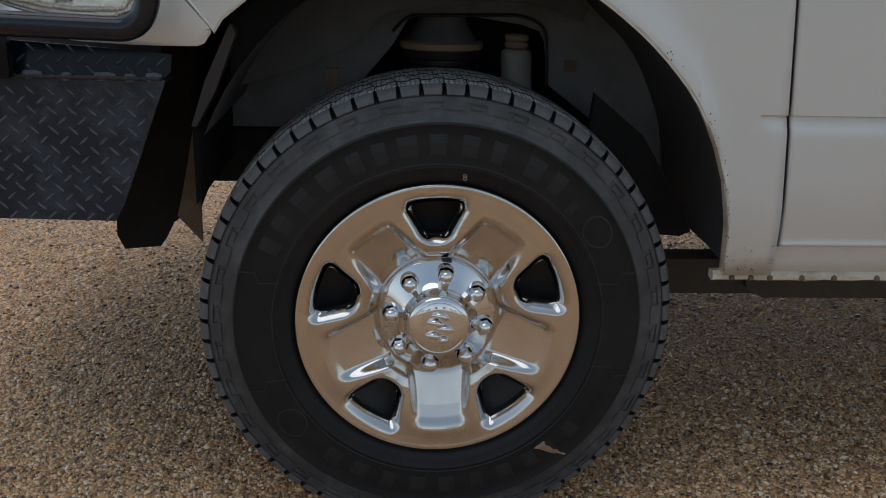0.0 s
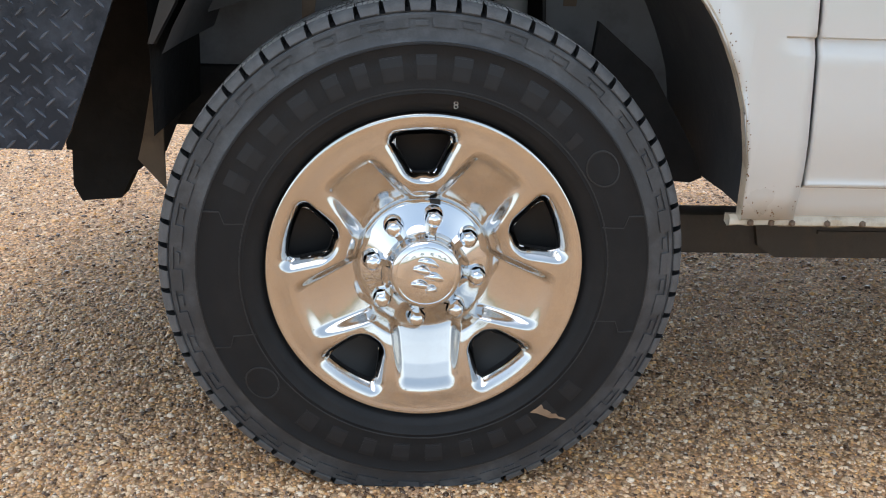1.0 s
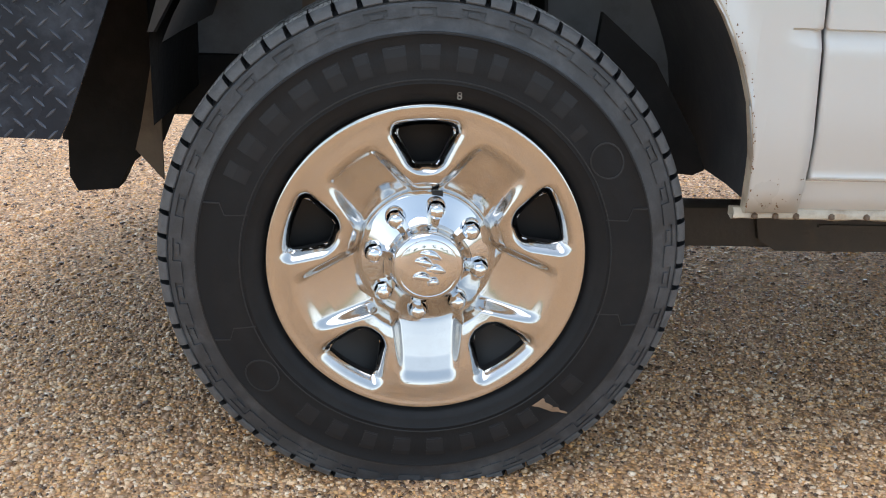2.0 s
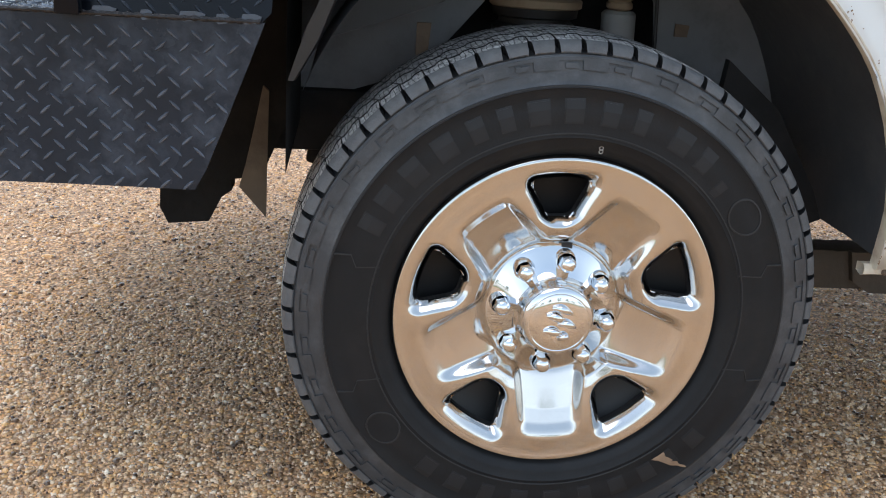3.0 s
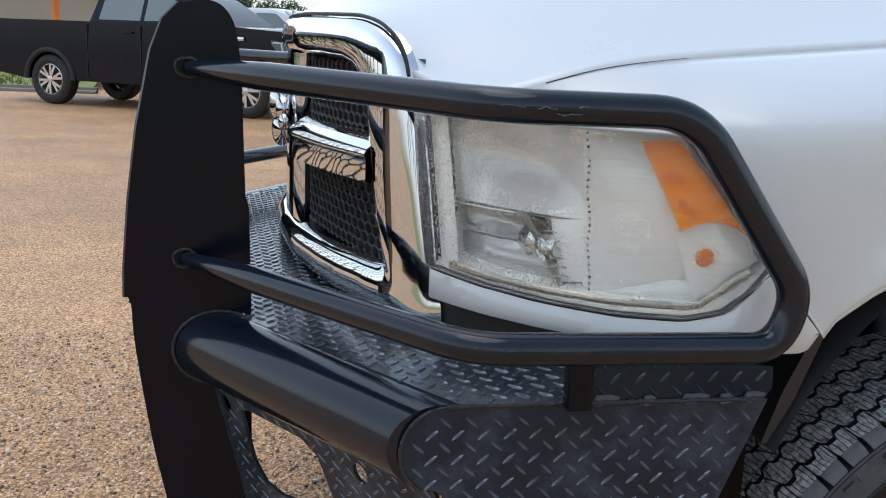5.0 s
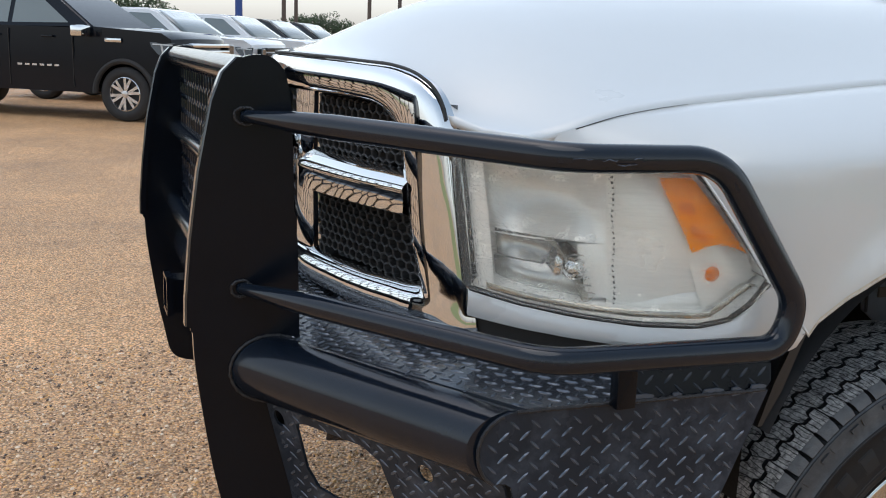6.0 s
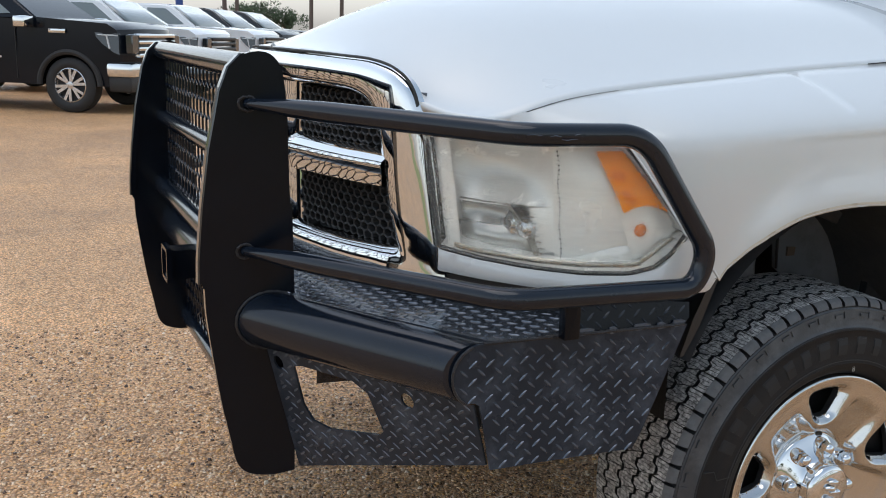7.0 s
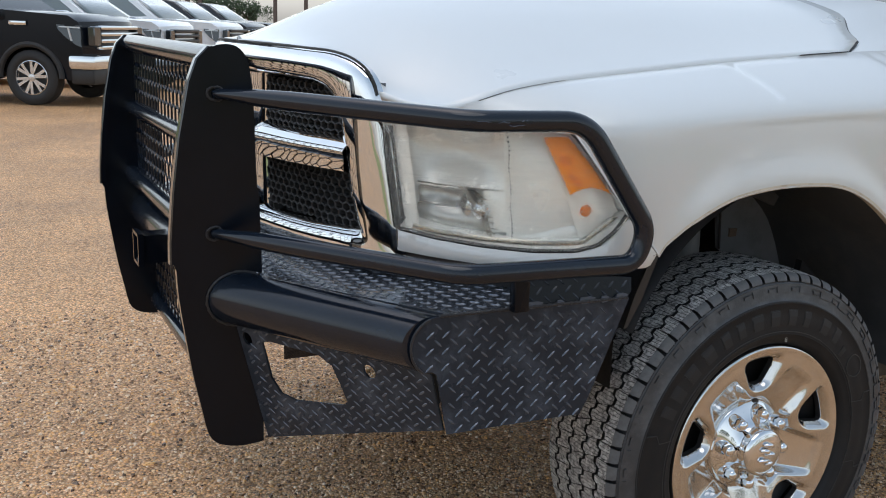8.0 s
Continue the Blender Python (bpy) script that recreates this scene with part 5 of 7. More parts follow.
box(bm, (4.97, 0.02, 0.72), (5.03, 2 * MID - 0.02, 1.38), bevel=0.012)
part("tailgate", bm, WHITE, truck, "white tailgate")
bm = bmesh.new()
box(bm, (5.0, -0.02, 0.50), (5.20, 2 * MID + 0.02, 0.70), bevel=0.03)
part("rear_bumper", bm, CHROME, truck, "chrome rear bumper")
bm = bmesh.new()
for y in (0.44, 2 * MID - 0.52):
    box(bm, (2.6, y, 0.36), (5.05, y + 0.08, 0.50), bevel=0.012)
tube(bm, [(REAR, 0.25, 0.40), (REAR, 2 * MID - 0.25, 0.40)], 0.05, 16)
part("rear_chassis", bm, FRAME_STEEL, truck, "brown rear rails and axle")

# ---- lower valance under the headlamp ----
def lamp_edge(t, z):
    """A point on the front corner of the body: t runs from the grille (0) to the lamp's tip (1)."""
    x = -0.815 + 0.372 * t - (1 - t) * 0.10 * (z - 0.93)
    return Vector((x, interp(PLAN, x) + 0.004, z))


bm = bmesh.new()
rows = []
for i in range(41):
    x = -0.8165 + (0.8165 - 0.372) * i / 40
    y = interp(PLAN, x)
    ztop = interp([(-0.81, 0.928), (-0.70, 0.914), (-0.60, 0.908), (-0.53, 0.912), (-0.485, 0.928), (-0.465, 0.955), (-0.443, 0.985), (-0.372, 0.906)], x)
    zlow = interp([(-0.81, 0.886), (-0.70, 0.879), (-0.60, 0.875), (-0.386, 0.879), (-0.372, 0.900)], x)
    ztop = max(ztop, zlow + 0.002)
    out = 0.010 * max(0.0, min(1.0, (-0.43 - x) / 0.08, (x + 0.8165) / 0.05))
    rows.append([Vector((x, y + 0.03, zlow - 0.002)), Vector((x, y + 0.004 - out, zlow - 0.003)), Vector((x, y - out, zlow + 0.004)), Vector((x, y - 0.001 - out * 0.6, (ztop + zlow) / 2)), Vector((x, y, ztop - 0.003)), Vector((x, y + 0.004, ztop)), Vector((x, y + 0.03, ztop))])
quads(bm, rows)
part("valance", bm, WHITE, truck, "white filler panel under the headlamp", smooth=35)
bm = bmesh.new()
quads(bm, [[Vector((x, interp(PLAN, x) + 0.03, z)) for z in (0.80, 0.875)] for x in (-0.84, -0.8, -0.7, -0.6, -0.5, -0.46)])
quads(bm, [[Vector((x, 0.26 + 0.6 * t, z)) for t, x in ((0, -0.80), (0.5, -0.86), (1.0, -0.90))] for z in (0.80, 0.875)])
part("lower_filler", bm, PLASTIC, truck, "black plastic filler above the bumper deck", smooth=30)

# ---- headlamp ----
LAMP_BOT = [(0.0, 0.930), (0.15, 0.919), (0.35, 0.911), (0.55, 0.907), (0.75, 0.911), (0.86, 0.925), (0.93, 0.950), (1.0, 0.988)]
LAMP_TOP = [(0.0, 1.165), (0.3, 1.160), (0.60, 1.155), (0.715, 1.150), (0.80, 1.105), (0.90, 1.045), (1.0, 0.990)]


def lamp_put(t, s, deep):
    zb, zt = interp(LAMP_BOT, t), interp(LAMP_TOP, t)
    p = lamp_edge(t, zb + (zt - zb) * s)
    p2 = lamp_edge(min(1, t + 0.02), p.z) - lamp_edge(max(0, t - 0.02), p.z)
    n = Vector((-p2.y, p2.x, 0)).normalized()   # into the truck
    lean = 0.05 * (p.z - 0.92)
    return p + n * deep + Vector((lean * 0.5, lean, 0))


bm = bmesh.new()
rows = []
for i in range(49):
    t = 0.005 + 0.99 * i / 48
    rows.append([lamp_put(t, s, -0.010 + d) for s, d in [(0.0, 0.012), (0.015, 0.003)] + [(0.03 + 0.94 * j / 14, -0.004 * math.sin(math.pi * j / 14)) for j in range(15)] + [(0.985, 0.003), (1.0, 0.012)]])
quads(bm, rows)
bm2 = bmesh.new()
# housing: bright bowl behind the lens
rows2 = []
for i in range(41):
    t = i / 40
    rows2.append([lamp_put(t, s, d) for s, d in ((0.01, 0.010), (0.06, 0.030), (0.10, 0.05 + 0.04 * math.sin(math.pi * t)), (0.35, 0.07 + 0.05 * math.sin(math.pi * t)), (0.65, 0.07 + 0.05 * math.sin(math.pi * t)), (0.90, 0.05 + 0.04 * math.sin(math.pi * t)), (0.95, 0.03), (0.99, 0.010))])
quads(bm2, rows2)
headlight = part("headlight", bm2, REFLECTOR, truck, "clouded headlamp with amber corner, wet with drops", smooth=60)
lens = part("lens", bm, LENS, headlight, "hazed clear plastic lens with water drops", smooth=50)
lens.visible_shadow = False
lm = lens.modifiers.new("thick", "SOLIDIFY")
lm.thickness, lm.offset = 0.003, 1


def lamp_patch(poly, deep, bulge=0.0, n=10):
    """A patch inside the lamp: four (t, s) corners."""
    rows = []
    for i in range(n + 1):
        u = i / n
        row = []
        for j in range(n + 1):
            v = j / n
            t = (poly[0][0] * (1 - u) + poly[1][0] * u) * (1 - v) + (poly[3][0] * (1 - u) + poly[2][0] * u) * v
            s = (poly[0][1] * (1 - u) + poly[1][1] * u) * (1 - v) + (poly[3][1] * (1 - u) + poly[2][1] * u) * v
            row.append(lamp_put(t, s, deep - bulge * math.sin(math.pi * u) * math.sin(math.pi * v)))
        rows.append(row)
    return rows


bm = bmesh.new()
quads(bm, lamp_patch([(0.605, 0.905), (0.712, 0.935), (0.920, 0.88), (0.725, 0.47)], 0.012, 0.003))
amb = part("turn_signal", bm, AMBER, headlight, "amber turn-signal reflector", smooth=60)
for t, s in ((0.700, 0.745), (0.745, 0.625)):
    bm = bmesh.new()
    slab(bm, [(0.012 * math.cos(q), 0.007 * math.sin(q)) for q in (2 * math.pi * i / 16 for i in range(16))], lambda u, v, d: lamp_put(t + u / 0.4, s + v / 0.2, 0.0085 + d), 0.002)
    part("signal_socket", bm, AMBER_DARK, headlight, "darker amber oval", smooth=0)
# cutoff bowls
bm = bmesh.new()
quads(bm, lamp_patch([(0.035, 0.96), (0.43, 0.97), (0.43, 0.44), (0.035, 0.42)], 0.041, -0.045, 16))
part("reflector_bowl", bm, REFLECTOR, headlight, "bright reflector bowl", smooth=60)
bm = bmesh.new()
quads(bm, lamp_patch([(0.035, 0.41), (0.23, 0.43), (0.30, 0.25), (0.035, 0.22)], 0.060, -0.014, 12))
quads(bm, lamp_patch([(0.035, 0.22), (0.30, 0.25), (0.345, 0.07), (0.035, 0.04)], 0.050, 0.012, 12))
part("lower_mirror", bm, LAMP_MIRROR, headlight, "mirror panels in the lower compartment", smooth=60)
bm = bmesh.new()
rows = []
for i in range(13):
    u = i / 12
    s0 = 0.43 - 0.36 * u
    rows.append([lamp_put(0.225 + 0.115 * u ** 0.8 + w, s0 - 0.5 * w, 0.022 + dd) for w, dd in ((0.0, 0.030), (0.006, 0.012), (0.016, 0.008), (0.034, 0.016), (0.060, 0.04))])
quads(bm, rows)
part("bowl_edge", bm, LAMP_TRIM, headlight, "bright curved edge of the low-beam bowl", smooth=40)
bm = bmesh.new()
quads(bm, lamp_patch([(0.030, 0.415), (0.235, 0.435), (0.236, 0.425), (0.030, 0.405)], 0.022, 0.002, 8))
quads(bm, lamp_patch([(0.015, 0.98), (0.060, 0.98), (0.070, 0.04), (0.015, 0.02)], 0.014, 0.0, 8))
quads(bm, lamp_patch([(0.43, 0.97), (0.72, 0.97), (0.975, 0.30), (0.43, 0.04)], 0.041, 0.012, 14))
quads(bm, lamp_patch([(0.43, 0.04), (0.975, 0.30), (0.90, 0.10), (0.62, 0.03)], 0.040, 0.004, 12))
quads(bm, lamp_patch([(0.33, 0.42), (0.43, 0.44), (0.43, 0.10), (0.36, 0.08)], 0.041, 0.004, 8))
quads(bm, lamp_patch([(0.70, 0.50), (0.930, 0.86), (0.985, 0.45), (0.78, 0.07)], 0.030, 0.004, 10))
part("lamp_divider", bm, REFLECTOR, headlight, "pale plastic dividers", smooth=60)
bm = bmesh.new()
quads(bm, lamp_patch([(0.05, 0.070), (0.80, 0.085), (0.80, 0.045), (0.05, 0.025)], 0.006, 0.003, 20))
quads(bm, lamp_patch([(0.80, 0.10), (0.93, 0.40), (0.955, 0.32), (0.80, 0.045)], 0.006, 0.002, 10))
part("lower_trim", bm, LAMP_TRIM, headlight, "bright trim along the lamp's lower edge", smooth=60)
for j in range(6):
    bm = bmesh.new()
    s0 = 0.125 + 0.047 * j
    tube(bm, [lamp_put(0.318 + 0.012 * (5 - j) * 0.6 + 0.038 * q, s0 - 0.012 * q * q, 0.024 + 0.018 * q) for q in (0, 0.33, 0.67, 1.0)], 0.0016, 8)
    part("lamp_fin", bm, CHROME, headlight, "ribbed bright fin", smooth=60)
bm = bmesh.new()
c = lamp_put(0.285, 0.25, 0.056)
lathe(bm, [(0.001, -0.040), (0.014, -0.037), (0.020, -0.028), (0.021, -0.004), (0.030, 0.0), (0.036, 0.02)], lambda r, a, d: c + Vector((r * math.cos(a) * 0.8, d, r * math.sin(a))), 24)
bm2 = bmesh.new()
for j in range(26):
    s = 0.09 + 0.86 * j / 25
    q = lamp_put(0.452 + 0.012 * (1 - s) + 0.003 * math.sin(7.0 * j), s, 0.018)
    box(bm2, (q.x - 0.0010, q.y - 0.002, q.z - (0.0022 if j % 3 else 0.0008)), (q.x + 0.0010, q.y + 0.002, q.z + 0.0016))
tagged(part("seam_dots", bm2, PLASTIC, headlight, "dotted dark seam down the reflector"), kind="stuff")
part("lamp_bulb", bm, CHROME_CLEAN, headlight, "bulb with a bright cap")
bm = bmesh.new()
c = lamp_put(0.27, 0.26, 0.062)
c.z -= 0.014
lathe(bm, [(0.030, 0.012), (0.036, 0.016), (0.038, 0.03)], lambda r, a, d: c + Vector((r * math.cos(a) * 0.8, d, r * math.sin(a) * 0.8)), 28)
part("lamp_socket", bm, GREY_STEEL, headlight, "dark ring around the bulb")
bm = bmesh.new()
c = lamp_put(0.80, 0.38, 0.021)
bmesh.ops.create_uvsphere(bm, u_segments=20, v_segments=12, radius=0.012, matrix=Matrix.Translation(c) @ Matrix.Diagonal((1.1, 0.4, 1.0, 1)))
part("marker_bulb", bm, AMBER_DARK, headlight, "round amber marker bulb", smooth=60)
# dark rim round the lens
bm = bmesh.new()
loop = [lamp_put(0.005 + 0.99 * i / 30, 0.0, 0.0) for i in range(31)] + [lamp_put(0.995 - 0.99 * i / 30, 1.0, 0.0) for i in range(31)]
tube(bm, loop + [loop[0]], 0.0045, 8)
part("lamp_rim", bm, SEAL, headlight, "thin dark rim around the lens")

# ---- grille ----
def grille_x(y):
    """Where the plane of the grille lies at y."""
    d = abs(y - MID)
    return interp([(0.0, -0.962), (0.18, -0.956), (0.35, -0.928), (0.45, -0.907), (0.57, -0.874), (0.62, -0.850), (0.66, -0.825), (0.70, -0.80)], d)


OUT = [(0.94, 1.283), (0.70, 1.282), (0.54, 1.279), (0.425, 1.274), (0.345, 1.252), (0.306, 1.198), (0.288, 1.10), (0.274, 1.00), (0.262, 0.91), (0.255, 0.842), (0.30, 0.836), (0.36, 0.836), (0.50, 0.830), (0.70, 0.826), (0.94, 0.824)]
INN = [(0.94, 1.214), (0.70, 1.214), (0.54, 1.212), (0.475, 1.205), (0.440, 1.188), (0.415, 1.160), (0.392, 1.09), (0.372, 1.01), (0.352, 0.95), (0.340, 0.925), (0.37, 0.918), (0.42, 0.914), (0.54, 0.905), (0.70, 0.898), (0.94, 0.895)]


def fine(loop, k=6):
    """A smooth curve through a loop's points."""
    pts = [loop[0]] + loop + [loop[-1]]
    out = []
    for p0, p1, p2, p3 in zip(pts, pts[1:], pts[2:], pts[3:]):
        for i in range(k):
            t = i / k
            w = (-0.5 * t + t * t - 0.5 * t ** 3, 1 - 2.5 * t * t + 1.5 * t ** 3, 0.5 * t + 2 * t * t - 1.5 * t ** 3, -0.5 * t * t + 0.5 * t ** 3)
            out.append(tuple(sum(wi * q[n] for wi, q in zip(w, (p0, p1, p2, p3))) for n in (0, 1)))
    return out + [loop[-1]]


def mirror(rows):
    return [[Vector((p.x, 2 * MID - p.y, p.z)) for p in r] for r in rows]


def shell_rows(thick=1.0):
    rows = []
    for (yo, zo), (yi, zi) in zip(fine(OUT), fine(INN)):
        row = []
        for s, f in ((0.0, 0.020), (0.01, 0.002), (0.06, -0.006), (0.2, -0.011), (0.45, -0.015), (0.7, -0.014), (0.88, -0.008), (0.97, 0.006), (1.0, 0.030), (1.0, 0.050)):
            y, z = yo + (yi - yo) * s, zo + (zi - zo) * s
            low = max(0.0, (0.93 - z) / 0.1)
            row.append(Vector((grille_x(y) + f  - 0.012 * low * math.sin(math.pi * s), y, z)))
        rows.append(row)
    return rows


bm = bmesh.new()
rows = shell_rows()
quads(bm, rows)
quads(bm, mirror(rows))
grille = part("grille", bm, CHROME_CLEAN, truck, "chrome grille surround with honeycomb inserts", smooth=60)
# black seal that hugs the surround's outer edge
bm = bmesh.new()
for side in (0, 1):
    edge = [Vector((grille_x(y) + 0.003, y - (0.004 if y < 0.42 else 0.0), z + (0.004 if z > 1.2 else 0.0))) for y, z in fine(OUT) if z > 1.19]
    tube(bm, mirror([edge])[0] if side else edge, 0.0030, 8)
part("surround_seal", bm, SEAL, grille, "black rubber seal around the chrome", smooth=60)
# crossing bars
bm = bmesh.new()


def crossbar(y0, y1, z0a, z1a, z0b, z1b, n=16):
    rows = []
    for i in range(n + 1):
        t = i / n
        y = y0 + (y1 - y0) * t
        za, zb = z0a + (z0b - z0a) * t, z1a + (z1b - z1a) * t
        zm, h = (za + zb) / 2, (zb - za) / 2
        x = grille_x(y)
        rows.append([Vector((x + d, y, zm + h * s)) for s, d in ((-0.90, 0.045), (-1.0, -0.004), (-0.99, -0.018), (-0.96, -0.0205), (-0.05, -0.0210), (0.02, -0.023), (0.12, -0.024), (0.35, -0.019), (0.65, -0.006), (0.95, 0.018), (0.98, 0.045))])
    return rows


rows = crossbar(0.78, 0.362, 1.022, 1.104, 1.034, 1.110)
quads(bm, rows)
part("crossbar", bm, CHROME_CLEAN, grille, "chrome horizontal grille bar", smooth=50)
bm = bmesh.new()
quads(bm, mirror(rows))
part("crossbar", bm, CHROME_CLEAN, grille, "chrome horizontal grille bar", smooth=50)
bm = bmesh.new()
rows = []
for z in (0.895, 0.95, 1.0, 1.05, 1.10, 1.15, 1.216):
    w = 0.145 + 0.05 * abs(z - 1.07)
    rows.append([Vector((-0.955 + d + 0.02 * (u * u) * 0.2, MID + w * u, z)) for u, d in ((-1.0, 0.045), (-1.0, 0.004), (-0.95, -0.004), (-0.5, -0.012), (0, -0.015), (0.5, -0.012), (0.95, -0.004), (1.0, 0.004), (1.0, 0.045))])
quads(bm, rows)
part("centre_bar", bm, CHROME_CLEAN, grille, "chrome vertical grille bar", smooth=50)
bm = bmesh.new()
for u, v, r in ((0, 0.03, 0.045), (0.0, -0.025, 0.034), (0.04, 0.02, 0.026), (-0.04, 0.02, 0.026), (0.062, -0.005, 0.018), (-0.062, -0.005, 0.018)):
    bmesh.ops.create_uvsphere(bm, u_segments=16, v_segments=10, radius=r, matrix=Matrix.Translation((-0.982, MID + u, 1.085 + v)) @ Matrix.Diagonal((0.6, 1, 1, 1)))
part("badge", bm, CHROME_CLEAN, grille, "chrome badge shape on the grille", smooth=60)


def honeycomb(y0, y1, zlow, zhigh, deep, w=0.0270, h=0.0215):
    """Honeycomb between two slanting edges; zlow and zhigh are tables over y."""
    bm = bmesh.new()
    nz = int((max(v for _, v in zhigh) - min(v for _, v in zlow)) / (h * 0.76)) + 2
    base = min(v for _, v in zlow)
    for j in range(nz):
        zc = base + j * h * 0.76
        n = int((y1 - y0) / w) + 2
        for i in range(-1, n):
            yc = y0 + (i + 0.5 * (j % 2)) * w
            if not (y0 - 0.004 < yc < y1 + 0.004 and interp(zlow, yc) - 0.004 < zc < interp(zhigh, yc) + 0.004):
                continue
            six = [(math.sin(math.pi / 3 * k), math.cos(math.pi / 3 * k)) for k in range(6)]
            loops = []
            for f, d in ((1.0, 0.020), (1.0, 0.0), (0.78, 0.002), (0.72, 0.020)):
                loops.append([bm.verts.new((grille_x(yc + u * w * 0.577 * f) + 0.012 + deep + d, yc + u * w * 0.577 * f, zc + v * h * 0.51 * f)) for u, v in six])
            for a, b in zip(loops, loops[1:]):
                for k in range(6):
                    bm.faces.new((a[k], a[(k + 1) % 6], b[(k + 1) % 6], b[k]))
    return bm


TOPS = [(0.34, 1.10), (0.40, 1.16), (0.43, 1.19), (0.48, 1.207), (0.8, 1.214)]
for flipped in (False, True):
    for zl, zh in (([(0.3, 1.108), (0.8, 1.102)], TOPS), ([(0.33, 0.935), (0.36, 0.920), (0.8, 0.900)], [(0.33, 0.97), (0.40, 1.036), (0.8, 1.024)])):
        bm = honeycomb(0.345, 0.80, zl, zh, 0.006)
        part("honeycomb_insert", flip(bm) if flipped else bm, PLASTIC, grille, "black plastic honeycomb insert", smooth=0)
bm = bmesh.new()
quads(bm, [[Vector((grille_x(y) + 0.045, y, z)) for z in (0.88, 1.22)] for y in [0.33 + 0.0508 * i for i in range(25)]])
part("grille_backing", bm, LINER, grille, "dark backing behind the honeycomb", smooth=30)

# ---- ranch bumper ----
ROLL = [(-1.112, 0.398, 0.772), (-0.848, -0.008, 0.7655)]
bm = bmesh.new()
for mirrored in (False, True):
    one = bmesh.new()
    rings = tube(one, [Vector(ROLL[0]) + (Vector(ROLL[1]) - Vector(ROLL[0])) * t for t in (0, 0.25, 0.5, 0.75, 1.0)], 0.0565, 36)
    axis = Vector(ROLL[1]) - Vector(ROLL[0])
    for v in rings[-1]:     # mitred against the bumper's end plate
        v.co += axis * ((-0.003 - 0.030 * (v.co.x + 0.85) / 0.40 - v.co.y) / axis.y)
    for v in rings[0]:
        v.co += axis * ((0.400 - v.co.y) / axis.y)
    if mirrored:
        flip(one)
    put_in = bpy.data.meshes.new("roll")
    one.to_mesh(put_in)
    one.free()
    bm.from_mesh(put_in)
    bpy.data.meshes.remove(put_in)
tube(bm, [(-1.112, 0.40, 0.772), (-1.112, 2 * MID - 0.40, 0.772)], 0.0565, 36)
bumper = part("bumper", bm, BLACK_TUBE, truck, "black welded ranch bumper with grille guard", smooth=40)

UPRIGHT = [(-1.128, 1.292), (-1.160, 1.286), (-1.183, 1.262), (-1.200, 1.218), (-1.222, 1.108), (-1.236, 1.000), (-1.2445, 0.900), (-1.2455, 0.855), (-1.2385, 0.846), (-1.2380, 0.800), (-1.228, 0.720), (-1.212, 0.610), (-1.198, 0.545), (-1.186, 0.480), (-1.172, 0.458), (-1.150, 0.446), (-1.110, 0.438), (-1.064, 0.442), (-1.063, 0.600), (-1.0625, 0.800), (-1.066, 0.990), (-1.071, 0.998), (-1.074, 1.100), (-1.076, 1.190), (-1.082, 1.245), (-1.090, 1.270), (-1.106, 1.287)]


def rounded(poly):
    """Cut the corners of an outline twice, where its sides are long enough."""
    for _ in range(2):
        out = []
        for (a, b), (c, d) in zip(poly, poly[1:] + poly[:1]):
            if math.hypot(c - a, d - b) < 0.010 or math.hypot(c - a, d - b) > 0.12:
                out += [(a, b), (c, d)] if not out or out[-1] != (a, b) else [(c, d)]
            else:
                out += [(a * 0.75 + c * 0.25, b * 0.75 + d * 0.25), (a * 0.25 + c * 0.75, b * 0.25 + d * 0.75)]
        poly = [p for i, p in enumerate(out) if math.hypot(p[0] - out[i - 1][0], p[1] - out[i - 1][1]) > 0.0008]
    return poly


def upright(y, d):
    bm = bmesh.new()
    slab(bm, rounded(UPRIGHT), lambda u, v, k: Vector((u, y + k * d, v)), 0.016)
    es = [e for e in bm.edges if abs(e.verts[0].co.y - e.verts[1].co.y) < 1e-6]
    bmesh.ops.bevel(bm, geom=es, offset=0.0030, segments=2, affect="EDGES")
    # rub strip along the upper front edge
    face = [p for p in UPRIGHT[1:8]]
    rows = []
    for u, v in face:
        rows.append([Vector((u + dx, y + d * yy, v)) for dx, yy in ((0.010, -0.0015), (-0.003, -0.0015), (-0.006, 0.001), (-0.006, 0.020), (-0.003, 0.0225), (0.010, 0.0225))])
    quads(bm, rows, close_v=True)
    bmesh.ops.recalc_face_normals(bm, faces=bm.faces)
    # faces turned off the plate's plane are painted paler, as lit edges
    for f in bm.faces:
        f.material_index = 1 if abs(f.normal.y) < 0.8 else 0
    return bm


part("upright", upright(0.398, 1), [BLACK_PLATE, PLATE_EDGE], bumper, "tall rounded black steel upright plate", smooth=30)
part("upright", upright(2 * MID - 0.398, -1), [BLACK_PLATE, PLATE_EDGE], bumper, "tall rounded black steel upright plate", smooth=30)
for x, z, r in ((-1.148, 1.262, 0.0255), (-1.150, 1.078, 0.021), (-1.160, 0.884, 0.024), (-1.098, 0.486, 0.0235)):
    bm = bmesh.new()
    tube(bm, [(x, 0.410, z), (x, MID, z), (x, 2 * MID - 0.410, z)], r, 24, caps=False)
    part("cross_tube", bm, BLACK_TUBE, bumper, "black steel cross tube")


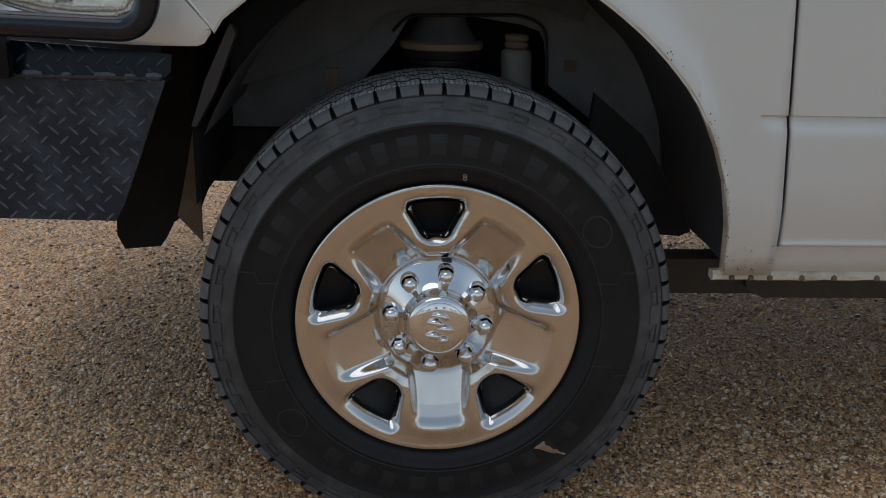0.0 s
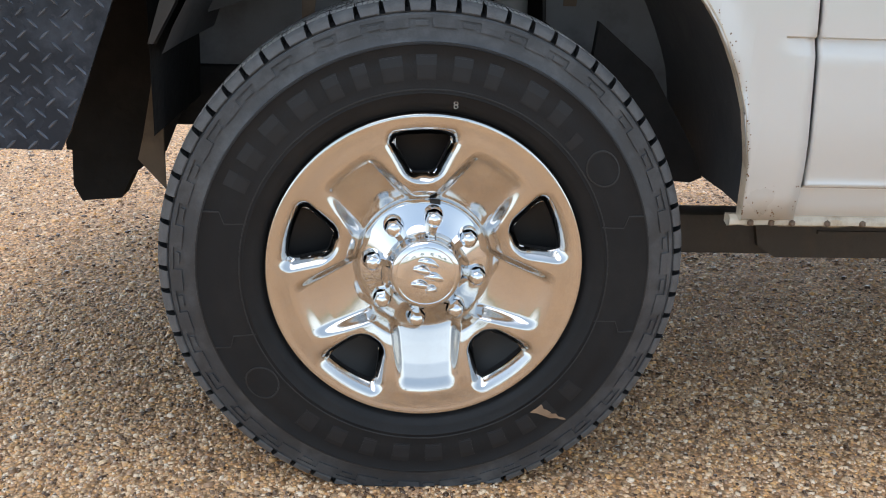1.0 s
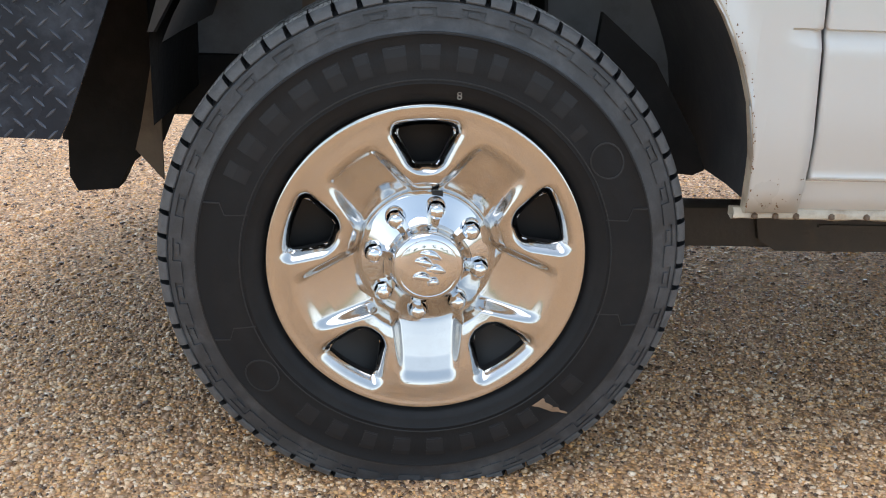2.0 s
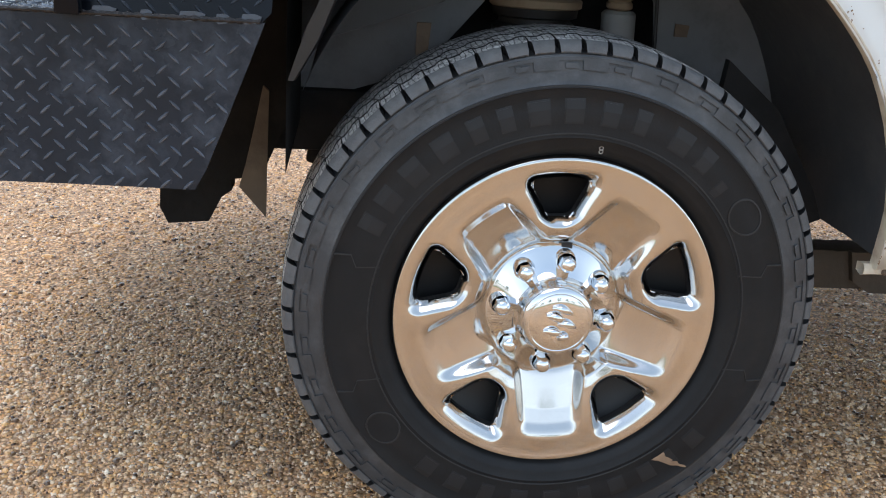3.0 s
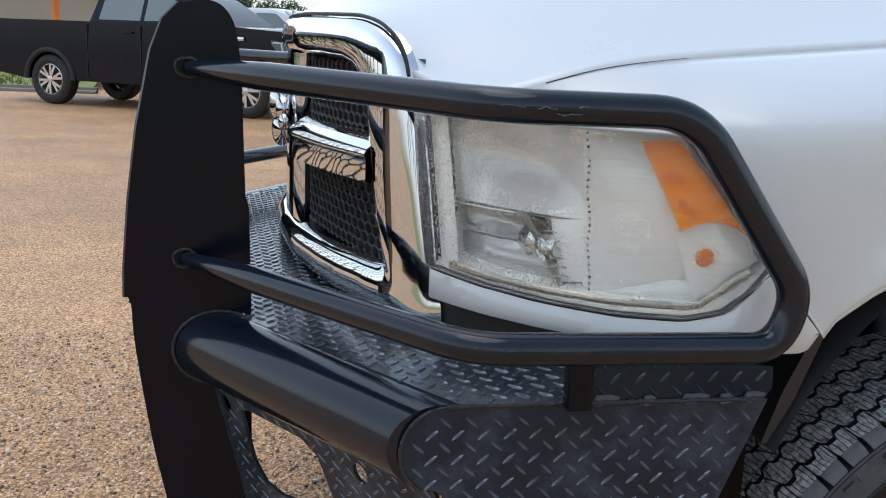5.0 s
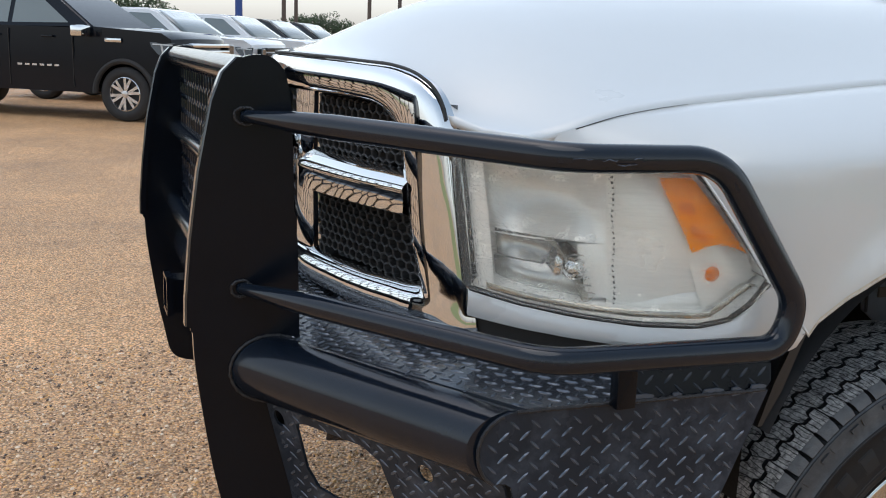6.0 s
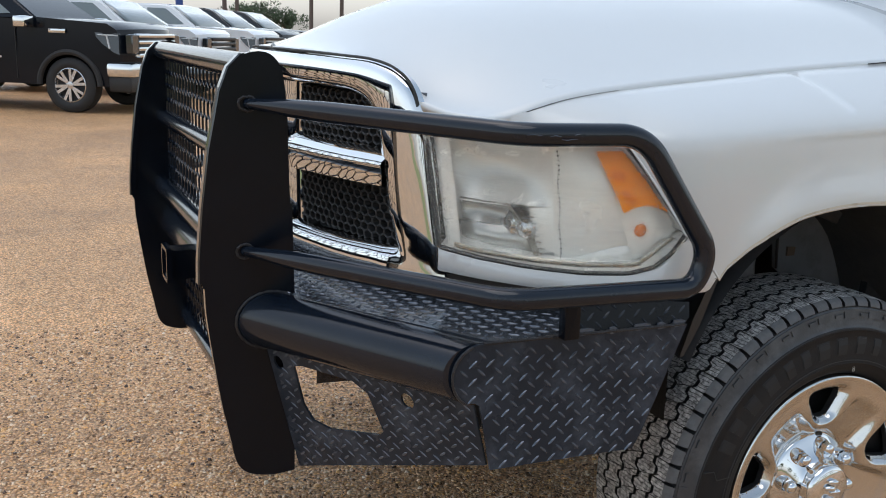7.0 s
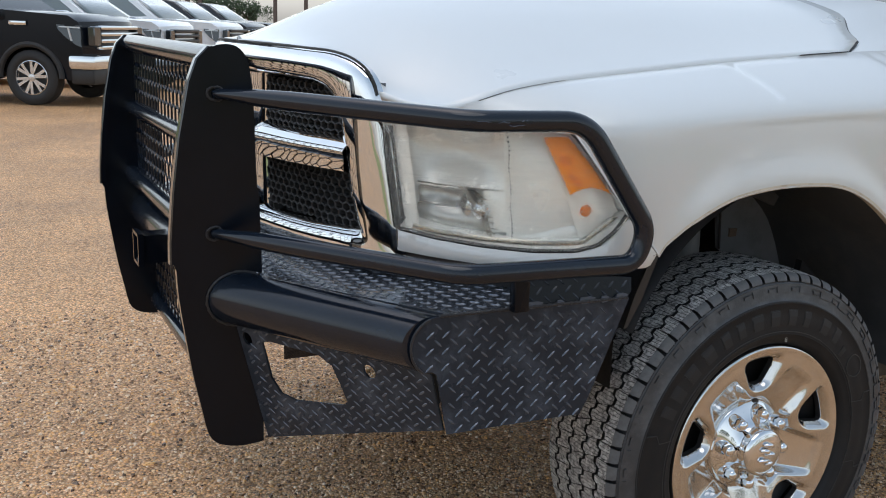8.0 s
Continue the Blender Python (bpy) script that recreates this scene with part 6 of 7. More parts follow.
def expanded(z0, z1, x, cw=0.044, ch=0.050):
    """Expanded metal between the uprights: flattened hexagons."""
    bm = bmesh.new()
    ny = int((2 * MID - 2 * 0.415) / cw)
    nz = int((z1 - z0) / (ch * 0.75)) + 1
    for j in range(nz):
        for i in range(ny):
            yc, zc = 0.415 + (i + 0.5 + 0.5 * (j % 2)) * cw, z0 + (j + 0.4) * ch * 0.75
            if zc + ch * 0.5 > z1 + 0.01 or yc > 2 * MID - 0.42:
                continue
            six = [(0, 0.5), (0.5, 0.25), (0.5, -0.25), (0, -0.5), (-0.5, -0.25), (-0.5, 0.25)]
            loops = []
            for f, d in ((1.0, 0.002), (1.0, -0.002), (0.91, -0.0025), (0.91, 0.002)):
                loops.append([bm.verts.new((x + d, yc + u * cw * f, zc + v * ch * (f * 0.6 + 0.4 if f < 1 else 1))) for u, v in six])
            for a, b in zip(loops, loops[1:]):
                for k in range(6):
                    bm.faces.new((a[k], a[(k + 1) % 6], b[(k + 1) % 6], b[k]))
    return bm


for z0, z1 in ((1.095, 1.245), (0.905, 1.062)):
    part("mesh_panel", expanded(z0, z1, -1.140), BLACK_TUBE, bumper, "black expanded-metal mesh panel", smooth=0)
part("mesh_panel", expanded(0.505, 0.725, -1.100), BLACK_TUBE, bumper, "black expanded-metal mesh panel", smooth=0)


# headlamp loops
def loop_bar(side_y):
    bm = bmesh.new()
    top = [(-1.152, 0.400, 1.195), (-0.822, -0.060, 1.181), (-0.598, -0.076, 1.179)]
    low = [(-0.446, -0.080, 0.972), (-0.468, -0.078, 0.904), (-0.840, -0.070, 0.913), (-1.161, 0.400, 0.914)]
    pts = fillet([top[0], top[1]] + [top[2]] + low, 0.052, 10)
    pts = [pts[0] + (pts[1] - pts[0]) * f for f in (0, 0.1, 0.2, 0.35, 0.6)] + pts[1:-1] + [pts[-2] + (pts[-1] - pts[-2]) * f for f in (0.4, 0.65, 0.8, 0.9, 1.0)]
    run = [0.0]
    for p, q in zip(pts, pts[1:]):
        run.append(run[-1] + (q - p).length)
    along = [(i / (len(run) - 1), v) for i, v in enumerate(run)]
    slim = lambda t: 0.0192 * (0.52 + 0.48 * smooth(min(interp(along, t), run[-1] - interp(along, t)) / 0.16))
    tube(bm, pts, slim, 24, caps=False)
    return flip(bm) if side_y else bm


part("lamp_guard", loop_bar(False), BLACK_TUBE, bumper, "bent black tube guarding the headlamp")
part("lamp_guard", loop_bar(True), BLACK_TUBE, bumper, "bent black tube guarding the headlamp")
# weld collars where tubes meet the upright
for x, z in ((-1.152, 1.195), (-1.161, 0.914)):
    bm = bmesh.new()
    c = Vector((x, 0.3965, z))
    ring = [c + Vector((0.0165 * math.cos(a) + 0.003 * noise.noise((a * 2, z, 0)), -0.001, 0.0135 * math.sin(a) + 0.003 * noise.noise((a * 2, z, 5)))) for a in (2 * math.pi * i / 40 for i in range(41))]
    tube(bm, ring, lambda t: 0.0026 + 0.0006 * math.sin(t * 120), 8)
    part("weld", bm, WELD, bumper, "rough weld bead")
bm = bmesh.new()
c = Vector((-1.112, 0.3965, 0.772))
ring = [c + Vector((0.0685 * math.cos(a), -0.0005, 0.0580 * math.sin(a))) for a in (2 * math.pi * i / 60 for i in range(61))]
tube(bm, ring, lambda t: 0.0028 + 0.0008 * math.sin(t * 150), 8)
part("weld", bm, WELD, bumper, "rough weld bead")
# scuffs on the guard tubes
for (x, y, z, w) in ((-0.81, -0.0775, 1.182, 0.016), (-0.776, -0.0840, 1.181, 0.011), (-0.752, -0.0865, 1.175, 0.014), (-0.735, -0.0845, 1.183, 0.006), (-0.70, -0.0855, 0.898, 0.03)):
    bm = bmesh.new()
    tube(bm, [(x + w * q, y - 0.0012 * (1 - q * q), z + 0.0022 * noise.noise((x * 90 + q * 2.3, z * 30, 2.0))) for q in (-1, -0.7, -0.45, -0.2, 0.1, 0.4, 0.75, 1)], lambda t: 0.0003 + 0.0012 * abs(noise.noise((t * 4 + x * 50, 3.0, 1.0))), 6)
    part("scuff", bm, CHIP, bumper, "scuffed paint showing bare metal")

def lugs(outline, put, flipped, mats, **how):
    """The raised pattern of one diamond plate."""
    bm = bmesh.new()
    bars(bm, outline, put, **how)
    tagged(part("plate_relief", flip(bm) if flipped else bm, mats, bumper, "raised lugs of the diamond plate, highlights put into their colour", smooth=30), kind="stuff")


# wing plate
def wing_put(u, v, d):
    return Vector((u, -0.010 - 0.030 * (u + 0.85) / 0.40 + d, v))


WING = arc(-0.8475, 0.7635, 0.0580, 92, 235, 14) + [(-0.862, 0.715), (-0.852, 0.708), (-0.8275, 0.586), (-0.700, 0.588), (-0.541, 0.589), (-0.525, 0.618), (-0.492, 0.700), (-0.466, 0.766), (-0.4440, 0.8235)]
for flipped in (False, True):
    bm = bmesh.new()
    slab(bm, WING, wing_put, 0.006)
    lugs(WING, wing_put, flipped, [TREADPLATE, GLINT_LUG], shift=(0.0066, 0.0068), pitch=0.0318, length=0.0235, width=0.0056, gap=0.006)
    part("wing_plate", flip(bm) if flipped else bm, TREADPLATE, bumper, "black diamond-plate bumper end, scuffed low down", smooth=30)
bm = bmesh.new()
tube(bm, [wing_put(u, v + 0.001, -0.001 + 0.002 * noise.noise((u * 40, 0, 0))) for u, v in [(-0.85 + 0.4 * i / 60, 0.8215 + 0.0025 * i / 60) for i in range(61)]], lambda t: 0.0032 + 0.001 * math.sin(t * 170), 8)
tube(bm, [wing_put(u, v, -0.0008) for u, v in WING[2:15]], 0.0025, 8)
part("weld", bm, WELD, bumper, "rough weld bead")
for u, w, v in ((-0.655, 0.017, 0.8275), (-0.540, 0.018, 0.8275), (-0.500, 0.009, 0.8265), (-0.462, 0.014, 0.8285), (-0.600, 0.008, 0.826)):
    bm = bmesh.new()
    slab(bm, [(u - w, v - 0.004), (u - w * 0.6, v - 0.008), (u + w * 0.8, v - 0.006), (u + w, v + 0.003), (u + w * 0.3, v + 0.006), (u - w * 0.8, v + 0.005)], lambda a, b, d: wing_put(a, b, -0.0010 + d), 0.003)
    part("paint_chip", bm, CHIP, bumper, "worn paint showing grey metal")

# front panel with its opening and bolt holes
def panel_put(u, v, d):
    """u runs in y, v in height."""
    return Vector((-1.124 + (0.412 - u) * 0.667 + 0.25 * (0.68 - v) + d * 0.8, u + d * 0.55, v))


PANEL = [(0.395, 0.745), (0.02, 0.745), (0.004, 0.700), (0.004, 0.588), (0.20, 0.520), (0.395, 0.450)]
OPEN = [(0.345, 0.688), (0.325, 0.694), (0.225, 0.690), (0.200, 0.672), (0.194, 0.640), (0.186, 0.596), (0.196, 0.586), (0.300, 0.566), (0.333, 0.574), (0.346, 0.606)]
BOLTS = [[(0.124 + 0.0115 * math.cos(a), 0.679 + 0.015 * math.sin(a)) for a in (2 * math.pi * i / 14 for i in range(14))], [(0.377 + 0.010 * math.cos(a), 0.688 + 0.015 * math.sin(a)) for a in (2 * math.pi * i / 14 for i in range(14))]]
for flipped in (False, True):
    bm = bmesh.new()
    pierced(bm, PANEL, [OPEN] + BOLTS, panel_put, 0.006)
    lugs(PANEL, panel_put, flipped, [TREADPLATE, GLINT_LUG], holes=[OPEN] + BOLTS, shift=(0.004, 0.01), gap=0.004, pitch=0.025, length=0.019, width=0.0055, high=0.0012)
    part("front_panel", flip(bm) if flipped else bm, TREADPLATE, bumper, "black diamond-plate lower panel with a cut opening", smooth=30)
# bracket plate behind the opening
bm = bmesh.new()
slab(bm, [(0.30, 0.76), (0.46, 0.76), (0.46, 0.60), (0.30, 0.66)], lambda u, v, d: Vector((-0.98 + d + 0.3 * (0.4 - u), u, v)), 0.008)
part("mount_plate", bm, BLACK_PLATE, bumper, "black mounting plate behind the opening")

# deck
DECKS = [(-1.100, 0.415), (-0.835, -0.006), (-0.450, -0.036), (-0.450, 0.05), (-0.62, 0.12), (-0.80, 0.30), (-0.905, 0.52), (-0.935, MID), (-0.905, 2 * MID - 0.52), (-0.80, 2 * MID - 0.30), (-0.62, 2 * MID - 0.12), (-0.450, 2 * MID - 0.05), (-0.450, 2 * MID + 0.036), (-0.835, 2 * MID + 0.006), (-1.100, 2 * MID - 0.415)]
deck_put = lambda u, v, d: Vector((u, v, 0.8235 + d))
bm = bmesh.new()
slab(bm, DECKS, lambda u, v, d: deck_put(u, v, d - 0.006), 0.006)
lugs(DECKS, deck_put, False, [DECK, DECK_LUG], sign=1, shift=(0.0, 0.012), gap=0.004, pitch=0.030, length=0.024, width=0.0062)
part("deck_plate", bm, DECK, bumper, "scuffed black diamond-plate deck, wet", smooth=30)
# raised strip at the rear of the deck's end
strip_put = lambda u, v, d: wing_put(u, v, 0.004 + d + 0.25 * (v - 0.83))
STRIP = [(-0.690, 0.826), (-0.448, 0.824), (-0.436, 0.836), (-0.434, 0.862), (-0.470, 0.866), (-0.58, 0.872), (-0.692, 0.878)]
bm = bmesh.new()
slab(bm, STRIP, strip_put, 0.005)
lugs(STRIP, strip_put, False, [BLACK_PLATE, TREADPLATE], shift=(0.010, 0.008), pitch=0.0318, length=0.0235, width=0.0056, gap=0.004)
part("upper_strip", bm, BLACK_PLATE, bumper, "black diamond-plate strip above the bumper end", smooth=30)
# tab that carries the guard tube
bm = bmesh.new()
box(bm, (-0.713, -0.046, 0.822), (-0.681, -0.024, 0.902), bevel=0.003)
part("guard_tab", bm, BLACK_PLATE, bumper, "short black steel tab under the guard tube")
# receiver
bm = bmesh.new()
for lo, hi in (((-1.232, MID - 0.032, 0.800), (-1.05, MID + 0.032, 0.808)), ((-1.232, MID - 0.032, 0.737), (-1.05, MID + 0.032, 0.745)), ((-1.232, MID - 0.032, 0.745), (-1.05, MID - 0.024, 0.800)), ((-1.232, MID + 0.024, 0.745), (-1.05, MID + 0.032, 0.800)),
               ((-1.236, MID - 0.038, 0.806), (-1.222, MID + 0.038, 0.814)), ((-1.236, MID - 0.038, 0.731), (-1.222, MID + 0.038, 0.739)), ((-1.236, MID - 0.040, 0.731), (-1.222, MID - 0.032, 0.814)), ((-1.236, MID + 0.032, 0.731), (-1.222, MID + 0.040, 0.814))):
    box(bm, lo, hi)
part("receiver", bm, BLACK_PLATE, bumper, "square black receiver tube", smooth=0)

# ---- the lot behind: parked vehicles ----
BLACKCAR = material("black_car_paint", (0.0055, 0.0078, 0.0125), 0.08, vary=0.1, scale=2, spec=0.22, coat=0.10)
WHITECAR = material("white_car_paint", (0.74, 0.75, 0.76), 0.3, vary=0.02, scale=2, coat=1.0)
DARKCAR = material("charcoal_car_paint", (0.020, 0.022, 0.026), 0.14, vary=0.1, scale=2, spec=0.5)
REDGLASS = material("red_tail_lamp", (0.45, 0.015, 0.012), 0.2, vary=0.1, coat=1.0)
CARTYRE = material("car_tyre", (0.02, 0.02, 0.021), 0.7, vary=0.2, scale=10)
ALLOY = material("machined_alloy", (0.62, 0.62, 0.63), 0.25, 0.9, vary=0.1, scale=10)
CLEARLAMP = material("car_headlamp", (0.55, 0.56, 0.58), 0.12, 0.3, vary=0.2, scale=20, coat=1.0)


def prism(bm, profile, half, tuck=lambda x, z: 0.0, nx=1):
    """A side profile of (x, z) given a width; tuck narrows it."""
    a = [bm.verts.new((x, -(half - tuck(x, z)), z)) for x, z in profile]
    b = [bm.verts.new((x, half - tuck(x, z), z)) for x, z in profile]
    bm.faces.new(a)
    bm.faces.new(list(reversed(b)))
    for i in range(len(a)):
        j = (i + 1) % len(a)
        bm.faces.new((a[i], b[i], b[j], a[j]))


def car_wheel(owner, x, y, out, r=0.42):
    put = lambda rr, a, d: Vector((x + rr * math.cos(a), y + out * d, r + rr * math.sin(a)))
    bm = bmesh.new()
    lathe(bm, [(0.26, -0.02), (0.28, 0.0), (0.34, 0.01), (0.39, -0.01), (r - 0.004, -0.03), (r, -0.06), (r, -0.22), (r - 0.03, -0.26), (0.26, -0.25)], put, 40)
    w = part("wheel", bm, CARTYRE, owner, "black tyre on a machined alloy rim")
    bm = bmesh.new()
    lathe(bm, [(0.262, -0.012), (0.250, -0.006), (0.242, -0.02), (0.240, -0.10)], put, 40)
    for k in range(6):
        a = 2 * math.pi * k / 6 + 0.3
        for s in (-1, 1):
            p0, p1 = put(0.05, a, -0.015), put(0.245, a + s * 0.20, -0.012)
            dvec = (p1 - p0)
            sd = Vector((-dvec.z, 0, dvec.x)).normalized()
            q = [p0 + sd * 0.022, p0 - sd * 0.022, p1 - sd * 0.022, p1 + sd * 0.022]
            f = [bm.verts.new(p + Vector((0, out * 0.004, 0))) for p in q]
            g = [bm.verts.new(p - Vector((0, out * 0.03, 0))) for p in q]
            bm.faces.new(f)
            for i in range(4):
                bm.faces.new((f[i], g[i], g[(i + 1) % 4], f[(i + 1) % 4]))
    lathe(bm, [(0.06, -0.03), (0.055, -0.004), (0.03, 0.0), (0.001, 0.001)], put, 20)
    part("rim", bm, ALLOY, w)
    bm = bmesh.new()
    lathe(bm, [(0.238, -0.06), (0.002, -0.06)], put, 32)
    part("hub_shadow", bm, CARTYRE, w)


def pickup(name, paint, label, bed=True):
    """A parked full-size truck; x forward from the rear axle's middle, on the ground."""
    own = new(name)
    own["rooted"] = 0
    own.empty_display_size = 0.3
    tagged(own, label, "truck" if bed else "car", "vehicles parked across the lot")
    wb, half, r = 3.88, 1.0, 0.42

    def arch(cx):
        return [(cx + 0.50 * math.cos(radians(t)), 0.42 + 0.50 * math.sin(radians(t))) for t in range(180, -1, -20)]
    low = 0.42
    prof = [(-1.18, 0.62), (-1.10, low + 0.08), (-0.52, low)] + arch(0.0)[1:-1] + [(0.52, low), (wb - 0.52, low)] + arch(wb)[1:-1] + [(wb + 0.52, low), (wb + 0.78, 0.40), (wb + 0.93, 0.52), (wb + 0.96, 0.80), (wb + 0.95, 1.12), (wb + 0.90, 1.27), (wb + 0.70, 1.36), (wb - 0.60, 1.43), (wb - 0.75, 1.40), (1.35, 1.40), (0.95, 1.41), (-1.10, 1.41), (-1.16, 1.35)]
    tuck = lambda x, z: 0.03 * max(0, (z - 1.0) / 0.4) ** 2 + 0.03 * max(0, (0.75 - z) / 0.35) + 0.10 * max(0, (x - wb - 0.55) / 0.4) ** 2
    bm = bmesh.new()
    n = 9
    rows = []
    for k in range(n + 1):
        v = -1 + 2 * k / n
        rows.append([Vector((x - 0.16 * abs(v) ** 3 * max(0, (x - wb - 0.5) / 0.45), v * (half - tuck(x, z)), z + 0.02 * (1 - v * v) * (z > 1.2))) for x, z in prof])
    vs = quads(bm, rows, close_v=True)
    bm.faces.new(vs[0])
    bm.faces.new(list(reversed(vs[-1])))
    part("body", bm, paint, own, smooth=35)
    # cab
    cab = [(0.80, 1.38), (0.92, 1.86), (1.08, 1.93), (2.40, 1.94), (2.65, 1.88), (3.34, 1.42)] if bed else [(-0.95, 1.36), (-0.80, 1.84), (-0.5, 1.93), (2.30, 1.94), (2.55, 1.88), (3.22, 1.42)]
    ctuck = lambda x, z: 0.05 + 0.22 * max(0, (z - 1.36) / 0.58)
    bm = bmesh.new()
    prism(bm, cab, half, ctuck)
    bmesh.ops.bevel(bm, geom=[e for e in bm.edges if e.verts[0].co.z > 1.45 or e.verts[1].co.z > 1.45], offset=0.035, segments=3, affect="EDGES")
    part("cab", bm, paint, own, smooth=40)
    # windows
    x0 = 1.02 if bed else -0.62
    panes = [[(x0, 1.45), (x0 + 0.05, 1.82), (1.85, 1.84), (1.85, 1.45)], [(1.93, 1.45), (1.93, 1.84), (2.40, 1.83), (2.92, 1.47)]]
    if not bed:
        panes.append([(0.75, 1.45), (0.75, 1.84), (1.0, 1.84), (1.0, 1.45)])
        panes[0] = [(1.08, 1.45), (1.08, 1.84), (1.85, 1.84), (1.85, 1.45)]
        panes[2] = [(-0.70, 1.47), (-0.60, 1.80), (1.0, 1.84), (1.0, 1.45)]
    for s in (-1, 1):
        for pane in panes:
            bm = bmesh.new()
            # panes that mirror the sky take the glass with the painted reflection
            glass = WINDSHIELD if bed or pane[0][0] > 1.9 else WINDOW
            slab(bm, pane, lambda u, v, d: Vector((u, s * (half - ctuck(u, v) + 0.006 - d), v)), 0.012)
            part("side_window", bm, glass, own, "dark side window", smooth=0)
    bm = bmesh.new()
    f = lambda t, v: Vector((3.235 - 0.66 * t, v * (half - 0.10 - 0.17 * t), 1.435 + 0.45 * t))
    quads(bm, [[f(t, v / 4) + Vector((0.03 * (1 - (v / 4) ** 2), 0, 0.008)) for v in range(-4, 5)] for t in (0.0, 0.5, 1.0)])
    ws = part("windshield", bm, WINDSHIELD, own, "sloping windshield with the sky's reflection put into its tint", smooth=60)
    sm = ws.modifiers.new("thick", "SOLIDIFY")
    sm.thickness = 0.01
    # front: grille bars, lamps, bumper
    for z in (0.86, 0.96, 1.06, 1.16):
        bm = bmesh.new()
        box(bm, (wb + 0.84, -0.62, z), (wb + 1.0, 0.62, z + 0.062), bevel=0.016)
        part("grille_bar", bm, CHROME_CLEAN if bed else PLASTIC, own)
    on_side = lambda u, v, d, s: Vector((u - 0.16 * max(0, (u - wb - 0.5) / 0.45), s * (half - tuck(u, v) + 0.012 - d), v))
    for s in (-1, 1):
        bm = bmesh.new()
        slab(bm, [(wb + 0.46, 1.225), (wb + 0.95, 1.215), (wb + 0.955, 0.90), (wb + 0.86, 0.93), (wb + 0.62, 1.06), (wb + 0.48, 1.16)], lambda u, v, d: on_side(u, v, d, s), 0.10)
        box(bm, (wb + 0.86, s * 0.62, 0.92), (wb + 0.975, s * 0.84, 1.21), bevel=0.02)
        hl = part("headlamp", bm, WINDOW, own, "dark headlamp with a bright bar", smooth=20)
        bm = bmesh.new()
        slab(bm, [(wb + 0.70, 1.19), (wb + 0.73, 1.19), (wb + 0.79, 0.99), (wb + 0.76, 0.99)], lambda u, v, d: on_side(u, v, d - 0.005, s), 0.02)
        slab(bm, [(wb + 0.50, 1.205), (wb + 0.94, 1.195), (wb + 0.94, 1.175), (wb + 0.50, 1.185)], lambda u, v, d: on_side(u, v, d - 0.005, s), 0.02)
        part("lamp_bar", bm, CLEARLAMP, hl, smooth=20)
        if bed:
            for k in range(6):
                bm = bmesh.new()
                box(bm, (2.05 + 0.13 * k, s * 0.985, 0.80), (2.13 + 0.13 * k, s * 1.004, 0.83))
                part("side_badge", bm, ALLOY, own, "plain bright badge shape")
        bm = bmesh.new()
        box(bm, (wb - 0.52, s * 1.0, 1.27), (wb - 0.72, s * 1.26, 1.44), bevel=0.03)
        box(bm, (wb - 0.60, s * 0.90, 1.29), (wb - 0.66, s * 1.05, 1.34))
        part("mirror", bm, paint if paint == WHITECAR else CHROME_CLEAN, own, "door mirror")
        bm = bmesh.new()
        box(bm, (-1.17, s * 0.78, 0.98), (-1.10, s * 0.985, 1.34), bevel=0.01)
        part("tail_lamp", bm, REDGLASS, own, "red tail lamp")
        for x in (1.55, 2.5):
            bm = bmesh.new()
            box(bm, (x, s * 0.985, 1.24), (x + 0.20, s * 1.02, 1.27), bevel=0.006)
            part("door_handle", bm, paint, own)
        for x in (0.82, 1.90, 3.02):
            bm = bmesh.new()
            box(bm, (x, s * 0.972, 0.50), (x + 0.008, s * 1.0005, 1.36))
            part("door_gap", bm, SEAL, own)
        for x in (0.0, wb):
            bm = bmesh.new()
            ring = [Vector((x + 0.50 * math.cos(t), s * 0.985, 0.42 + 0.50 * math.sin(t))) for t in (math.pi * i / 24 for i in range(25))]
            tube(bm, ring, 0.045, 8)
            part("arch_trim", bm, paint if paint == WHITECAR else CARTYRE, own)
            car_wheel(own, x, s * 0.99, s, r)
    bm = bmesh.new()
    box(bm, (wb + 0.60, -0.985, 0.56), (wb + 1.04, 0.985, 0.78), bevel=0.05)
    part("front_bumper", bm, CHROME_CLEAN if paint != WHITECAR else paint, own, "chrome front bumper" if paint != WHITECAR else "")
    bm = bmesh.new()
    box(bm, (wb + 0.62, -0.95, 0.34), (wb + 1.0, 0.95, 0.57), bevel=0.03)
    part("air_dam", bm, PLASTIC, own)
    bm = bmesh.new()
    box(bm, (-1.32, -0.95, 0.55), (-1.14, 0.95, 0.78), bevel=0.03)
    part("rear_bumper", bm, CHROME_CLEAN, own, "chrome rear bumper")
    for s in (-1, 1):
        bm = bmesh.new()
        box(bm, (wb - 0.30, s * 0.992, 1.20), (wb - 0.02, s * 1.006, 1.26), bevel=0.01)
        part("fender_badge", bm, CHROME_CLEAN, own, "plain bright badge shape")
    bm = bmesh.new()
    box(bm, (-0.9, -0.80, 0.46), (wb + 0.6, 0.80, 0.60))
    part("underbody", bm, LINER, own)
    return own


HEADING = -34.0
first = Vector((-3.15, 16.85, 0.0))     # rear axle of the black truck
turn = Matrix.Rotation(radians(HEADING), 4, "Z")


def slot(along, across):
    return Matrix.Translation(first) @ turn @ Matrix.Translation((along, across, 0))


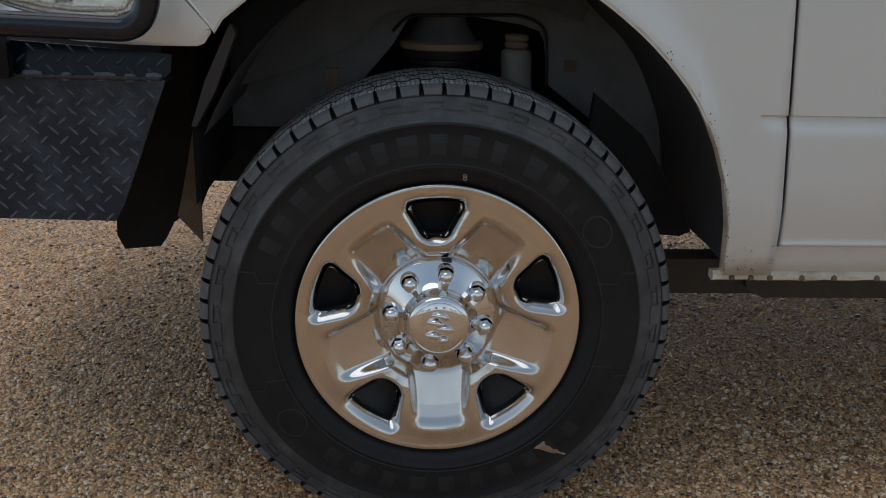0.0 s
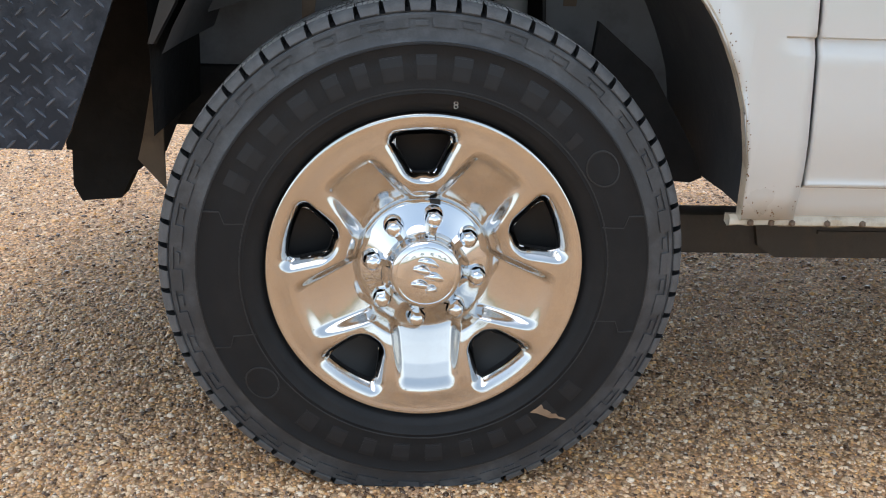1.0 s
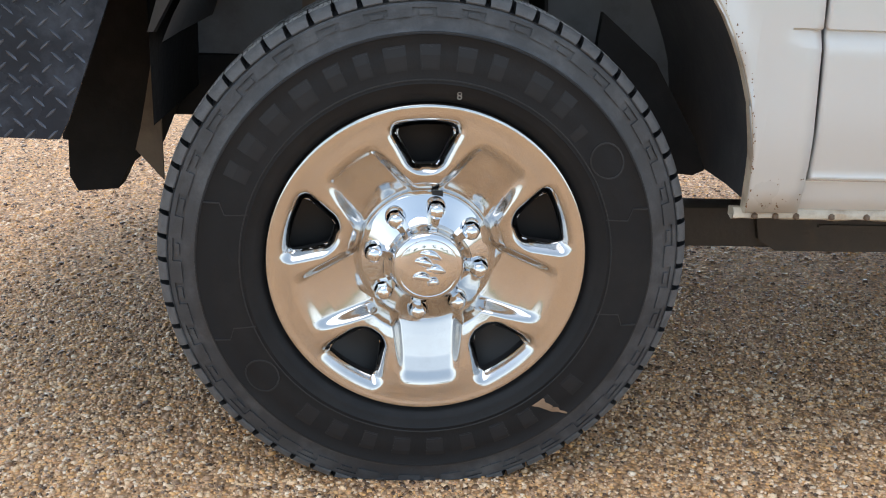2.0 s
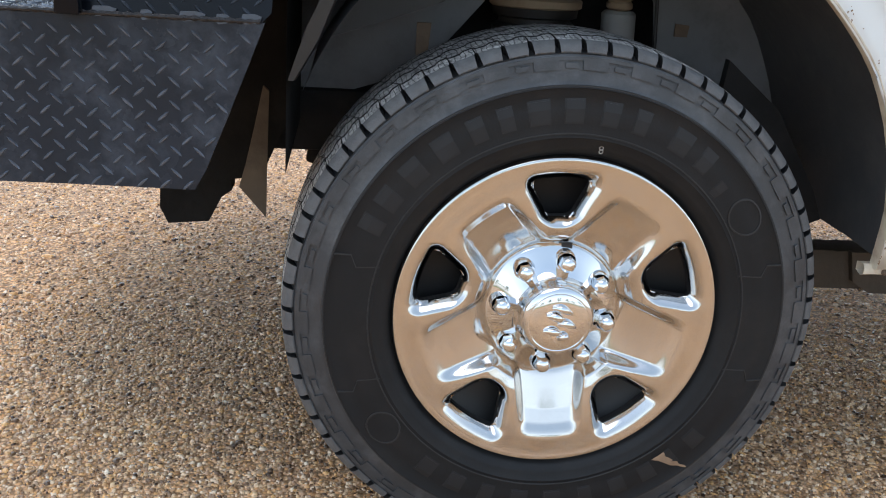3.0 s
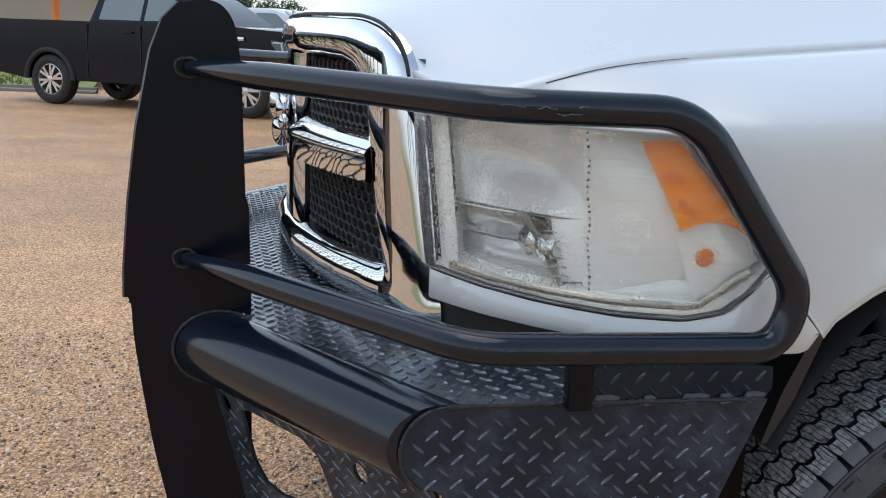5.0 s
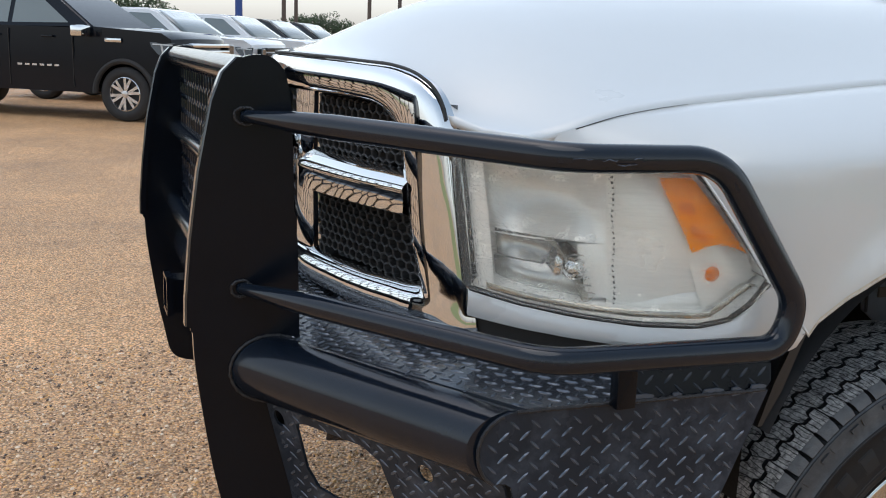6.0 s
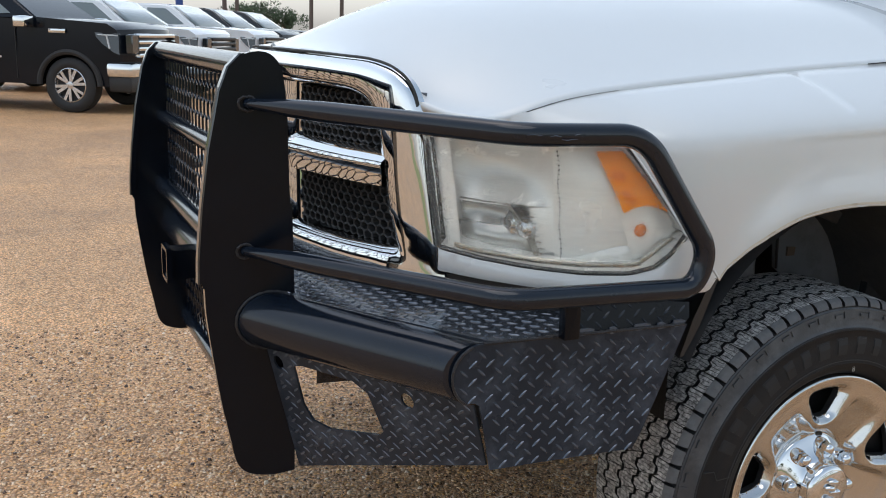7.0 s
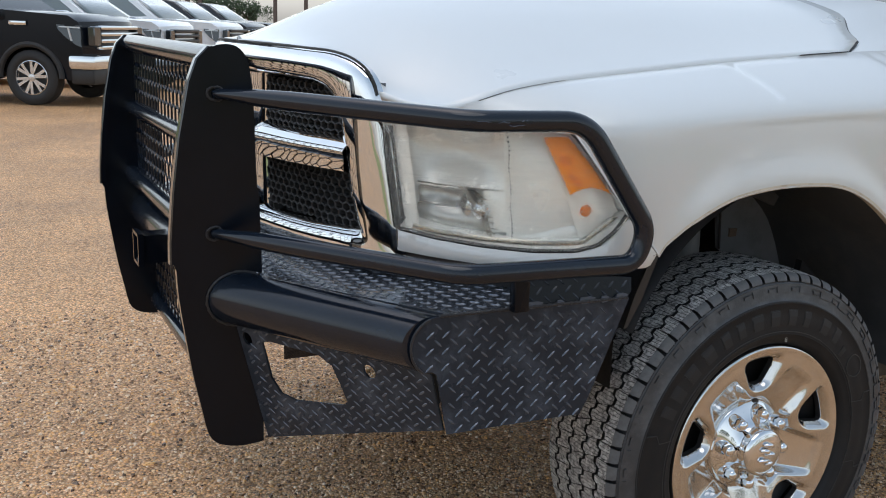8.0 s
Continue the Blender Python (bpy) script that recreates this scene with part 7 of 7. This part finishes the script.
black = pickup("parked_pickup", BLACKCAR, "glossy black pickup truck with chrome bumper, parked")
black.matrix_basis = slot(-0.12, 0) @ Matrix.Scale(0.98, 4)
white = pickup("parked_suv", WHITECAR, "white sport-utility vehicle parked in the row", bed=False)
small = Matrix.Scale(0.93, 4)
white.matrix_basis = slot(-0.15, 3.4) @ small
copy_thing(white, slot(-0.30, 6.8))
dark = pickup("parked_suv", DARKCAR, "dark grey sport-utility vehicle parked in the row", bed=False)
dark.matrix_basis = slot(-0.8, 10.2) @ small
copy_thing(dark, slot(-1.2, 13.6))

# ---- grass bank, kerb and distance ----
GRASS = material("grass", (0.21, 0.23, 0.06), 0.85, vary=0.45, scale=3.0, bump=0.6, bscale=20, stain=(0.38, 0.33, 0.13), amount=0.8, sscale=0.9)
KERB = material("kerb_concrete", (0.20, 0.17, 0.14), 0.85, vary=0.2, scale=6, bump=0.2, bscale=40)
LEAF = material("leaves", (0.045, 0.075, 0.03), 0.7, vary=0.4, scale=4, island=0.5)
BARK = material("bark", (0.10, 0.08, 0.06), 0.9, vary=0.3, scale=8, bump=0.4, bscale=20)
POLE = material("weathered_pole", (0.11, 0.09, 0.08), 0.9, vary=0.3, scale=6)
TAN = material("tan_wall", (0.42, 0.34, 0.25), 0.8, vary=0.1, scale=2)
FAR_LOT = material("far_concrete", (0.46, 0.44, 0.41), 0.85, vary=0.1, scale=1.0)
bm = bmesh.new()
rows = []
for i in range(41):
    x = -60 + 56.5 * i / 40
    row = []
    for j, (d, h) in enumerate(((0.0, 0.0), (0.02, 0.10), (0.5, 0.14), (2.0, 0.30), (5.0, 0.62), (9.0, 0.85), (14.0, 0.95))):
        row.append(Vector((x, 19.6 - 0.16 * (x + 5) + d, h + (0.05 * noise.noise((x * 0.7, d, 0)) if j > 2 else 0))))
    rows.append(row)
quads(bm, rows)
tagged(finish("grass_bank", bm, GRASS, smooth=60), "mown green and straw-coloured grass bank", "grass", kind="structure")


def grass_blades():
    """Tufts over the bank's near edge."""
    rng = np.random.default_rng(3)
    bm = bmesh.new()
    for _ in range(5200):
        x = rng.uniform(-16, -3.8)
        d = rng.uniform(0.05, 5.0)
        y = 19.6 - 0.16 * (x + 5) + d
        h = float(np.interp(d, (0, 0.02, 0.5, 2, 5), (0, 0.1, 0.14, 0.3, 0.62)))
        a, tall = rng.uniform(0, math.pi), rng.uniform(0.05, 0.14)
        c, s = math.cos(a) * 0.03, math.sin(a) * 0.03
        v = [bm.verts.new(p) for p in ((x - c, y - s, h), (x + c, y + s, h), (x + rng.uniform(-0.04, 0.04), y + rng.uniform(-0.04, 0.04), h + tall))]
        bm.faces.new(v)
    tagged(finish("grass", bm, material("grass_blades", (0.25, 0.28, 0.07), 0.8, vary=0.2, island=0.6), smooth=0), "short tufts of green grass", "grass", kind="stuff")


grass_blades()
bm = bmesh.new()
quads(bm, [[Vector((x, 19.6 - 0.16 * (x + 5) + d, h)) for d, h in ((-0.35, 0.0), (-0.33, 0.05), (-0.06, 0.06), (-0.04, 0.11), (0.08, 0.115), (0.10, 0.0))] for x in (-60, -40, -25, -15, -8, -3.4)])
tagged(finish("kerb", bm, KERB, smooth=20), "low weathered concrete kerb along the grass", "kerb", kind="structure")
bm = bmesh.new()
quads(bm, [[Vector((x, y - 0.16 * (x + 5), 0.97)) for y in (33.2, 34.0, 60.0)] for x in (-60, -30, -4)])
tagged(finish("far_pavement", bm, FAR_LOT), "pale concrete of the upper lot", "pavement", kind="structure")


def tree(x, y, tall, seed):
    rng = random.Random(seed)
    own = new("tree")
    own["rooted"] = 0
    tagged(own, "distant dark green leafy tree", "tree", "trees along the lot's far edge")
    own.location = (x, y, 0)
    bm = bmesh.new()
    tube(bm, [(0, 0, -0.2), (0.1, 0, tall * 0.3), (0.0, 0.1, tall * 0.8)], lambda t: 0.22 * (1 - 0.8 * t), 8)
    for k in range(7):
        a = rng.uniform(0, 6.28)
        z = tall * rng.uniform(0.3, 0.6)
        tube(bm, [(0, 0, z), (math.cos(a) * 0.8, math.sin(a) * 0.8, z + 0.7), (math.cos(a) * 1.7, math.sin(a) * 1.7, z + 1.2)], lambda t: 0.09 * (1 - 0.8 * t), 6)
    part("trunk", bm, BARK, own)
    bm = bmesh.new()
    clumps = [(rng.gauss(0, 1.3), rng.gauss(0, 1.3), tall * rng.uniform(0.42, 0.98), rng.uniform(0.5, 1.0)) for _ in range(26)]
    for cx, cy, cz, cr in clumps:
        for _ in range(70):
            d = Vector((rng.gauss(0, 1), rng.gauss(0, 1), rng.gauss(0, 0.8))).normalized() * cr * rng.uniform(0.5, 1.05)
            c = Vector((cx, cy, cz)) + d
            u = Vector((rng.gauss(0, 1), rng.gauss(0, 1), rng.gauss(0, 1))).normalized() * 0.16
            w = u.orthogonal().normalized() * 0.09
            bm.faces.new([bm.verts.new(c + q) for q in (u, w, -u, -w)])
    part("crown", bm, LEAF, own, smooth=0)


for i, (x, y, tall) in enumerate(((-9.5, 108, 6.0), (-4.0, 110, 5.4), (1.5, 108, 5.8), (5.0, 111, 5.2), (8.5, 109, 4.8), (27.5, 125, 4.0), (30.5, 126, 4.6), (33.0, 124, 3.8), (-16.0, 104, 7.0), (-24.0, 102, 6.2))):
    tree(x, y, tall, 40 + i)


def utility_pole(x, y, tall, arms=True):
    own = new("utility_pole")
    own["rooted"] = 0
    own.location = (x, y, 0)
    tagged(own, "distant dark wooden utility pole", "pole", "utility poles")
    bm = bmesh.new()
    tube(bm, [(0, 0, -0.3), (0, 0, tall)], lambda t: 0.16 - 0.05 * t, 10)
    part("post", bm, POLE, own)
    if arms:
        bm = bmesh.new()
        box(bm, (-1.1, -0.06, tall - 0.7), (1.1, 0.06, tall - 0.55))
        part("crossarm", bm, POLE, own)


utility_pole(11.5, 60, 9.0)
utility_pole(12.4, 60.5, 4.6, False)
utility_pole(19.0, 66, 11.0)
utility_pole(21.3, 66, 11.0)
bm = bmesh.new()
tube(bm, [(x, 66, 10.3 - 0.5 * math.sin(math.pi * (x - 19) / 40)) for x in range(19, 60, 4)], 0.03, 6)
tagged(finish("power_line", bm, SEAL), "thin dark overhead cable", "cable")
bm = bmesh.new()
tube(bm, [(5.7, 42, -0.2), (5.7, 42, 7.0)], 0.16, 12)
tagged(finish("sign_post", bm, material("blue_paint", (0.03, 0.08, 0.30), 0.5)), "blue painted sign post", "post")
# low building and painted posts beyond the black truck
shed = new("building")
shed["rooted"] = 0
shed.location = (-6.0, 46, 0)
tagged(shed, "low tan building beyond the parked vehicles", "building")
bm = bmesh.new()
box(bm, (-7, -3, 0), (5, 3, 3.0))
part("wall", bm, TAN, shed, smooth=0)
bm = bmesh.new()
slab(bm, [(-3.6, 2.95), (3.6, 2.95), (0, 4.6)], lambda u, v, d: Vector((-7.4 + d, u, v)), 12.8)
part("roof", bm, material("brown_roof", (0.16, 0.12, 0.09), 0.8, vary=0.2), shed, smooth=0)
for x, c, nm in ((-5.7, (0.75, 0.18, 0.03), "orange"), (-4.2, (0.55, 0.62, 0.50), "pale green")):
    bm = bmesh.new()
    tube(bm, [(x, 30, -0.2), (x, 30, 3.4)], 0.11, 12)
    tagged(finish("bollard_post", bm, material(nm + "_paint", c, 0.5)), nm + " painted post beyond the parked trucks", "post")

# ---- the side behind the camera: grass field and a line of trees ----
bm = bmesh.new()
quads(bm, [[Vector((x, y, 0.03)) for y in (-13, -20, -40, -90)] for x in (-90, -30, 0, 30, 90)])
tagged(finish("grass_field", bm, GRASS), "green grass field beyond the lot", "grass", kind="structure")
for i in range(11):
    tree(-46 + 9.0 * i, -42 - 3.0 * (i % 3), 7.5 + 1.2 * ((i * 7) % 4), 90 + i)
